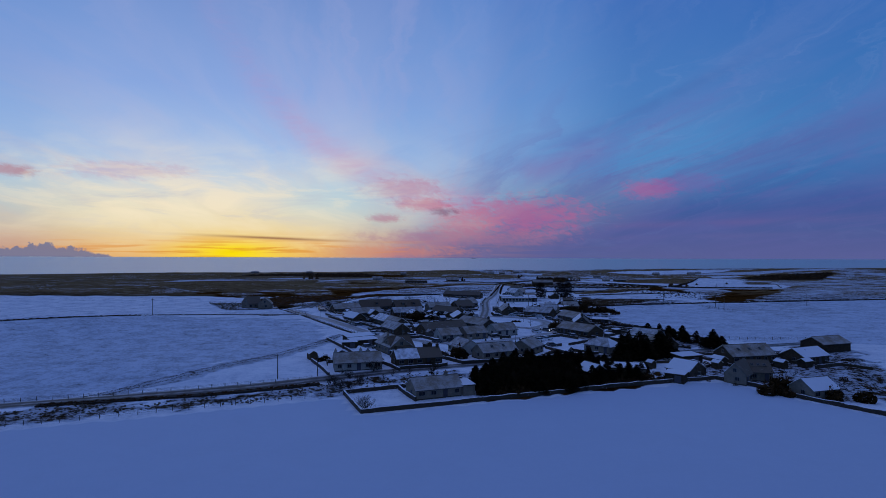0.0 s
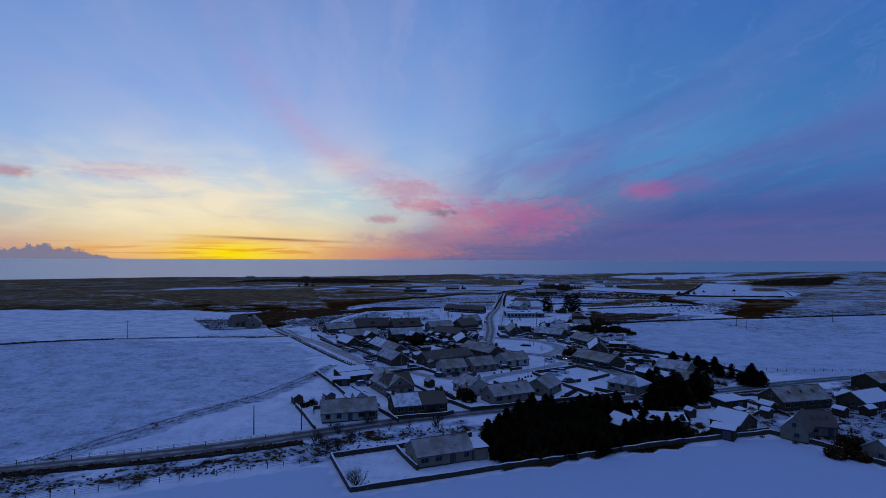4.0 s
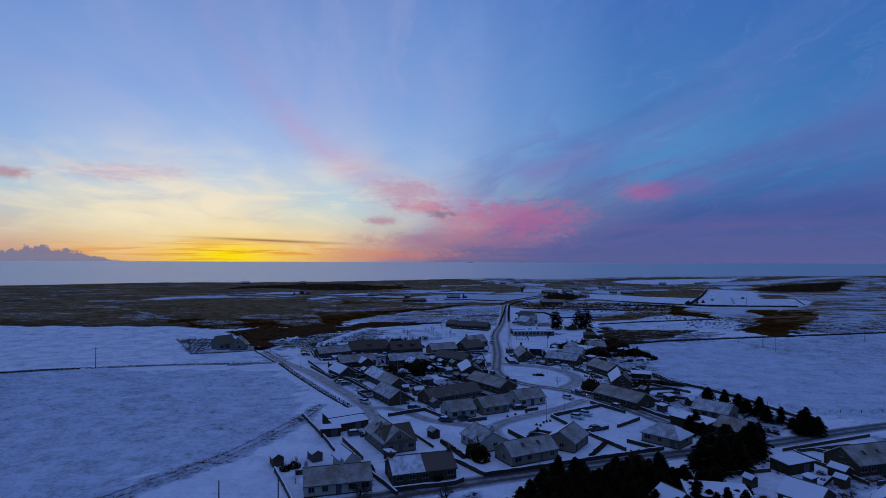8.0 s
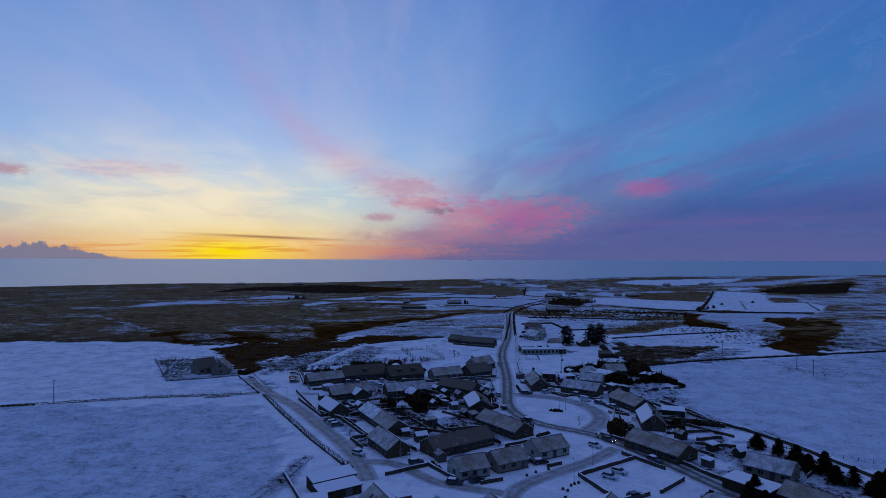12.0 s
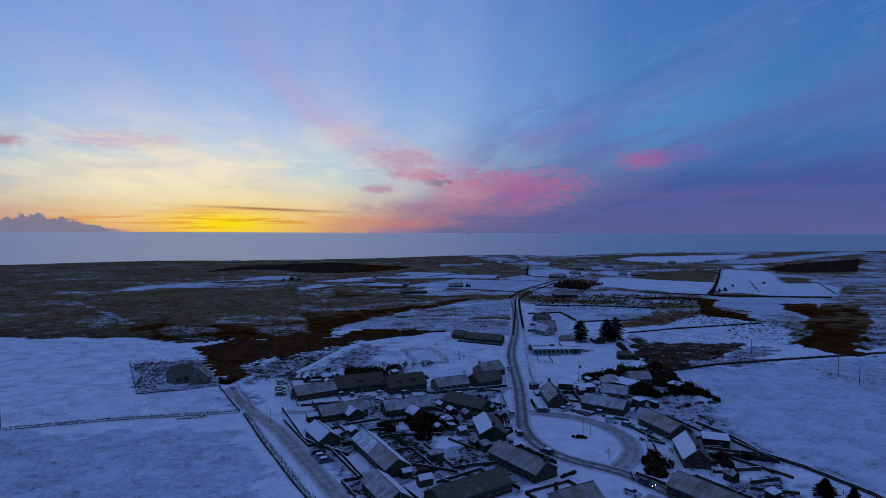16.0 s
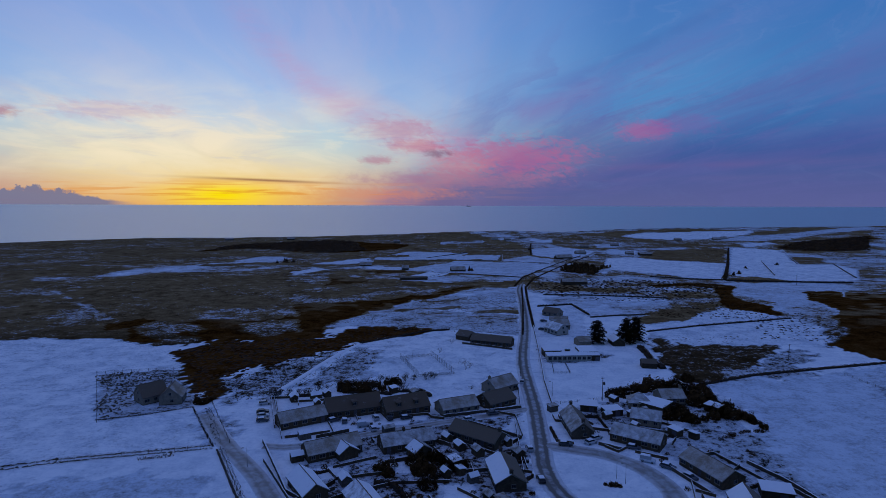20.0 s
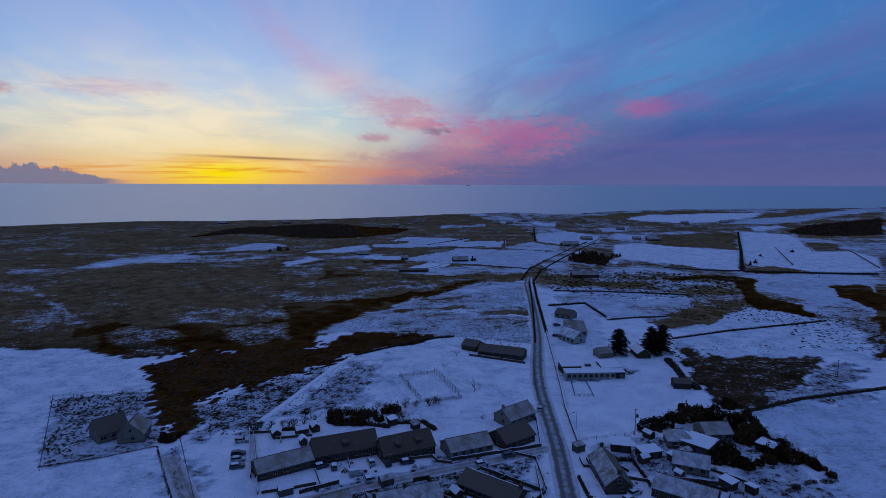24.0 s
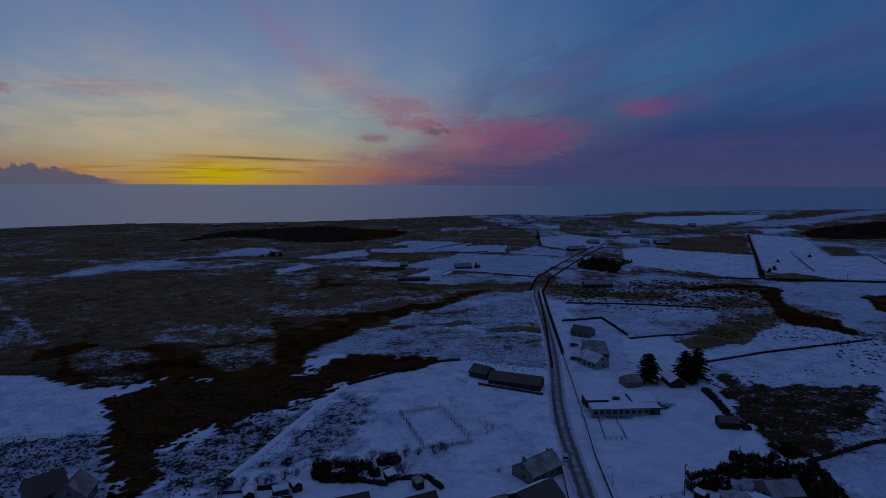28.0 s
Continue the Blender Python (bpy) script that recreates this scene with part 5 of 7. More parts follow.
def low_wall(p_):
    barrier("garden_wall", p_, 0.85, 0.24, "brown", "low brown garden wall between house plots", "wall", 0.06, rag=0.04, group="garden walls")


low_wall([(-37, 299), (-23, 303)])
low_wall([(-71.7, 366.0), (-64.2, 344.2), (-58.0, 325.6)])
low_wall([(-57.2, 326.1), (-50.1, 328.4), (-43.8, 330.8)])
low_wall([(-47.8, 344.3), (-42.3, 329.6)])
low_wall([(-38.7, 349.5), (-35.2, 336.8), (-30.8, 337.4)])
low_wall([(-30.2, 339.3), (-31.3, 349.5)])
low_wall([(-24.4, 343.3), (-12.6, 346.3), (-10.9, 343.2), (-6.8, 342.2)])
low_wall([(-59.6, 355.1), (-61.7, 363.0), (-71.7, 361.8)])
low_wall([(9, 314), (16, 316)])
low_wall([(12, 305), (17, 303)])
low_wall([(8, 350), (18, 345), (18, 328)])
low_wall([(16, 319), (16, 305)])
low_wall([(31, 345), (31, 340), (33, 340)])
low_wall([(28, 324), (33, 322)])
low_wall([(42, 320), (45, 316), (52, 322)])
low_wall([(50, 316), (58, 311)])
low_wall([(60, 301), (55, 285)])
low_wall([(58, 293), (62, 290)])
low_wall([(72, 287), (86, 282)])
low_wall([(61, 344), (75, 329)])
low_wall([(-69, 360), (-64, 345)])
low_wall([(-62, 358), (-51, 360)])
low_wall([(33, 345), (33, 334)])
low_wall([(38, 346), (43, 337)])
low_wall([(-10, 260), (-6, 253)])
low_wall([(4, 318), (12, 311), (15, 321)])
low_wall([(-4, 294), (4, 286)])
low_wall([(-21, 297), (-6, 298)])
low_wall([(-18, 276), (-2, 270)])
low_wall([(46, 269), (52, 262)])
low_wall([(77, 279), (87, 266)])
low_wall([(72, 260), (83, 257)])
low_wall([(72, 214), (75, 211)])
low_wall([(86, 198), (88, 191), (90, 182)])
low_wall([(84, 204), (115, 216)])
low_wall([(86, 187), (76, 178)])
low_wall([(58, 187), (73, 190)])
low_wall([(-22, 194), (-20, 190)])
low_wall([(93, 205), (95, 200)])
low_wall([(65, 168), (79, 172)])
low_wall([(122, 190), (130, 180)])

HEDGE_L = "dark bare hedge, ragged along its top"

def row_of_hedge(p_, h_, w_):
    barrier("hedge", p_, h_, w_, "hedge", HEDGE_L, "hedge", 0.0, 5, 0.9, 0.28, "hedges")


row_of_hedge([(97, 378), (125, 390), (163, 400), (220, 414), (330, 440)], 1.1, 1.8)
row_of_hedge([(62, 632), (48, 530), (38, 463)], 0.8, 0.9)
row_of_hedge([(109, 470), (143, 484), (212, 506)], 0.9, 1.2)
row_of_hedge([(-96, 143), (-60, 154), (-33, 164)], 0.5, 2.6)
row_of_hedge([(93, 436), (92, 423), (90, 411), (91, 400)], 2.0, 3.0)
row_of_hedge([(514, 1189), (374, 910), (279, 726)], 1.6, 3.5)
row_of_hedge([(276, 717), (318, 722), (363, 711), (395, 707)], 1.2, 3.0)
row_of_hedge([(164, 1219), (125, 975)], 1.2, 2.0)
row_of_hedge([(60, 545), (85, 552), (88, 515)], 1.2, 1.0)
row_of_hedge([(47, 482), (56, 561), (65, 632), (82, 692), (132, 805), (204, 963)], 0.9, 1.6)
row_of_hedge([(57, 640), (72, 697), (122, 810), (194, 968)], 0.9, 1.4)
row_of_hedge([(-48, 441), (-16, 470), (-2, 474)], 1.0, 1.6)

for p_, l_ in (
    ([(-116, 307), (-104, 311), (-77, 319)], ""),
    ([(-74, 317), (-61, 293), (-44, 264), (-28, 239)], "post and wire fence beside the lane"),
    ([(-122, 337), (-154, 393), (-121, 400)], "post and wire fence round the rough plot"),
    ([(-150, 130), (-96, 149), (-64, 159), (-36, 168)], "post and wire fence beside the main road"),
    ([(-150, 106), (-82, 130), (-65, 138), (-46, 146), (-25, 155)], "post and wire fence at the edge of the snowfield"),
    ([(165, 390), (168, 372), (174, 355)], ""),
    ([(94, 257), (120, 240), (150, 240)], ""),
    ([(33, 356), (46, 359), (62, 364)], "post and wire fence of the school field"),
    ([(-91, 356), (-73, 322)], "post and wire fence beside the lane"),
    ([(26, 388), (28, 404), (32, 434)], "post and wire fence beside the street"),
):
    fence(p_, 3.2, label=l_ or "post and wire fence along the snowy field")


# ---------------------------------------------------------------- trees and shrubs
def spruce_mesh(seed, h, spread, levels=20, arms=10, sprays=9, taper=0.62):
    rnd = random.Random(seed)
    trunk = Shape().tube((0, 0, -0.3), (0, 0, h * 0.97), 0.03 * h * 0.6, 0.02, 7).mesh("trunk", "bark")
    sh = Shape()
    for lv in range(levels):
        f = lv / (levels - 1)
        z = h * (0.10 + 0.88 * f ** 0.92)
        reach = spread * (1 - f) ** taper * rnd.uniform(0.75, 1.1) + 0.12
        for a in range(arms):
            if rnd.random() < 0.10:
                continue
            t = 2 * math.pi * (a + rnd.random() * 0.8) / arms + lv * 0.6
            r = reach * rnd.uniform(0.55, 1.15)
            d = Vector((math.cos(t), math.sin(t), 0))
            n = Vector((-d.y, d.x, 0))
            n_s = max(3, int(sprays * (r / spread + 0.35)))
            for s in range(n_s):
                q = (s + 0.6) / n_s
                c = d * r * q + Vector((0, 0, z - 0.25 * r * q * q + 0.10 * r * q))
                w = (0.42 + 0.26 * (1 - q)) * rnd.uniform(0.7, 1.3) * (0.55 + 0.45 * r / spread) * (spread / 2.3) ** 0.5
                ln = w * rnd.uniform(1.2, 2.0)
                yaw = rnd.uniform(-0.9, 0.9)
                dd = d * math.cos(yaw) + n * math.sin(yaw)
                nn = Vector((-dd.y, dd.x, rnd.uniform(-0.5, 0.5))).normalized()
                tip = c + dd * ln + Vector((0, 0, rnd.uniform(-0.35, 0.30) * ln))
                mid = c + dd * ln * 0.5 + Vector((0, 0, 0.10 * ln))
                sh.poly([c - dd * 0.1, mid - nn * w * 0.55, tip, mid + nn * w * 0.55])
    for s in range(6):
        t = s * 1.1
        sh.poly([(0, 0, h * 1.02), (0.10 * math.cos(t), 0.10 * math.sin(t), h * 0.93), (0.22 * math.cos(t + 0.5), 0.22 * math.sin(t + 0.5), h * 0.90)])
    return trunk, sh.mesh("crown", "needle")


def twig_mesh(seed, h, mat="twig", n_stem=5, depth=4):
    """A leafless shrub or small tree: forking stems down to fine twigs."""
    rnd = random.Random(seed)
    sh, fine = Shape(), Shape()

    def grow(p, d, ln, r, k):
        e = p + d * ln
        (sh if k >= 2 else fine).tube(p, e, r, r * 0.62, 5 if k >= 2 else 3)
        if k == 0:
            return
        for _ in range(rnd.choice((2, 3, 3))):
            w = Vector((rnd.gauss(0, 1), rnd.gauss(0, 1), rnd.gauss(0.35, 0.7))).normalized()
            grow(p + d * ln * rnd.uniform(0.55, 1.0), (d + w * 0.75).normalized(), ln * rnd.uniform(0.6, 0.82), r * 0.58, k - 1)

    for _ in range(n_stem):
        d = Vector((rnd.gauss(0, 0.45), rnd.gauss(0, 0.45), 1)).normalized()
        grow(Vector((rnd.gauss(0, 0.12) * n_stem / 5, rnd.gauss(0, 0.12) * n_stem / 5, -0.2)), d, h * 0.36, 0.018 * h, depth)
    return sh.mesh("trunk", "bark"), fine.mesh("crown", mat)


def bush_mesh(seed, r, h, mat="gorse", n=950):
    """A dense dark evergreen bush: many small leaf clumps over a lumpy form."""
    rnd = random.Random(seed)
    sh = Shape()
    for _ in range(n):
        u, v = rnd.random() * 2 * math.pi, rnd.random() ** 0.6
        k = 0.72 + 0.28 * math.sin(u * 3 + seed) * math.cos(v * 5)
        c = Vector((math.cos(u) * r * k * math.sqrt(1 - (1 - v) ** 2 * 0.9), math.sin(u) * r * k * math.sqrt(1 - (1 - v) ** 2 * 0.9), h * (1 - v) * k * rnd.uniform(0.8, 1.2)))
        s = rnd.uniform(0.11, 0.25) * (r + h) * 0.35
        a = Vector((rnd.gauss(0, 1), rnd.gauss(0, 1), rnd.gauss(0, 0.7))).normalized()
        b = a.orthogonal().normalized()
        sh.poly([c - a * s * 0.7, c - b * s * 0.4, c + a * s, c + b * s * 0.45])
    stem = Shape()
    for i in range(4):
        stem.tube((0, 0, -0.2), (math.cos(i * 1.6) * r * 0.5, math.sin(i * 1.6) * r * 0.5, h * 0.7), 0.05, 0.02, 4)
    return stem.mesh("trunk", "bark"), sh.mesh("crown", mat)


def plant(kinds, spots, name, label, cat, group, lo=0.8, hi=1.2, seed=3):
    rnd = random.Random(seed)
    for x, y in spots:
        tr, cr = kinds[rnd.randrange(len(kinds))]
        s = rnd.uniform(lo, hi)
        ob = thing(name, label, cat, Matrix.Translation(on(x, y)) @ pose(0, 0, 0, 0, 0, rnd.uniform(0, 360)) @ Matrix.Diagonal((s, s, s * rnd.uniform(0.9, 1.1), 1)), group)
        part("trunk", tr, ob)
        part("crown", cr, ob)


def fill(poly, gap, seed, jitter=0.4):
    rnd = random.Random(seed)
    xs, ys = [p[0] for p in poly], [p[1] for p in poly]
    out = []
    for i in range(int((max(xs) - min(xs)) / gap) + 1):
        for j in range(int((max(ys) - min(ys)) / gap) + 1):
            x, y = min(xs) + (i + rnd.uniform(-jitter, jitter)) * gap, min(ys) + (j + rnd.uniform(-jitter, jitter)) * gap
            if inside(poly, np.array([x + 2.2 * math.sin(y / 5.0)]), np.array([y + 2.2 * math.sin(x / 4.3)]))[0]:
                out.append((x, y))
    return out


SPRUCE = [spruce_mesh(11, 8.0, 3.7), spruce_mesh(12, 7.0, 3.9), spruce_mesh(13, 9.0, 3.6), spruce_mesh(14, 6.0, 3.8)]
BIG = [spruce_mesh(21, 13.0, 6.2, 15, 9, 18, 0.40), spruce_mesh(22, 14.0, 5.6, 16, 9, 17, 0.42)]
TWIGS = [twig_mesh(31, 2.6), twig_mesh(32, 3.2), twig_mesh(33, 2.0, n_stem=7)]
BARE = [twig_mesh(41, 5.0, n_stem=2, depth=5), twig_mesh(42, 4.2, n_stem=2, depth=5)]
BUSH = [bush_mesh(51, 1.3, 1.7), bush_mesh(52, 1.7, 2.2), bush_mesh(53, 1.0, 1.3)]

S_LABEL = "dark green spruce in a dense shelter belt"
plant(SPRUCE, [q_ for q_ in fill([(9, 154), (18, 152), (36, 160), (58, 168), (60, 179), (46, 186), (38, 190), (14, 182)], 3.0, 1) if all(math.hypot(q_[0] - a_, (q_[1] - b_) * 0.8) > c_ for a_, b_, c_ in ((44.0, 173.5, 4.0), (54, 175, 3.0)))], "spruce_tree", S_LABEL, "tree", "shelter belt", 0.42, 0.64, 5)
plant(SPRUCE, fill([(56, 192), (60, 189), (68, 190), (75, 195), (80, 203), (72, 202), (60, 198)], 2.8, 2), "spruce_tree", S_LABEL, "tree", "shelter belt", 0.8, 1.1, 6)
plant(SPRUCE, fill([(64, 217), (72, 216), (73, 222), (66, 224)], 2.8, 3), "spruce_tree", S_LABEL, "tree", "shelter belt", 0.5, 0.7, 7)
plant(SPRUCE, [(88.7, 256.1), (91.5, 250), (93.5, 245.0), (92.5, 238), (95.5, 236), (94.5, 230), (97.5, 228), (98.0, 223), (101.5, 222.5), (100.4, 217.6), (104, 221), (97, 218), (103, 227)], "spruce_tree", "ragged dark spruce at the edge of the snowy field", "tree", "field-edge spruces", 0.55, 0.95, 8)
plant(BIG[:1], [(74, 446)], "spruce_tree", "tall broad dark spruce beside the school field", "tree", "tall spruces", 0.95, 1.0, 9)
plant(BIG[1:], [(89, 446), (95, 448)], "spruce_tree", "tall broad dark spruce beside the school field", "tree", "tall spruces", 0.95, 1.05, 10)
plant(BUSH, [(5.5, 200.1), (6.8, 196.9), (-3.8, 184.7), (43.4, 195.0), (-9.8, 300.6), (-9.0, 310.0), (55, 281), (-12.4, 304.7), (-14.1, 308.0), (52.6, 268.4),
             (51.5, 269.1), (-38.7, 190.3), (-37, 192)], "evergreen_bush", "dense dark evergreen bush in a garden", "bush", "garden bushes", 1.2, 1.9, 11)
plant(BUSH, [(57.1, 364.0), (61.2, 365.1), (65.1, 365.8), (71.5, 370.2), (76.0, 371.9), (78.4, 371.0), (81.5, 371.8), (82.9, 368.9), (85.8, 371.0), (87, 366), (91, 368), (88.0, 363.0), (75.2, 350.6), (77.0, 347.4), (75.3, 342.2),
             (77.7, 339.7), (82.4, 341.1), (86.4, 342.6), (90.5, 344.1), (89.2, 354.5), (89.5, 347.1), (93.3, 350.7), (93.4, 343.6), (96.7, 343.6), (97.7, 338.8), (76.8, 379.9), (69.6, 372.6), (80.3, 375.3), (85, 378), (90, 375), (94, 382)],
      "evergreen_bush", "dense dark scrub bush behind the gardens", "bush", "garden thicket", 1.5, 2.4, 12)
plant(BUSH, [(85.3, 156.7), (88.4, 156.5), (89.7, 154.7), (93.0, 162.0), (95.6, 164.3), (100.9, 161.8), (90.9, 161.7), (99.5, 151.8), (103, 156), (106, 150)], "evergreen_bush", "dense dark bush along the snowfield's edge", "bush", "edge bushes", 1.3, 1.9, 13)
plant(TWIGS, [(-25.6, 168.9), (-18.8, 177.3), (-2.4, 175.2), (-17.0, 140.0), (-26.2, 158.6), (-24.8, 162), (-30.5, 163.5), (-20.5, 167.8), (-13.8, 171.8), (-37.7, 196.2), (-28.6, 174), (-1.9, 171.5), (-22, 164), (-16, 169), (-9, 172),
              (83.7, 306.8), (-28.8, 381.1), (-46.1, 368.8), (-21.6, 384.8), (-50.8, 366.3), (4.3, 372.7), (-62.9, 362.8), (69.8, 447), (-66, 364), (-70, 362), (-58, 366), (-3, 296), (3, 280), (-16, 292), (-14, 284), (-20, 290), (62, 284), (66, 268), (80, 272), (50, 340), (45, 343)],
      "bare_shrub", "leafless brown shrub standing in the snow", "shrub", "bare shrubs", 0.8, 1.2, 14)
plant(BARE, [(41.5, 279), (-22, 399), (-8, 420), (-2, 440), (3, 395), (5, 398), (101, 196)], "bare_tree", "small leafless tree standing in snow", "tree", "bare trees", 0.75, 1.1, 15)


plant(BUSH, [(-46, 374), (-43.5, 375.5), (-41, 376), (-38.5, 375.5), (-36, 374), (-33, 375), (-29, 377), (-26, 378)], "evergreen_bush", "tall dark evergreen bush behind the row of houses", "bush", "row bushes", 1.5, 2.1, 16)
TALL = [twig_mesh(34, 3.4, n_stem=9, depth=5), twig_mesh(35, 4.0, n_stem=8, depth=5)]
plant(TALL, [(-17.2, 140.4), (-25.6, 169.5), (-27, 160.5), (-30.5, 165), (-22.5, 166), (-28.5, 163), (-24, 159.5), (-2.4, 174.5), (-19.5, 176.5)], "brown_bush", "tall twiggy brown winter bush beside the road", "bush", "brown bushes", 0.8, 1.15, 17)
plant(TALL, [(5.6, 199), (84.5, 307.5), (2, 285), (-18, 296), (64, 287), (60, 338), (47, 346), (-66, 366), (-60, 367), (-12, 385)], "brown_bush", "twiggy brown winter bush standing in a garden", "bush", "brown bushes", 0.6, 0.9, 18)



def far_wood(name, label, spots, seed, w, h, kind="stuff"):
    """One mass of far trees: ragged pointed crowns on short stems, a mesh for all of it."""
    rnd = random.Random(seed)
    sh = Shape()
    for x, y in spots:
        g = on(x, y)
        hh, ww = h * rnd.uniform(0.6, 1.25), w * rnd.uniform(0.7, 1.3)
        for lv in range(4):
            z, r = hh * (0.12 + 0.24 * lv), ww * (1 - 0.22 * lv)
            for a in range(5):
                t = a * 1.2566 + rnd.random()
                r1 = r * rnd.uniform(0.6, 1.2)
                sh.poly([g + Vector((math.cos(t) * r1, math.sin(t) * r1, z)), g + Vector((math.cos(t + 1.5) * r1 * 0.8, math.sin(t + 1.5) * r1 * 0.8, z + hh * 0.05)), g + Vector((rnd.uniform(-0.3, 0.3), rnd.uniform(-0.3, 0.3), z + hh * 0.34))])
    solid(name, sh.mesh(name, "gorse"), label, "trees", kind=kind)


WOOD_EAST = [(603, 1191), (693, 1286), (789, 1347), (940, 1426), (737, 1149), (659, 1131), (605, 1147)]
WOOD_WEST = [(-361, 1044), (-361, 1147), (-308, 1218), (-232, 1281), (-167, 1270), (-121, 1059), (-178, 1011), (-256, 1066), (-313, 1084)]
far_wood("far_wood", "dark far plantation on the low hill", fill(WOOD_EAST, 9, 4), 61, 8, 3)
far_wood("moor_wood", "dark low wood on the moor", fill(WOOD_WEST, 8, 5), 62, 7, 2.4)
far_wood("farm_trees", "dark bare trees round a far farm", fill([(125, 774), (155, 823), (168, 776), (149, 722), (123, 740)], 5, 6) + [(182, 798), (186, 800), (179, 803), (138, 1074), (136, 1060), (-186, 841), (-181, 852), (-196, 835), (-190, 846), (292, 751), (312, 773), (328, 793), (436, 905), (369, 857), (25, 752), (28, 756), (283, 735), (287, 742)], 63, 3.8, 4.2)


def scrub(name, label, poly, gap, seed, lo, hi, mat="gorse", wide=0.62, keep=1.0):
    """Low scrub over an area: ragged tufts joined in one mesh."""
    rnd = random.Random(seed)
    sh = Shape()
    for x, y in fill(poly, gap, seed, 1.1):
        if rnd.random() > keep:
            continue
        g = on(x, y, -0.05)
        h, r = rnd.uniform(lo, hi), rnd.uniform(0.5, 1.0) * gap * wide
        for a in range(6):
            t = a * 1.047 + rnd.random() * 0.8
            c = g + Vector((math.cos(t) * r * 0.45, math.sin(t) * r * 0.45, 0))
            u = Vector((math.cos(t + 0.6), math.sin(t + 0.6), 0)) * r * 0.55
            sh.poly([c - u, c + u, c + u * 0.4 + Vector((rnd.uniform(-0.3, 0.3) * r, rnd.uniform(-0.3, 0.3) * r, h * rnd.uniform(0.6, 1.1))), c - u * 0.7 + Vector((rnd.uniform(-0.3, 0.3) * r, rnd.uniform(-0.3, 0.3) * r, h * rnd.uniform(0.4, 0.9)))])
    solid(name, sh.mesh(name, mat), label, "scrub", kind="stuff")


def mounds(name, label, poly, gap, seed, lo, hi, mat="gorse", keep=1.0):
    """Close, rounded clumps of heather or gorse joined in one mesh."""
    rnd = random.Random(seed)
    sh = Shape()
    for x, y in fill(poly, gap, seed, 0.6):
        if rnd.random() > keep:
            continue
        g = on(x, y, -0.1)
        h, r, t0 = rnd.uniform(lo, hi), rnd.uniform(0.55, 1.05) * gap, rnd.random() * 6
        i = len(sh.v)
        for q, z in ((1.0, 0.0), (0.74, 0.62)):
            sh.v += [tuple(g + Vector((math.cos(t0 + a * 0.898) * r * q * k, math.sin(t0 + a * 0.898) * r * q * k, h * z * rnd.uniform(0.7, 1.25)))) for a, k in ((a, rnd.uniform(0.75, 1.2)) for a in range(7))]
        sh.v.append(tuple(g + Vector((rnd.uniform(-0.3, 0.3) * r, rnd.uniform(-0.3, 0.3) * r, h))))
        sh.f += [(i + a, i + (a + 1) % 7, i + 7 + (a + 1) % 7, i + 7 + a) for a in range(7)] + [(i + 7 + a, i + 7 + (a + 1) % 7, i + 14) for a in range(7)]
    solid(name, sh.mesh(name, mat), label, "scrub", kind="stuff")


GORSE = [(-139, 432), (-124, 446), (-68, 458), (-50, 482), (-12, 475), (-20, 464), (-45, 448), (-56, 428), (-76, 410), (-81, 398), (-94, 406), (-94, 384), (-92, 372), (-91, 364), (-97, 360), (-104, 368), (-118, 400)]
mounds("gorse_scrub", "black-brown gorse and heather scrub", GORSE, 1.2, 71, 0.06, 0.35, "heather", 0.3)
mounds("heath_scrub", "dark heather scrub among the snowy fields", [(103, 453), (132, 465), (166, 453), (154, 423), (130, 405), (101, 394), (96, 413)], 1.5, 72, 0.08, 0.22, "gorse", 0.5)
scrub("tussock_grass", "tufts of dead grass through the snow", [(-68, 374), (-47, 435), (-35, 405), (-38, 388), (-51, 377)], 1.3, 73, 0.12, 0.35, "straw", 0.35, 0.7)
scrub("rough_grass", "tufts of dead grass through the snow", [(-97, 383), (-76, 409), (-54, 424), (-48, 436), (-71, 371), (-85, 356)], 1.3, 74, 0.12, 0.4, "straw", 0.35, 0.7)
scrub("pasture_tufts", "tufts of dead grass through the snow", [(-70, 489), (-30, 552), (58, 625), (37, 462), (13, 448), (-4, 472), (-51, 491)], 1.9, 75, 0.12, 0.35, "straw", 0.3, 0.6)
scrub("plot_grass", "tall dead grass in the rough plot", [(-152, 393), (-121, 397), (-112, 380), (-127, 372), (-118, 345), (-122, 339)], 1.2, 76, 0.2, 0.5, "straw", 0.4, 0.7)
scrub("verge_grass", "dead grass and whins along the road verge", [(-100, 139), (-60, 151), (-30, 163), (-14, 170), (4, 176), (6, 170), (-11, 163), (-26, 157), (-60, 143), (-102, 129)], 1.0, 77, 0.12, 0.5, "straw", 0.45, 0.55)
DITCH = [(-91, 149), (-80, 164.5), (-71, 176), (-56, 200), (-45.5, 231), (-41.5, 249)]
barrier("grass_bank", [(-75, 317), (-62, 293), (-45, 264), (-29, 239)], 0.35, 0.6, "dyke", "line of dead grass under the fence beside the lane", "grass", 0.0, 9, 0.7, 0.5, "grass banks")
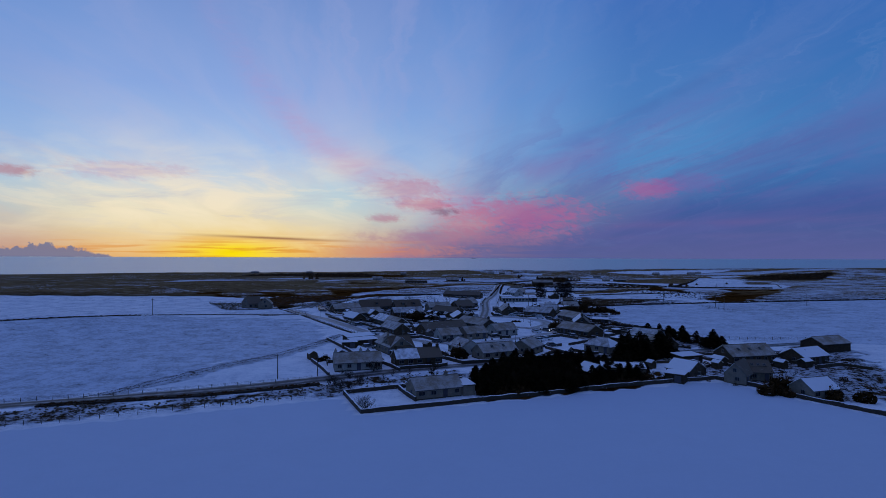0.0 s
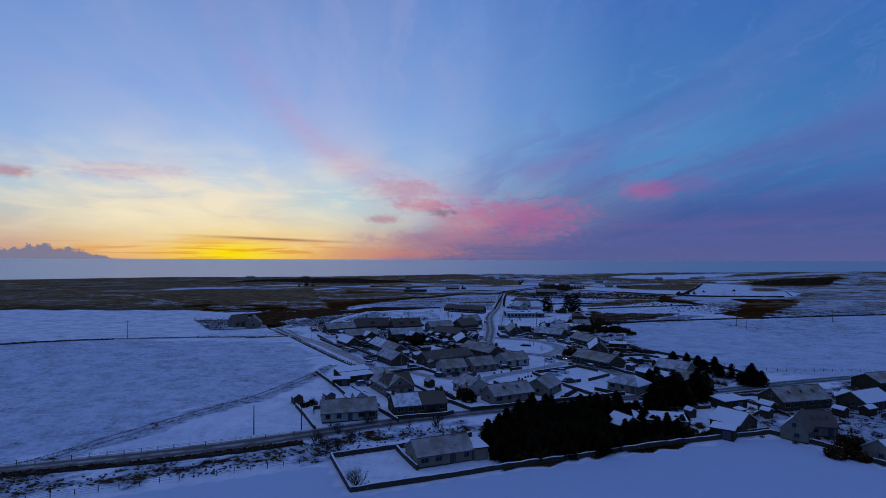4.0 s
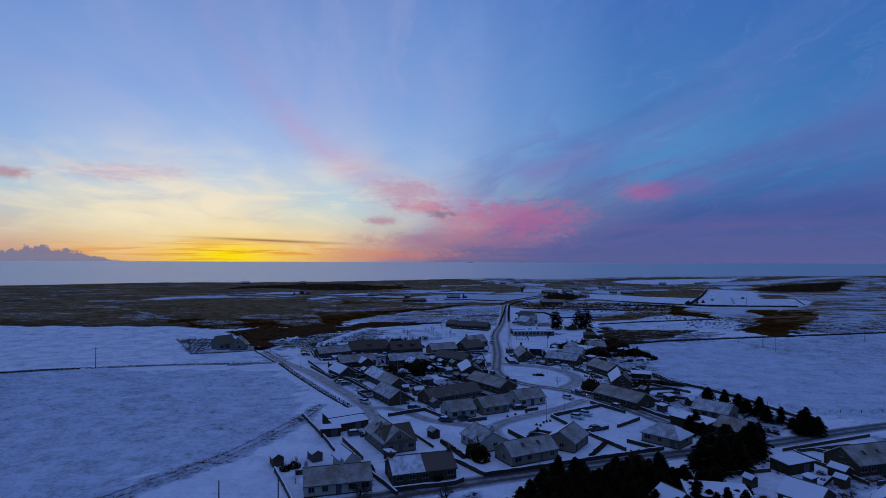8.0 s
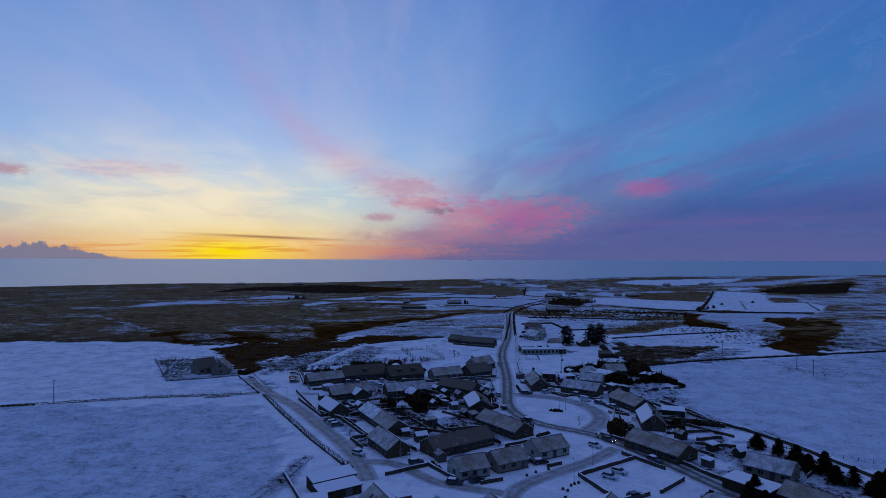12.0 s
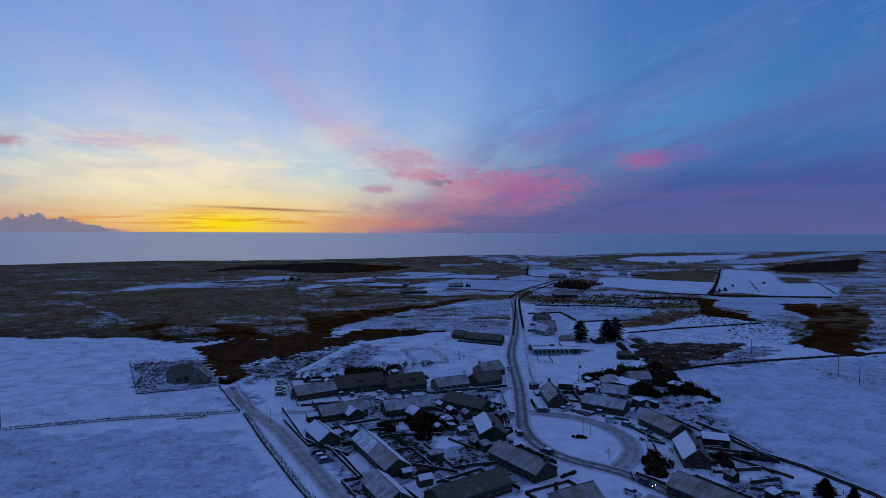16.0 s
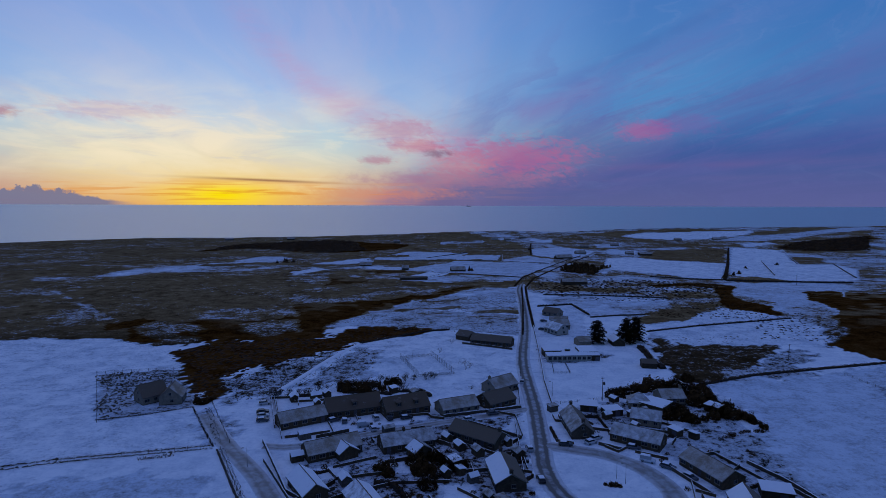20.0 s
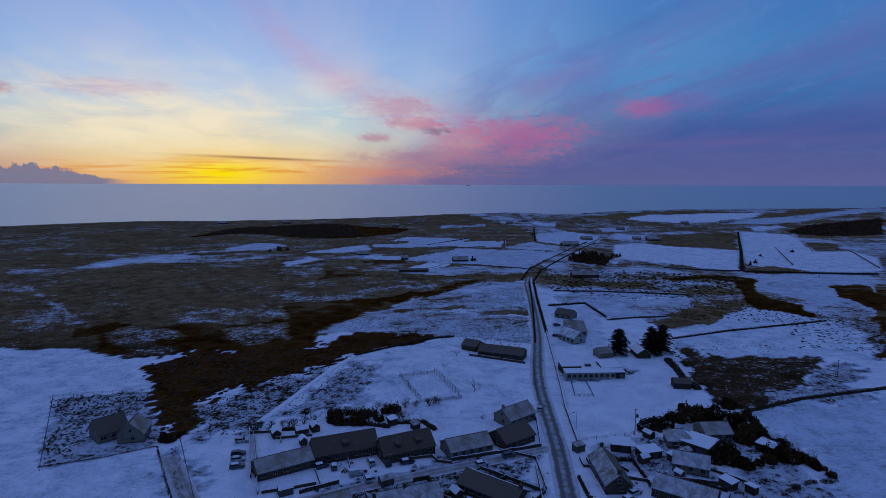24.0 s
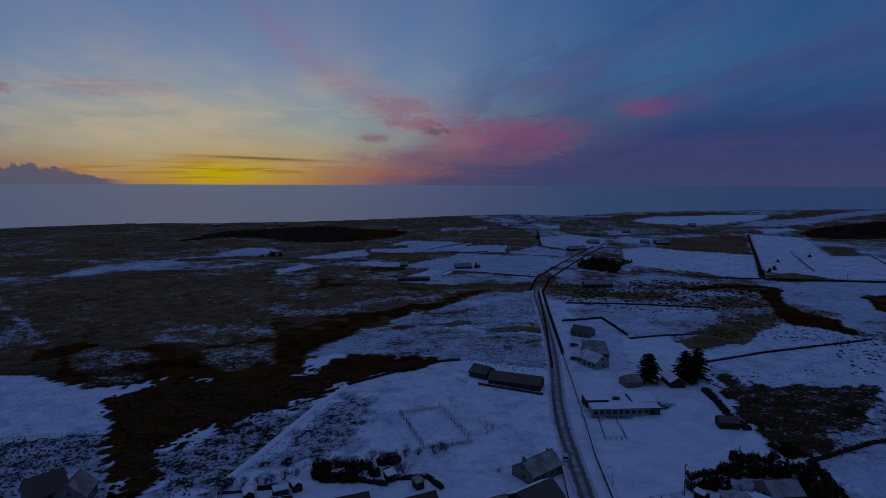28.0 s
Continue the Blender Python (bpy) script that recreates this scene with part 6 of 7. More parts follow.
def strip(name, label, pts, width, gap, seed, lo, hi, mat, keep=0.8, off=0.0):
    """A ragged line of tufts along a boundary, shifted sideways by off, joined in one mesh."""
    rnd = random.Random(seed)
    sh = Shape()
    for a, b in zip(pts, pts[1:]):
        a, b = Vector(a), Vector(b)
        d = (b - a).normalized()
        side = Vector((-d.y, d.x))
        n = int((b - a).length / gap)
        for i in range(n):
            if rnd.random() > keep:
                continue
            q = a.lerp(b, (i + rnd.random()) / n) + side * (off + rnd.uniform(-width, width) / 2)
            g = on(q.x, q.y, -0.05)
            r, h, t0 = rnd.uniform(0.5, 1.1) * gap, rnd.uniform(lo, hi), rnd.random() * 6
            for c in range(5):
                t = t0 + c * 1.257
                u = Vector((math.cos(t), math.sin(t), 0)) * r
                sh.poly([g, g + u * 0.7 + Vector((u.y, -u.x, 0)) * 0.35, g + u * rnd.uniform(0.7, 1.2) + Vector((0, 0, h)), g + u * 0.5 + Vector((-u.y, u.x, 0)) * 0.35 + Vector((0, 0, h * 0.6))])
    solid(name, sh.mesh(name, mat), label, "grass", kind="stuff")


for d_ in (-1.3, 1.1):
    strip("ditch_grass", "line of dead grass along a ditch in the snow", DITCH, 0.9, 0.13, 310 + int(d_ * 3), 0.06, 0.24, "twig", 0.8, d_)
FIELD_LINE = [(-330, 232), (-230, 262), (-139, 297), (-116, 307), (-104, 311), (-77, 319)]
strip("field_bank", "dark grass along the near side of a field bank", FIELD_LINE, 0.7, 0.34, 301, 0.15, 0.45, "twig", 0.9, -1.0)
strip("field_bank", "dark grass along the far side of a field bank", FIELD_LINE, 0.7, 0.34, 302, 0.15, 0.45, "twig", 0.85, 1.2)
strip("field_whins", "dark whins on a field bank", [(-330, 232), (-230, 262), (-148, 293)], 2.2, 0.6, 303, 0.3, 0.8, "gorse", 0.9)
strip("field_whins", "small clump of dark whins beside the field bank", [(-95, 309.5), (-86, 313)], 2.0, 0.22, 304, 0.3, 0.8, "gorse", 0.9)
strip("plot_bank", "low dark bank round the rough plot", [(-124, 339), (-110, 345), (-97, 353), (-77, 319)], 0.6, 0.26, 305, 0.15, 0.5, "twig", 0.95)
strip("lane_bank", "rough grass bank beside the lane", [(-91, 352), (-76, 321)], 2.2, 0.16, 306, 0.15, 0.45, "twig", 0.8)
strip("lane_verge", "rough grass along the lane's field side", [(-75, 317), (-62, 293), (-45, 264), (-29, 239)], 1.8, 0.13, 307, 0.15, 0.45, "twig", 0.9, 1.2)
scrub("moor_tufts", "dark heather tufts through the thin snow", [(78, 700), (248, 675), (209, 581), (117, 563), (72, 594)], 3.0, 80, 0.25, 0.7, "gorse", 0.5, 0.45)
scrub("field_tufts", "dark heather tufts at the edge of the snowy fields", [(159, 563), (202, 565), (240, 500), (200, 440), (165, 455), (185, 500), (127, 513)], 2.4, 81, 0.2, 0.6, "gorse", 0.45, 0.4)
scrub("east_tufts", "tufts of dead grass in the snowy east field", [(110, 375), (165, 388), (230, 400), (230, 340), (184, 323), (130, 345)], 2.2, 82, 0.08, 0.25, "straw", 0.3, 0.35)


# ---------------------------------------------------------------- far houses and ruins
for x_, y_, r_, l_, w_, kind_ in ((13, 751, 8, 15, 8, "brown"), (-88, 800, 5, 13, 7, "brown"), (-42, 763, 0, 7, 6, "stone"), (111, 655, 3, 22, 7, "brown"), (159, 915, 10, 20, 9, "harl"), (150, 905, 20, 10, 7, "brown"),
                                  (317, 1057, 6, 20, 8, "brown"), (206, 1019, 15, 16, 8, "harl"), (296, 1068, 0, 12, 8, "harl"), (251, 1174, 0, 14, 8, "harl"), (322, 1231, 0, 14, 8, "harl")):
    house(x_, y_, r_, l_, w_, 2.8, 2.5, wall=kind_, front="frost", chim=(), win=0, label="far croft house with frosted roof on the moor")
for x_, y_, l_, kind_ in ((486, 1343, 14, "harl"), (571, 1355, 16, "harl"), (596, 1376, 12, "white"), (109, 1328, 12, "white"), (133, 1316, 12, "harl"), (171, 1369, 13, "harl"), (-83, 1248, 12, "harl"), (-410, 1289, 16, "stone"), (-295, 1305, 14, "stone")):
    house(x_, y_, 5, l_, 8, 2.8, 2.4, wall=kind_, front="frost", chim=(), win=0, label="far croft house with frosted roof near the coast")
house(-606, 1368, 2, 17, 9, 3.8, 2.2, wall="stone", front="slate", back="slate", chim=(-1, 1), win=0, label="lone dark building on the coast against the sea")
shed(-30, 680, 4, 25, 6, 2.8, "brown", "slate", label="long low dark farm shed at the edge of the moor")


# ---------------------------------------------------------------- garden sheds
rnd_ = random.Random(17)

def garden_shed(x_, y_):
    big_ = rnd_.random()
    shed(x_, y_, rnd_.choice((27, -62, 118)) + rnd_.uniform(-5, 5), 2.2 + 1.8 * big_, 1.8 + 0.9 * big_, 1.9 + 0.25 * big_, rnd_.choice(("timber", "timber", "brown", "wood")), rnd_.choice(("snowroof", "snowroof", "halfsnow")), 0.3, "small garden shed with snow on its roof", cat="garden shed", gable=rnd_.choice((0.0, 0.6, 0.8)))


garden_shed(-6.2, 324.6)
garden_shed(-2.5, 318.5)
garden_shed(2.8, 314.7)
garden_shed(-4.3, 307.8)
garden_shed(-7.0, 301.4)
garden_shed(-2.9, 302.7)
garden_shed(3.9, 288.6)
garden_shed(6.7, 285.8)
garden_shed(-33.9, 297.2)
garden_shed(-62.4, 359.8)
garden_shed(-54.6, 361.6)
garden_shed(-50.9, 364.1)
garden_shed(-52.6, 354.5)
garden_shed(-26.1, 368.6)
garden_shed(-18.2, 364.9)
garden_shed(0.3, 298.4)
garden_shed(-4.8, 246)
garden_shed(-10.7, 262.7)
garden_shed(-15.7, 267.2)
garden_shed(12.5, 321.3)
garden_shed(14.5, 313.4)
garden_shed(-8.0, 278.6)
garden_shed(-25.0, 331)
garden_shed(-51.0, 326.2)
garden_shed(-49.7, 310.5)
garden_shed(56.2, 334)
garden_shed(62.6, 346.3)
garden_shed(49.3, 342.9)
garden_shed(55.1, 350.8)
garden_shed(31.9, 350)
garden_shed(58.4, 343.5)
garden_shed(67.3, 328.9)
garden_shed(72.2, 326.2)
garden_shed(56.6, 358.9)
garden_shed(74.8, 254.5)
garden_shed(80.0, 249.3)
garden_shed(67.6, 241.9)
garden_shed(69.9, 265.2)
garden_shed(-41.8, 194.4)
garden_shed(-33.4, 197.5)
garden_shed(-28, 232.3)
garden_shed(-15.4, 197.8)
garden_shed(-4.9, 214.9)
garden_shed(84, 182)
garden_shed(87.0, 187.0)
garden_shed(108, 198)
garden_shed(112, 184)
garden_shed(104, 183)
garden_shed(77, 182)
garden_shed(64, 182)


# ---------------------------------------------------------------- cars
def car_meshes(paint, van=False):
    hw, hl = 0.86, 2.15
    top = 1.95 if van else 1.45
    side = [(-hl, 0.32), (-hl, 0.82), (-hl + 0.10, 0.95), (hl - 1.15, 0.96), (hl - 0.15, 0.80), (hl, 0.62), (hl, 0.32)]
    sh = Shape()
    n = len(side)
    sh.v += [(x, -hw, z) for x, z in side] + [(x, hw, z) for x, z in side]
    sh.f += [tuple(range(n)), tuple(range(2 * n - 1, n - 1, -1))] + [(i, i + n, (i + 1) % n + n, (i + 1) % n) for i in range(n)]
    body = sh.mesh("body", paint)
    x0, x1, x2, x3 = (-hl + 0.04, hl - 1.15, -hl + 0.12, hl - 1.55) if van else (-hl + 0.12, hl - 1.15, -hl + 0.62, hl - 1.85)
    cb = Shape()
    cb.v += [(x0, -hw + 0.04, 0.95), (x1, -hw + 0.04, 0.95), (x1, hw - 0.04, 0.95), (x0, hw - 0.04, 0.95), (x2, -hw + 0.16, top - 0.05), (x3, -hw + 0.16, top - 0.05), (x3, hw - 0.16, top - 0.05), (x2, hw - 0.16, top - 0.05)]
    cb.f += [(0, 1, 5, 4), (1, 2, 6, 5), (2, 3, 7, 6), (3, 0, 4, 7), (4, 5, 6, 7)]
    glass = cb.mesh("cabin", paint if van else "glass")
    roof = Shape().slab([(x2 - 0.03, -hw + 0.13, top + 0.03), (x3 + 0.03, -hw + 0.13, top + 0.03), (x3 + 0.03, hw - 0.13, top + 0.03), (x2 - 0.03, hw - 0.13, top + 0.03)], 0.08)
    return body, glass, roof


CARS = {}
for key_, paint_, van_ in (("dark", "paint", False), ("pale", "paintlight", False), ("van", "paintlight", True)):
    b_, g_, r_ = car_meshes(paint_, van_)
    CARS[key_] = (b_, g_, r_.mesh("roof", paint_), r_.mesh("roof_snow", "snow"))
WHEEL = Shape().tube((0, -0.1, 0), (0, 0.1, 0), 0.31, 0.31, 12).mesh("tyre", "tyre")
RIM = Shape().tube((0, -0.11, 0), (0, 0.11, 0), 0.17, 0.17, 8).mesh("rim", "steel")
LAMP = Shape().box(-0.03, -0.16, -0.07, 0.03, 0.16, 0.07).mesh("headlight", "trim")
glow_mat = bpy.data.materials.new("lit_headlight")
glow_mat.use_nodes = True
gk = Nodes(glow_mat.node_tree)
ge = gk.n("ShaderNodeEmission")
ge.inputs[0].default_value, ge.inputs[1].default_value = (1.0, 0.95, 0.85, 1), 6.0
gk.put(gk.n("ShaderNodeOutputMaterial").inputs[0], ge.outputs[0])
LIT = Shape().tube((0, 0, 0), (0.05, 0, 0), 0.11, 0.11, 10).mesh("headlight", glow_mat)


def parked_car(x, y, rot, style="dark", snow=True, lit=False):
    b, g, r, sn = CARS[style]
    ob = thing("van" if style == "van" else "car", {"dark": "dark parked car", "pale": "pale parked car", "van": "white parked van"}[style] + (" with its headlights lit" if lit else " with snow on its roof" if snow else " standing on the snow"),
               "van" if style == "van" else "car", Matrix.Translation(on(x, y, 0.10)) @ pose(0, 0, 0, 0, 0, rot), "parked cars")
    part("body", b, ob)
    part("cabin", g, ob)
    part("roof", sn if snow else r, ob, "roof under snow" if snow else "")
    for sx in (-1.3, 1.35):
        for sy in (-0.8, 0.8):
            w = part("wheel", WHEEL, ob, at=pose(sx, sy, 0.31))
            part("rim", RIM, w)
    for sy in (-0.6, 0.6):
        part("headlight", LIT if lit else LAMP, ob, "lit white headlight" if lit else "", at=pose(2.13, sy, 0.66))



def parked(x_, y_, r_, st_):
    parked_car(x_, y_, r_, st_, (x_ * 7) % 3 > 0.8)


parked(-41.9, 282.0, 25, 'dark')
parked(-40.4, 279.4, 25, 'pale')
parked(-38.7, 276.6, 25, 'dark')
parked(-27.9, 250.1, -35, 'pale')
parked(-11.4, 243.4, 10, 'dark')
parked(-15.8, 250.3, 20, 'van')
parked(-1.3, 229.5, -15, 'dark')
parked(4.3, 231, 30, 'dark')
parked(38.5, 322.5, 28, 'pale')
parked(30.2, 321.0, -10, 'dark')
parked(38.6, 233.3, -40, 'pale')
parked(42.0, 236.7, -40, 'pale')
parked(41.2, 221.5, 20, 'dark')
parked(18.9, 244.5, 15, 'dark')
parked(22.5, 243.6, 15, 'dark')
parked(41.1, 257.1, -50, 'pale')
parked(54.4, 245.2, -60, 'dark')
parked(51.6, 309.9, -30, 'van')
parked(55.9, 305.9, -40, 'dark')
parked(40.9, 325.6, 30, 'pale')
parked(24.6, 283.5, 130, 'dark')
parked(18.6, 298.7, 95, 'dark')
parked(18.6, 318.0, 95, 'pale')
parked(50.4, 318.5, -30, 'dark')
parked(59.5, 299.6, -60, 'dark')
parked(10.3, 346.2, 20, 'dark')
parked(25.4, 380.3, 80, 'pale')
parked(1.7, 341.0, 20, 'pale')
parked(55.3, 495.9, 20, 'dark')
parked(50.6, 474.0, -20, 'dark')
parked(-30.3, 342.4, 110, 'pale')
parked(-25.6, 341.8, 110, 'dark')
parked(-19.8, 342.4, 20, 'dark')
parked(-44.2, 340.0, 30, 'dark')
parked(-40.5, 339.8, 100, 'dark')
parked(-33.6, 335.6, 20, 'van')
parked(-30.2, 333, 110, 'pale')
parked(-69.0, 343.7, 15, 'pale')
parked(-68.0, 339.7, 15, 'dark')
parked(-70.2, 347.3, 15, 'dark')
parked(-26.4, 216.6, 20, 'dark')
parked(-72, 356, 15, 'pale')
parked(60, 212, -50, 'dark')
parked(96, 180, 20, 'dark')
parked_car(46.6, 262.5, -58, "dark", False, True)


# ---------------------------------------------------------------- poles, lamps, play areas
def pole(x, y, h=8.0, arm=True, turn=0.0, label="dark wooden telegraph pole standing in snow"):
    ob = thing("telegraph_pole", label, "pole", Matrix.Translation(on(x, y)) @ pose(0, 0, 0, 0, 0, turn), "poles")
    part("shaft", Shape().tube((0, 0, -0.5), (0, 0, h), 0.15, 0.10, 8).mesh("shaft", "wood"), ob)
    if arm:
        a = part("crossarm", Shape().box(-0.8, -0.06, h - 0.55, 0.8, 0.06, h - 0.42).mesh("crossarm", "wood"), ob)
        for s in (-0.65, 0.65):
            part("insulator", Shape().tube((s, 0, h - 0.42), (s, 0, h - 0.22), 0.06, 0.04, 6).mesh("insulator", "trim"), a)


def street_lamp(x, y, turn=0.0):
    ob = thing("street_lamp", "slim grey street lamp, unlit", "street lamp", Matrix.Translation(on(x, y)) @ pose(0, 0, 0, 0, 0, turn), "street lamps")
    part("column", Shape().tube((0, 0, -0.3), (0, 0, 1.2), 0.10, 0.10, 8).tube((0, 0, 1.2), (0, 0, 5.6), 0.07, 0.05, 8).mesh("column", "steel"), ob)
    part("bracket", Shape().tube((0, 0, 5.55), (1.0, 0, 5.8), 0.04, 0.03, 6).mesh("bracket", "steel"), ob)
    part("lantern", Shape().box(0.8, -0.13, 5.72, 1.4, 0.13, 5.88).mesh("lantern", "trim"), ob)


for x_, y_, h_, a_ in ((169.1, 355.5, 8, True), (329, 690, 9, True), (154.4, 412.7, 8, True), (-144.7, 297.5, 8, True), (-45.8, 168.6, 7, False), (-35.2, 171.6, 6, False), (171.8, 372.5, 8, True), (-230, 280, 8, True), (240, 390, 8, True)):
    pole(x_, y_, h_, a_, 20)
pole(52.7, 360.6, 9, True, 30, "dark wooden pole carrying a small transformer box")
solid("transformer_box", Shape().box(-0.35, -0.3, 0, 0.35, 0.3, 0.9).box(-0.25, -0.2, 0.9, 0.25, 0.2, 1.05).mesh("transformer_box", "gutter"), "grey transformer box fixed to a wooden pole", "transformer", Matrix.Translation(on(53.25, 360.6, 6.0)))
for x_, y_, r_ in ((28.7, 230.5, 90), (36.5, 242.3, -120), (-21, 303, 0), (41, 297, 180), (52.5, 262, 120), (16.8, 326, 0), (34.8, 365, 180), (-62.5, 306, 200), (-16, 248, 40), (20, 192, 200), (-20.5, 183.5, 160), (37.5, 410, 180), (39.5, 300, 0)):
    street_lamp(x_, y_, r_)


def play_fence(name, pts, h, label, closed=True, gap=2.6, rails=6):
    base = thing(name, label, "fence", Matrix.Translation(on(*pts[0])))
    o = on(*pts[0])
    ring = pts + pts[:1] if closed else pts
    bar = Shape().box(-0.06, -0.06, -0.3, 0.06, 0.06, h).mesh("post", "gutter")
    for a, b in zip(ring, ring[1:]):
        a, b = Vector(a), Vector(b)
        long = (b - a).length
        hh = h if long > 20 or not closed else h * 0.45
        n = max(1, int(long / gap))
        for i in range(n):
            q = a.lerp(b, i / n)
            part("post", bar, base, at=Matrix.Translation(on(q.x, q.y) - o) @ Matrix.Scale(hh / h, 4, (0, 0, 1)))
        for k in range(rails):
            z = hh * (k + 1) / rails
            part("rail", Shape().tube(on(a.x, a.y, z) - o, on(b.x, b.y, z) - o, 0.035, 0.035, 4).mesh("rail", "gutter"), base)


COURT = [(-26, 409), (-12, 414), (-2, 389), (-17, 385)]
play_fence("court_fence", COURT, 2.6, "dark rail fence round a snowy ball court")
play_fence("play_fence", [(43, 408), (41, 393), (48, 393), (49, 408)], 1.1, "low dark fence of a small play area", False, 1.5, 3)
for (xa_, ya_), r_ in (((-19, 411), 19), ((-9.5, 387), 199)):
    g_ = thing("goal", "small steel goal on the snowy court", "goal", Matrix.Translation(on(xa_, ya_)) @ pose(0, 0, 0, 0, 0, r_), "goals")
    for s_ in (-1.5, 1.5):
        part("goal_post", Shape().tube((s_, 0, 0), (s_, 0, 2), 0.06, 0.06, 6).mesh("goal_post", "steel"), g_)
    part("crossbar", Shape().tube((-1.5, 0, 2), (1.5, 0, 2), 0.06, 0.06, 6).mesh("crossbar", "steel"), g_)
sw_ = thing("swing", "steel play swing standing in the snow", "swing", Matrix.Translation(on(2, 403)) @ pose(0, 0, 0, 0, 0, 30))
for s_ in (-1.5, 1.5):
    for q_ in (-0.8, 0.8):
        part("leg", Shape().tube((s_, q_, 0), (s_, 0, 2.4), 0.05, 0.05, 6).mesh("leg", "steel"), sw_)
part("top_bar", Shape().tube((-1.5, 0, 2.4), (1.5, 0, 2.4), 0.05, 0.05, 6).mesh("top_bar", "steel"), sw_)
for s_ in (-0.6, 0.6):
    part("swing_seat", Shape().box(s_ - 0.25, -0.1, 0.5, s_ + 0.25, 0.1, 0.55).tube((s_ - 0.22, 0, 0.55), (s_ - 0.22, 0, 2.4), 0.012, 0.012, 4).tube((s_ + 0.22, 0, 0.55), (s_ + 0.22, 0, 2.4), 0.012, 0.012, 4).mesh("swing_seat", "gutter"), sw_)

# the bed of low shrubs and the stones on the green
plant(BUSH[2:], [(35.5, 296.5), (36.6, 295.8), (37.8, 295.6), (39.0, 295.4), (37.2, 296.8), (38.4, 296.6)], "evergreen_bush", "low dark shrub in a bed on the snowy green", "bush", "green shrub bed", 0.6, 0.8, 21)
for i_, (x_, y_) in enumerate(((17.5, 235), (20.2, 237.2), (27.5, 228.5), (28.6, 229.6), (29.8, 230.3), (24, 239.5), (26, 225.5), (25, 226.4))):
    solid("boulder", Shape().tube((0, 0, -0.2), (0.05, 0, 0.35), 0.42, 0.36, 7).tube((0.05, 0, 0.35), (0.08, 0.05, 0.6), 0.36, 0.16, 7).mesh("boulder", "dyke"), "dark boulder set along the snowy verge", "stone", Matrix.Translation(on(x_, y_)) @ pose(0, 0, 0, 0, 0, i_ * 50), "verge stones")

ribbon("path_bank", [(-71, 370), (-64, 392), (-56, 418), (-48, 440)], 2.2, "snow", "snow-covered path climbing to the playing field", 0.25)

# a ship far out
sp_ = thing("ship", "small dark cargo ship on the horizon", "ship", pose(243, 4700, -25) @ Matrix.Scale(0.55, 4))
part("hull", Shape().poly([(-22, -4, 0), (22, -4, 0), (26, 0, 5), (22, 4, 0), (-22, 4, 0)]).slab([(-24, -4, 5), (24, -4, 5), (29, 0, 5.5), (24, 4, 5), (-24, 4, 5)], 5).mesh("hull", "gutter"), sp_)
part("bridge", Shape().box(-20, -3, 5, -13, 3, 14).mesh("bridge", "gutter"), sp_)
part("mast", Shape().tube((8, 0, 5), (8, 0, 15), 0.8, 0.5, 6).mesh("mast", "gutter"), sp_)


# ---------------------------------------------------------------- plot walls, hedges and garden growth
def taken(x, y, gap=0.7):
    """True where a building or a road lies."""
    for fx, fy, rot, ln, wd, _ in FOOT:
        if abs(x - fx) + abs(y - fy) > 40:
            continue
        a = radians(rot)
        u, v = (x - fx) * math.cos(a) + (y - fy) * math.sin(a), -(x - fx) * math.sin(a) + (y - fy) * math.cos(a)
        if abs(u) < ln / 2 + gap and abs(v) < wd / 2 + gap:
            return True
    return any((q.x - x) ** 2 + (q.y - y) ** 2 < (r + gap) ** 2 for q, r in ROAD_SPOTS)


ROAD_SPOTS = [(q, w / 2) for pts, w in ((MAIN, 6.4), (STREET, 6.6), (LANE, 5.8), ([(47, 256), (38, 247), (31, 241), (18, 231), (12, 222), (15, 208), (22, 203)], 5.0),
                                        ([(-30, 245), (-17, 243), (-6, 231), (7, 225), (13, 223)], 4.6), ([(25, 352), (8, 345), (-8, 339), (-30, 330), (-52, 320), (-62, 320)], 4.4),
                                        ([(24, 321), (32, 318), (41, 314), (48.5, 305.5), (51.8, 294), (49.5, 283), (43, 273)], 6.6)) for q in smooth_line(pts, 2.5)]

PLOT_L = "dark garden wall between house plots with a line of snow"
for p_ in ([(-59.1, 309.8), (-46.0, 287.3), (-36, 293.8)], [(-41.5, 289.4), (-28.0, 265.9)], [(-27.5, 255.3), (-32.3, 263.6), (-27.7, 265.9)], [(-72.2, 364.5), (-62.5, 334)],
           [(-11.5, 289.9), (-2.7, 272.5), (10, 276)], [(17.2, 340), (14.6, 303)], [(3.8, 441), (28, 430.4)], [(-10.3, 318.4), (-3.5, 303.2), (4.9, 304.4)], [(44.8, 269.7), (44.2, 264.8)],
           [(83.6, 293.2), (86.3, 285.1), (89.0, 275.9)], [(73.8, 270.8), (81.2, 271.6)], [(73.8, 263.0), (82.8, 265.3)], [(54, 333), (66, 330)], [(60, 352), (74, 346)]):
    barrier("garden_wall", p_, 1.0, 0.28, "stone", PLOT_L, "wall", 0.05, rag=0.08, group="garden walls")
for p_, h_, w_ in (([(-26.1, 297.2), (-21.2, 296.2), (-14.8, 285.9)], 1.5, 1.3), ([(70.9, 281.3), (76.0, 279.4), (81.8, 279.4), (89, 277)], 1.6, 1.6),
                   ([(57.7, 369), (62.8, 371), (69.6, 372.5), (76.3, 378)], 1.6, 1.8)):
    barrier("hedge", p_, h_, w_, "hedge", HEDGE_L, "hedge", 0.0, 5, 0.7, 0.35, "hedges")

# the plots round each house: runs of wall, boarding or hedge wherever nothing else stands
SET = []
rnd_ = random.Random(91)


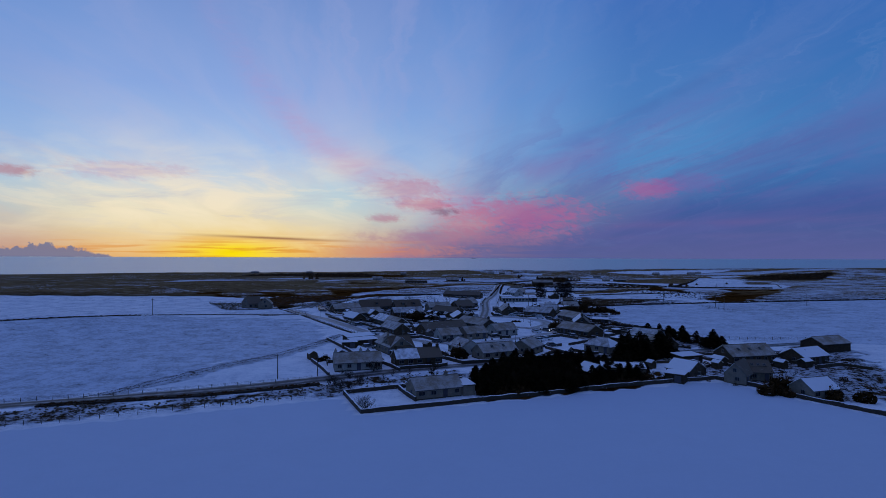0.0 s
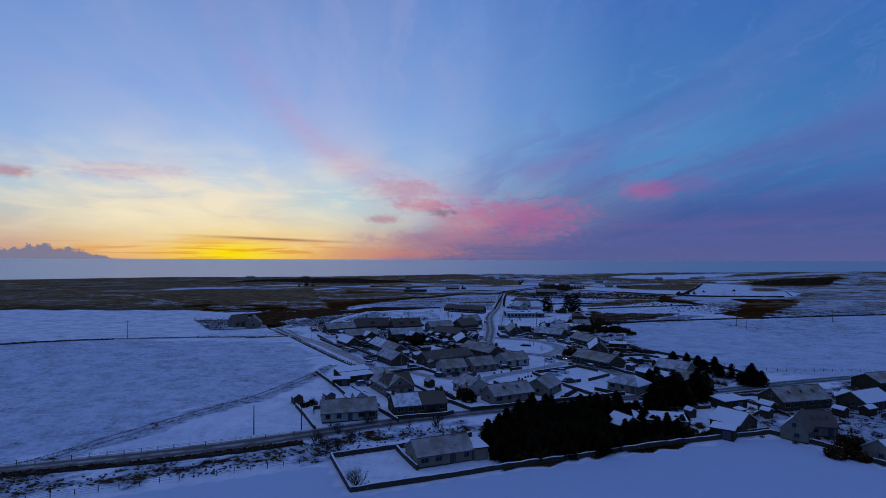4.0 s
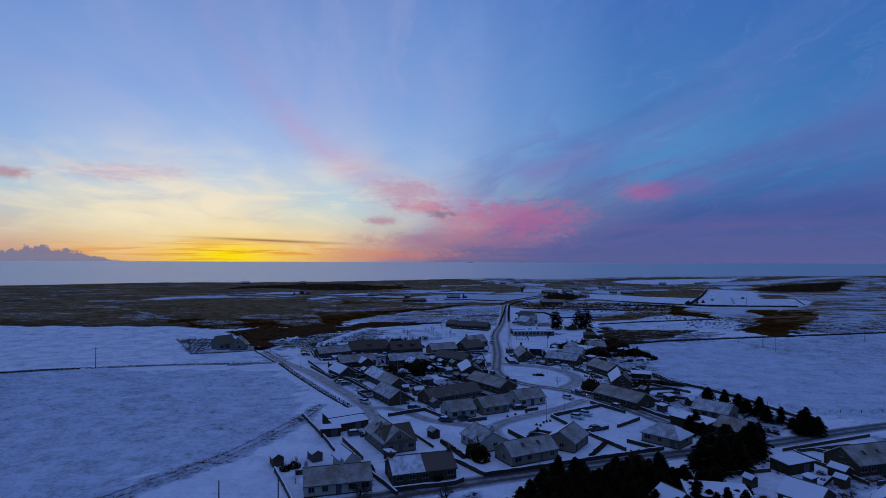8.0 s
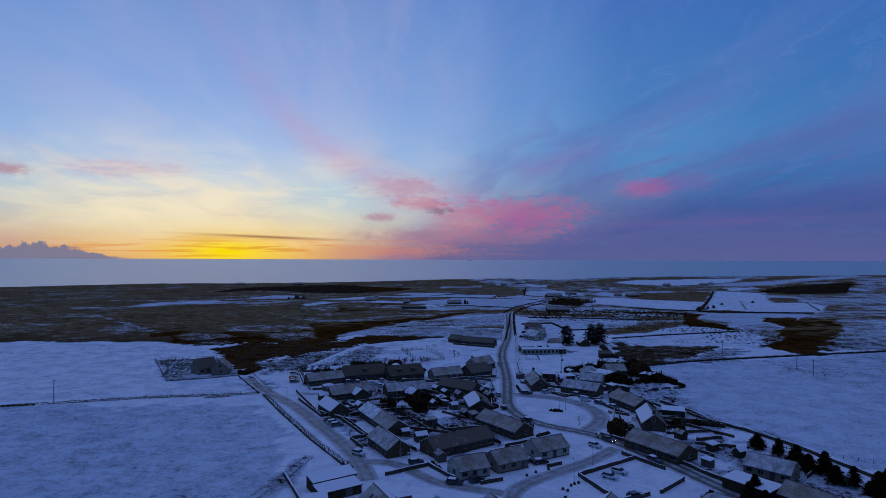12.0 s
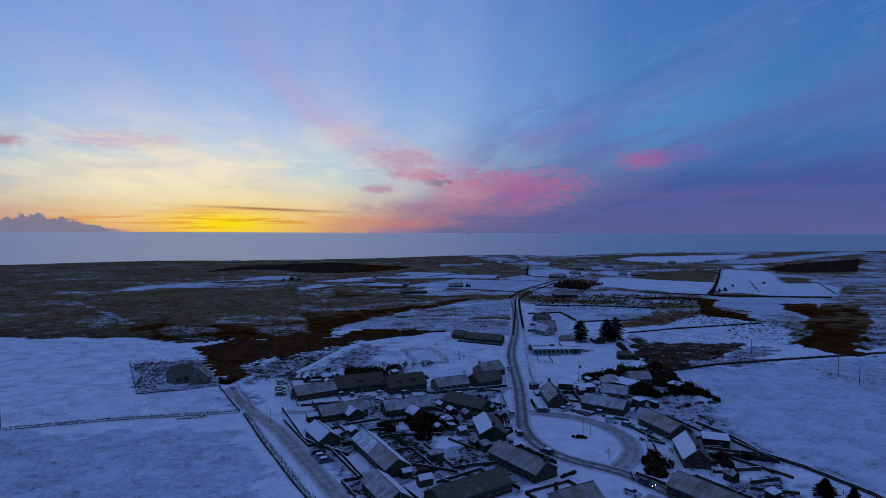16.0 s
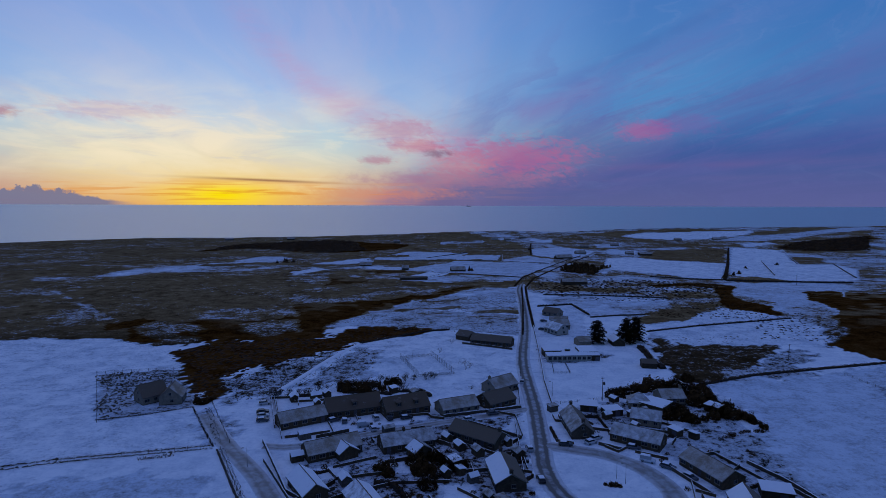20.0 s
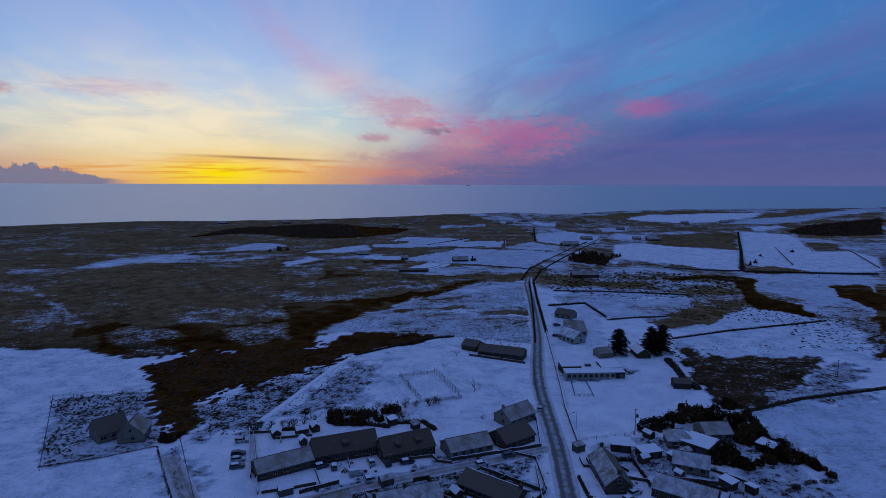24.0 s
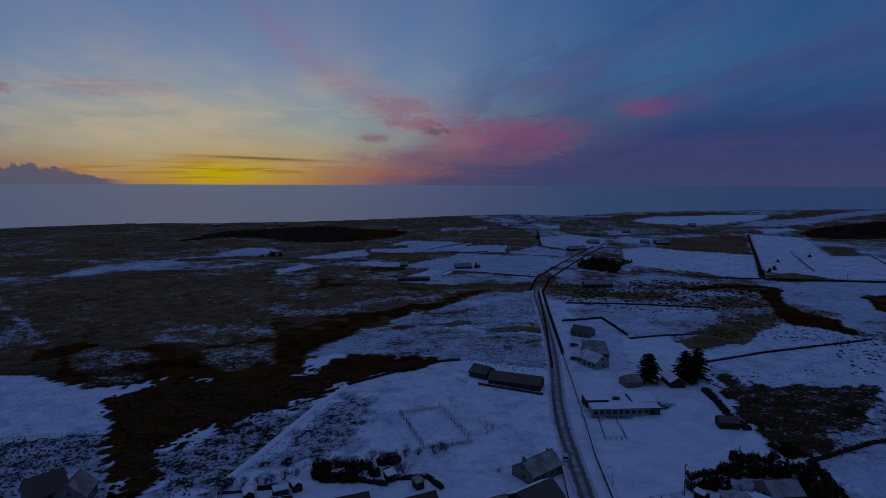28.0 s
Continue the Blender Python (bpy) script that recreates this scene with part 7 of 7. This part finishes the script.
def plot_line(a, b, n_house):
    n = max(2, int((b - a).length / 1.0))
    run, best = [], []
    for i in range(n + 1):
        q = a.lerp(b, i / n)
        if taken(q.x, q.y) or any((q - s).length < 1.7 for s, h in SET if h != n_house) or abs(q.x - 38) < 12 and abs(q.y - 295) < 22:
            run = []
        else:
            run = run + [q]
            best = run if len(run) > len(best) else best
    if len(best) < 5:
        return
    SET.extend((q, n_house) for q in best)
    pts = [tuple(best[0]), tuple(best[-1])]
    style = rnd_.random()
    if style < 0.45:
        barrier("garden_wall", pts, rnd_.uniform(0.7, 1.1), 0.24, "stone", PLOT_L, "wall", 0.05, rag=0.07, group="garden walls")
    elif style < 0.75:
        barrier("hedge", pts, rnd_.uniform(0.8, 1.3), rnd_.uniform(0.6, 1.0), "hedge", "dark garden hedge with ragged top", "hedge", 0.0, 5, 0.6, 0.30, "hedges")
    else:
        barrier("board_fence", pts, rnd_.uniform(1.0, 1.4), 0.10, "timber", "dark boarded garden fence topped with snow", "fence", 0.04, rag=0.03, group="garden fences")


for n_, (fx_, fy_, rot_, ln_, wd_, big_) in enumerate(list(FOOT)):
    if not big_ or ln_ < 8 or not (-70 < fx_ < 125 and 180 < fy_ < 334):
        continue
    turn_ = Matrix.Rotation(radians(rot_), 2)
    spot_ = lambda u, v: Vector((fx_, fy_)) + turn_ @ Vector((u, v))
    b_, f_, e_ = wd_ / 2 + rnd_.uniform(5, 8), -wd_ / 2 - rnd_.uniform(4, 6), ln_ / 2 + rnd_.uniform(0.8, 2)
    plot_line(spot_(-e_, b_), spot_(e_, b_), n_)
    plot_line(spot_(-e_, f_), spot_(e_, f_), n_)
    plot_line(spot_(-e_, wd_ / 2), spot_(-e_, b_), n_)
    plot_line(spot_(e_, wd_ / 2), spot_(e_, b_), n_)
    plot_line(spot_(rnd_.uniform(-3, 3), wd_ / 2 + 0.8), spot_(rnd_.uniform(-3, 3), b_), n_)


def free_spots(poly, gap, seed, keep):
    r = random.Random(seed)
    return [q for q in fill(poly, gap, seed, 0.6) if r.random() < keep and not taken(q[0], q[1], 0.9)]


WEST = [(-50, 300), (-42, 345), (-8, 352), (16, 345), (17, 300), (24, 276), (0, 248), (-24, 250)]
EAST = [(36, 330), (60, 366), (92, 366), (92, 330), (82, 300), (86, 262), (76, 225), (62, 250), (50, 270), (58, 300)]
SOUTH = [(62, 170), (80, 205), (120, 215), (135, 190), (118, 160), (90, 160)]
LOW = [bush_mesh(56, 0.8, 0.8, "gorse", 260), bush_mesh(57, 0.6, 0.55, "gorse", 200), bush_mesh(58, 1.0, 1.1, "gorse", 320)]
for poly_, s_ in ((WEST, 1), (EAST, 2), (SOUTH, 3)):
    plant(LOW, free_spots(poly_, 5.2, 100 + s_, 0.55), "low_shrub", "low dark shrub in a snowy garden", "shrub", "low garden shrubs", 0.6, 1.3, 20 + s_)
    plant(TWIGS, free_spots(poly_, 9.0, 110 + s_, 0.45), "bare_shrub", "leafless brown shrub in a snowy garden", "shrub", "bare shrubs", 0.5, 0.9, 30 + s_)
plant(BUSH, [(-13.9, 303.1), (-11.6, 295.2), (-15.3, 309.1), (-10.2, 311.7), (-24.3, 304.1), (-3.5, 305.5), (-1.7, 306.8), (-22.5, 301.8), (-11.0, 304.3)], "evergreen_bush", "tall dark evergreen bush in a garden", "bush", "garden bushes", 1.5, 2.3, 41)
plant(BUSH, [(88.8, 381.3), (94.4, 383.7), (92.4, 372.3), (80.0, 359.8), (84.7, 363.9), (86.1, 356.0), (82, 380), (70.6, 343), (90, 360), (95, 365), (84, 371)], "evergreen_bush", "dense dark scrub bush behind the gardens", "bush", "garden thicket", 1.8, 2.6, 42)
plant(BUSH, [(51.7, 277.5), (51.9, 275.9), (56.3, 274.2), (55.9, 276.8), (73.3, 274.2), (78.9, 279.4), (81.1, 279.4), (74.5, 279.4)], "evergreen_bush", "dark bush among the gardens by the crescent", "bush", "garden bushes", 1.0, 1.6, 43)


def row(pts, gap, seed, off=0.5):
    """Spots along a line, a little to either side."""
    r = random.Random(seed)
    out = []
    for a, b in zip(pts, pts[1:]):
        a, b = Vector(a), Vector(b)
        n = max(1, int((b - a).length / gap))
        out += [tuple(a.lerp(b, (i + r.random() * 0.6) / n) + Vector((r.uniform(-off, off), r.uniform(-off, off)))) for i in range(n)]
    return out


plant(BUSH, row([(97, 376), (95, 360), (96, 347), (100, 337)], 1.7, 1) + row([(86, 350.5), (91.6, 348.5), (96.2, 345), (99, 333)], 1.6, 2), "hedge_bush", "dark ragged bush in an overgrown hedge by the field", "bush", "overgrown hedge", 0.8, 1.35, 44)
plant(LOW, row([(99, 332), (90, 330.5), (80, 325)], 1.5, 3), "low_shrub", "low dark shrub along the garden edge", "shrub", "low garden shrubs", 1.0, 1.6, 45)
plant(BUSH, row([(-92, 362), (-95, 355), (-99, 362)], 1.5, 4, 0.9), "evergreen_bush", "dense dark bush at the end of the lane", "bush", "lane bushes", 0.7, 1.1, 46)
plant(BUSH, row([(12, 152.5), (30, 158.5), (49, 165), (68, 169.5)], 2.0, 5, 0.5), "evergreen_bush", "dark brown scrub bush along the plantation's wall", "bush", "plantation edge", 0.8, 1.3, 47)
plant(SPRUCE, row([(36, 163), (50, 168.5), (58, 171)], 2.6, 6, 0.8), "spruce_tree", S_LABEL, "tree", "shelter belt", 0.40, 0.58, 48)
plant(TALL, row([(-62, 367), (-40, 377), (-20, 382), (-8, 384)], 3.4, 7, 1.2), "brown_bush", "twiggy brown bush behind the row of houses", "bush", "brown bushes", 0.6, 1.0, 49)

# growth behind the row of houses below the playing field
for p_ in ([(-61.5, 364.2), (-50.8, 366.1)], [(-43.6, 367.7), (-34.3, 368.0), (-26.6, 365.8)], [(-24.9, 368.7), (-15.5, 369.5), (-11.7, 363.8)]):
    barrier("hedge", p_, 1.2, 1.6, "hedge", HEDGE_L, "hedge", 0.0, 5, 0.9, 0.28, "hedges")
plant(BUSH, [(-46.3, 370.2), (-44.2, 368.9), (-42.4, 369.3), (-40.6, 369.7), (-38.5, 368.8), (-36.2, 368.4), (-30.5, 371.2), (-27.1, 372.5)], "evergreen_bush", "tall dark evergreen bush behind the row of houses", "bush", "row bushes", 1.4, 1.9, 51)
plant(TALL, [(-24.2, 372.5), (-22.3, 371.6), (-33.6, 370.0), (-69.7, 364.3), (-69.1, 366.4), (-70.7, 363.1)], "brown_bush", "twiggy brown bush behind the row of houses", "bush", "brown bushes", 0.8, 1.2, 52)
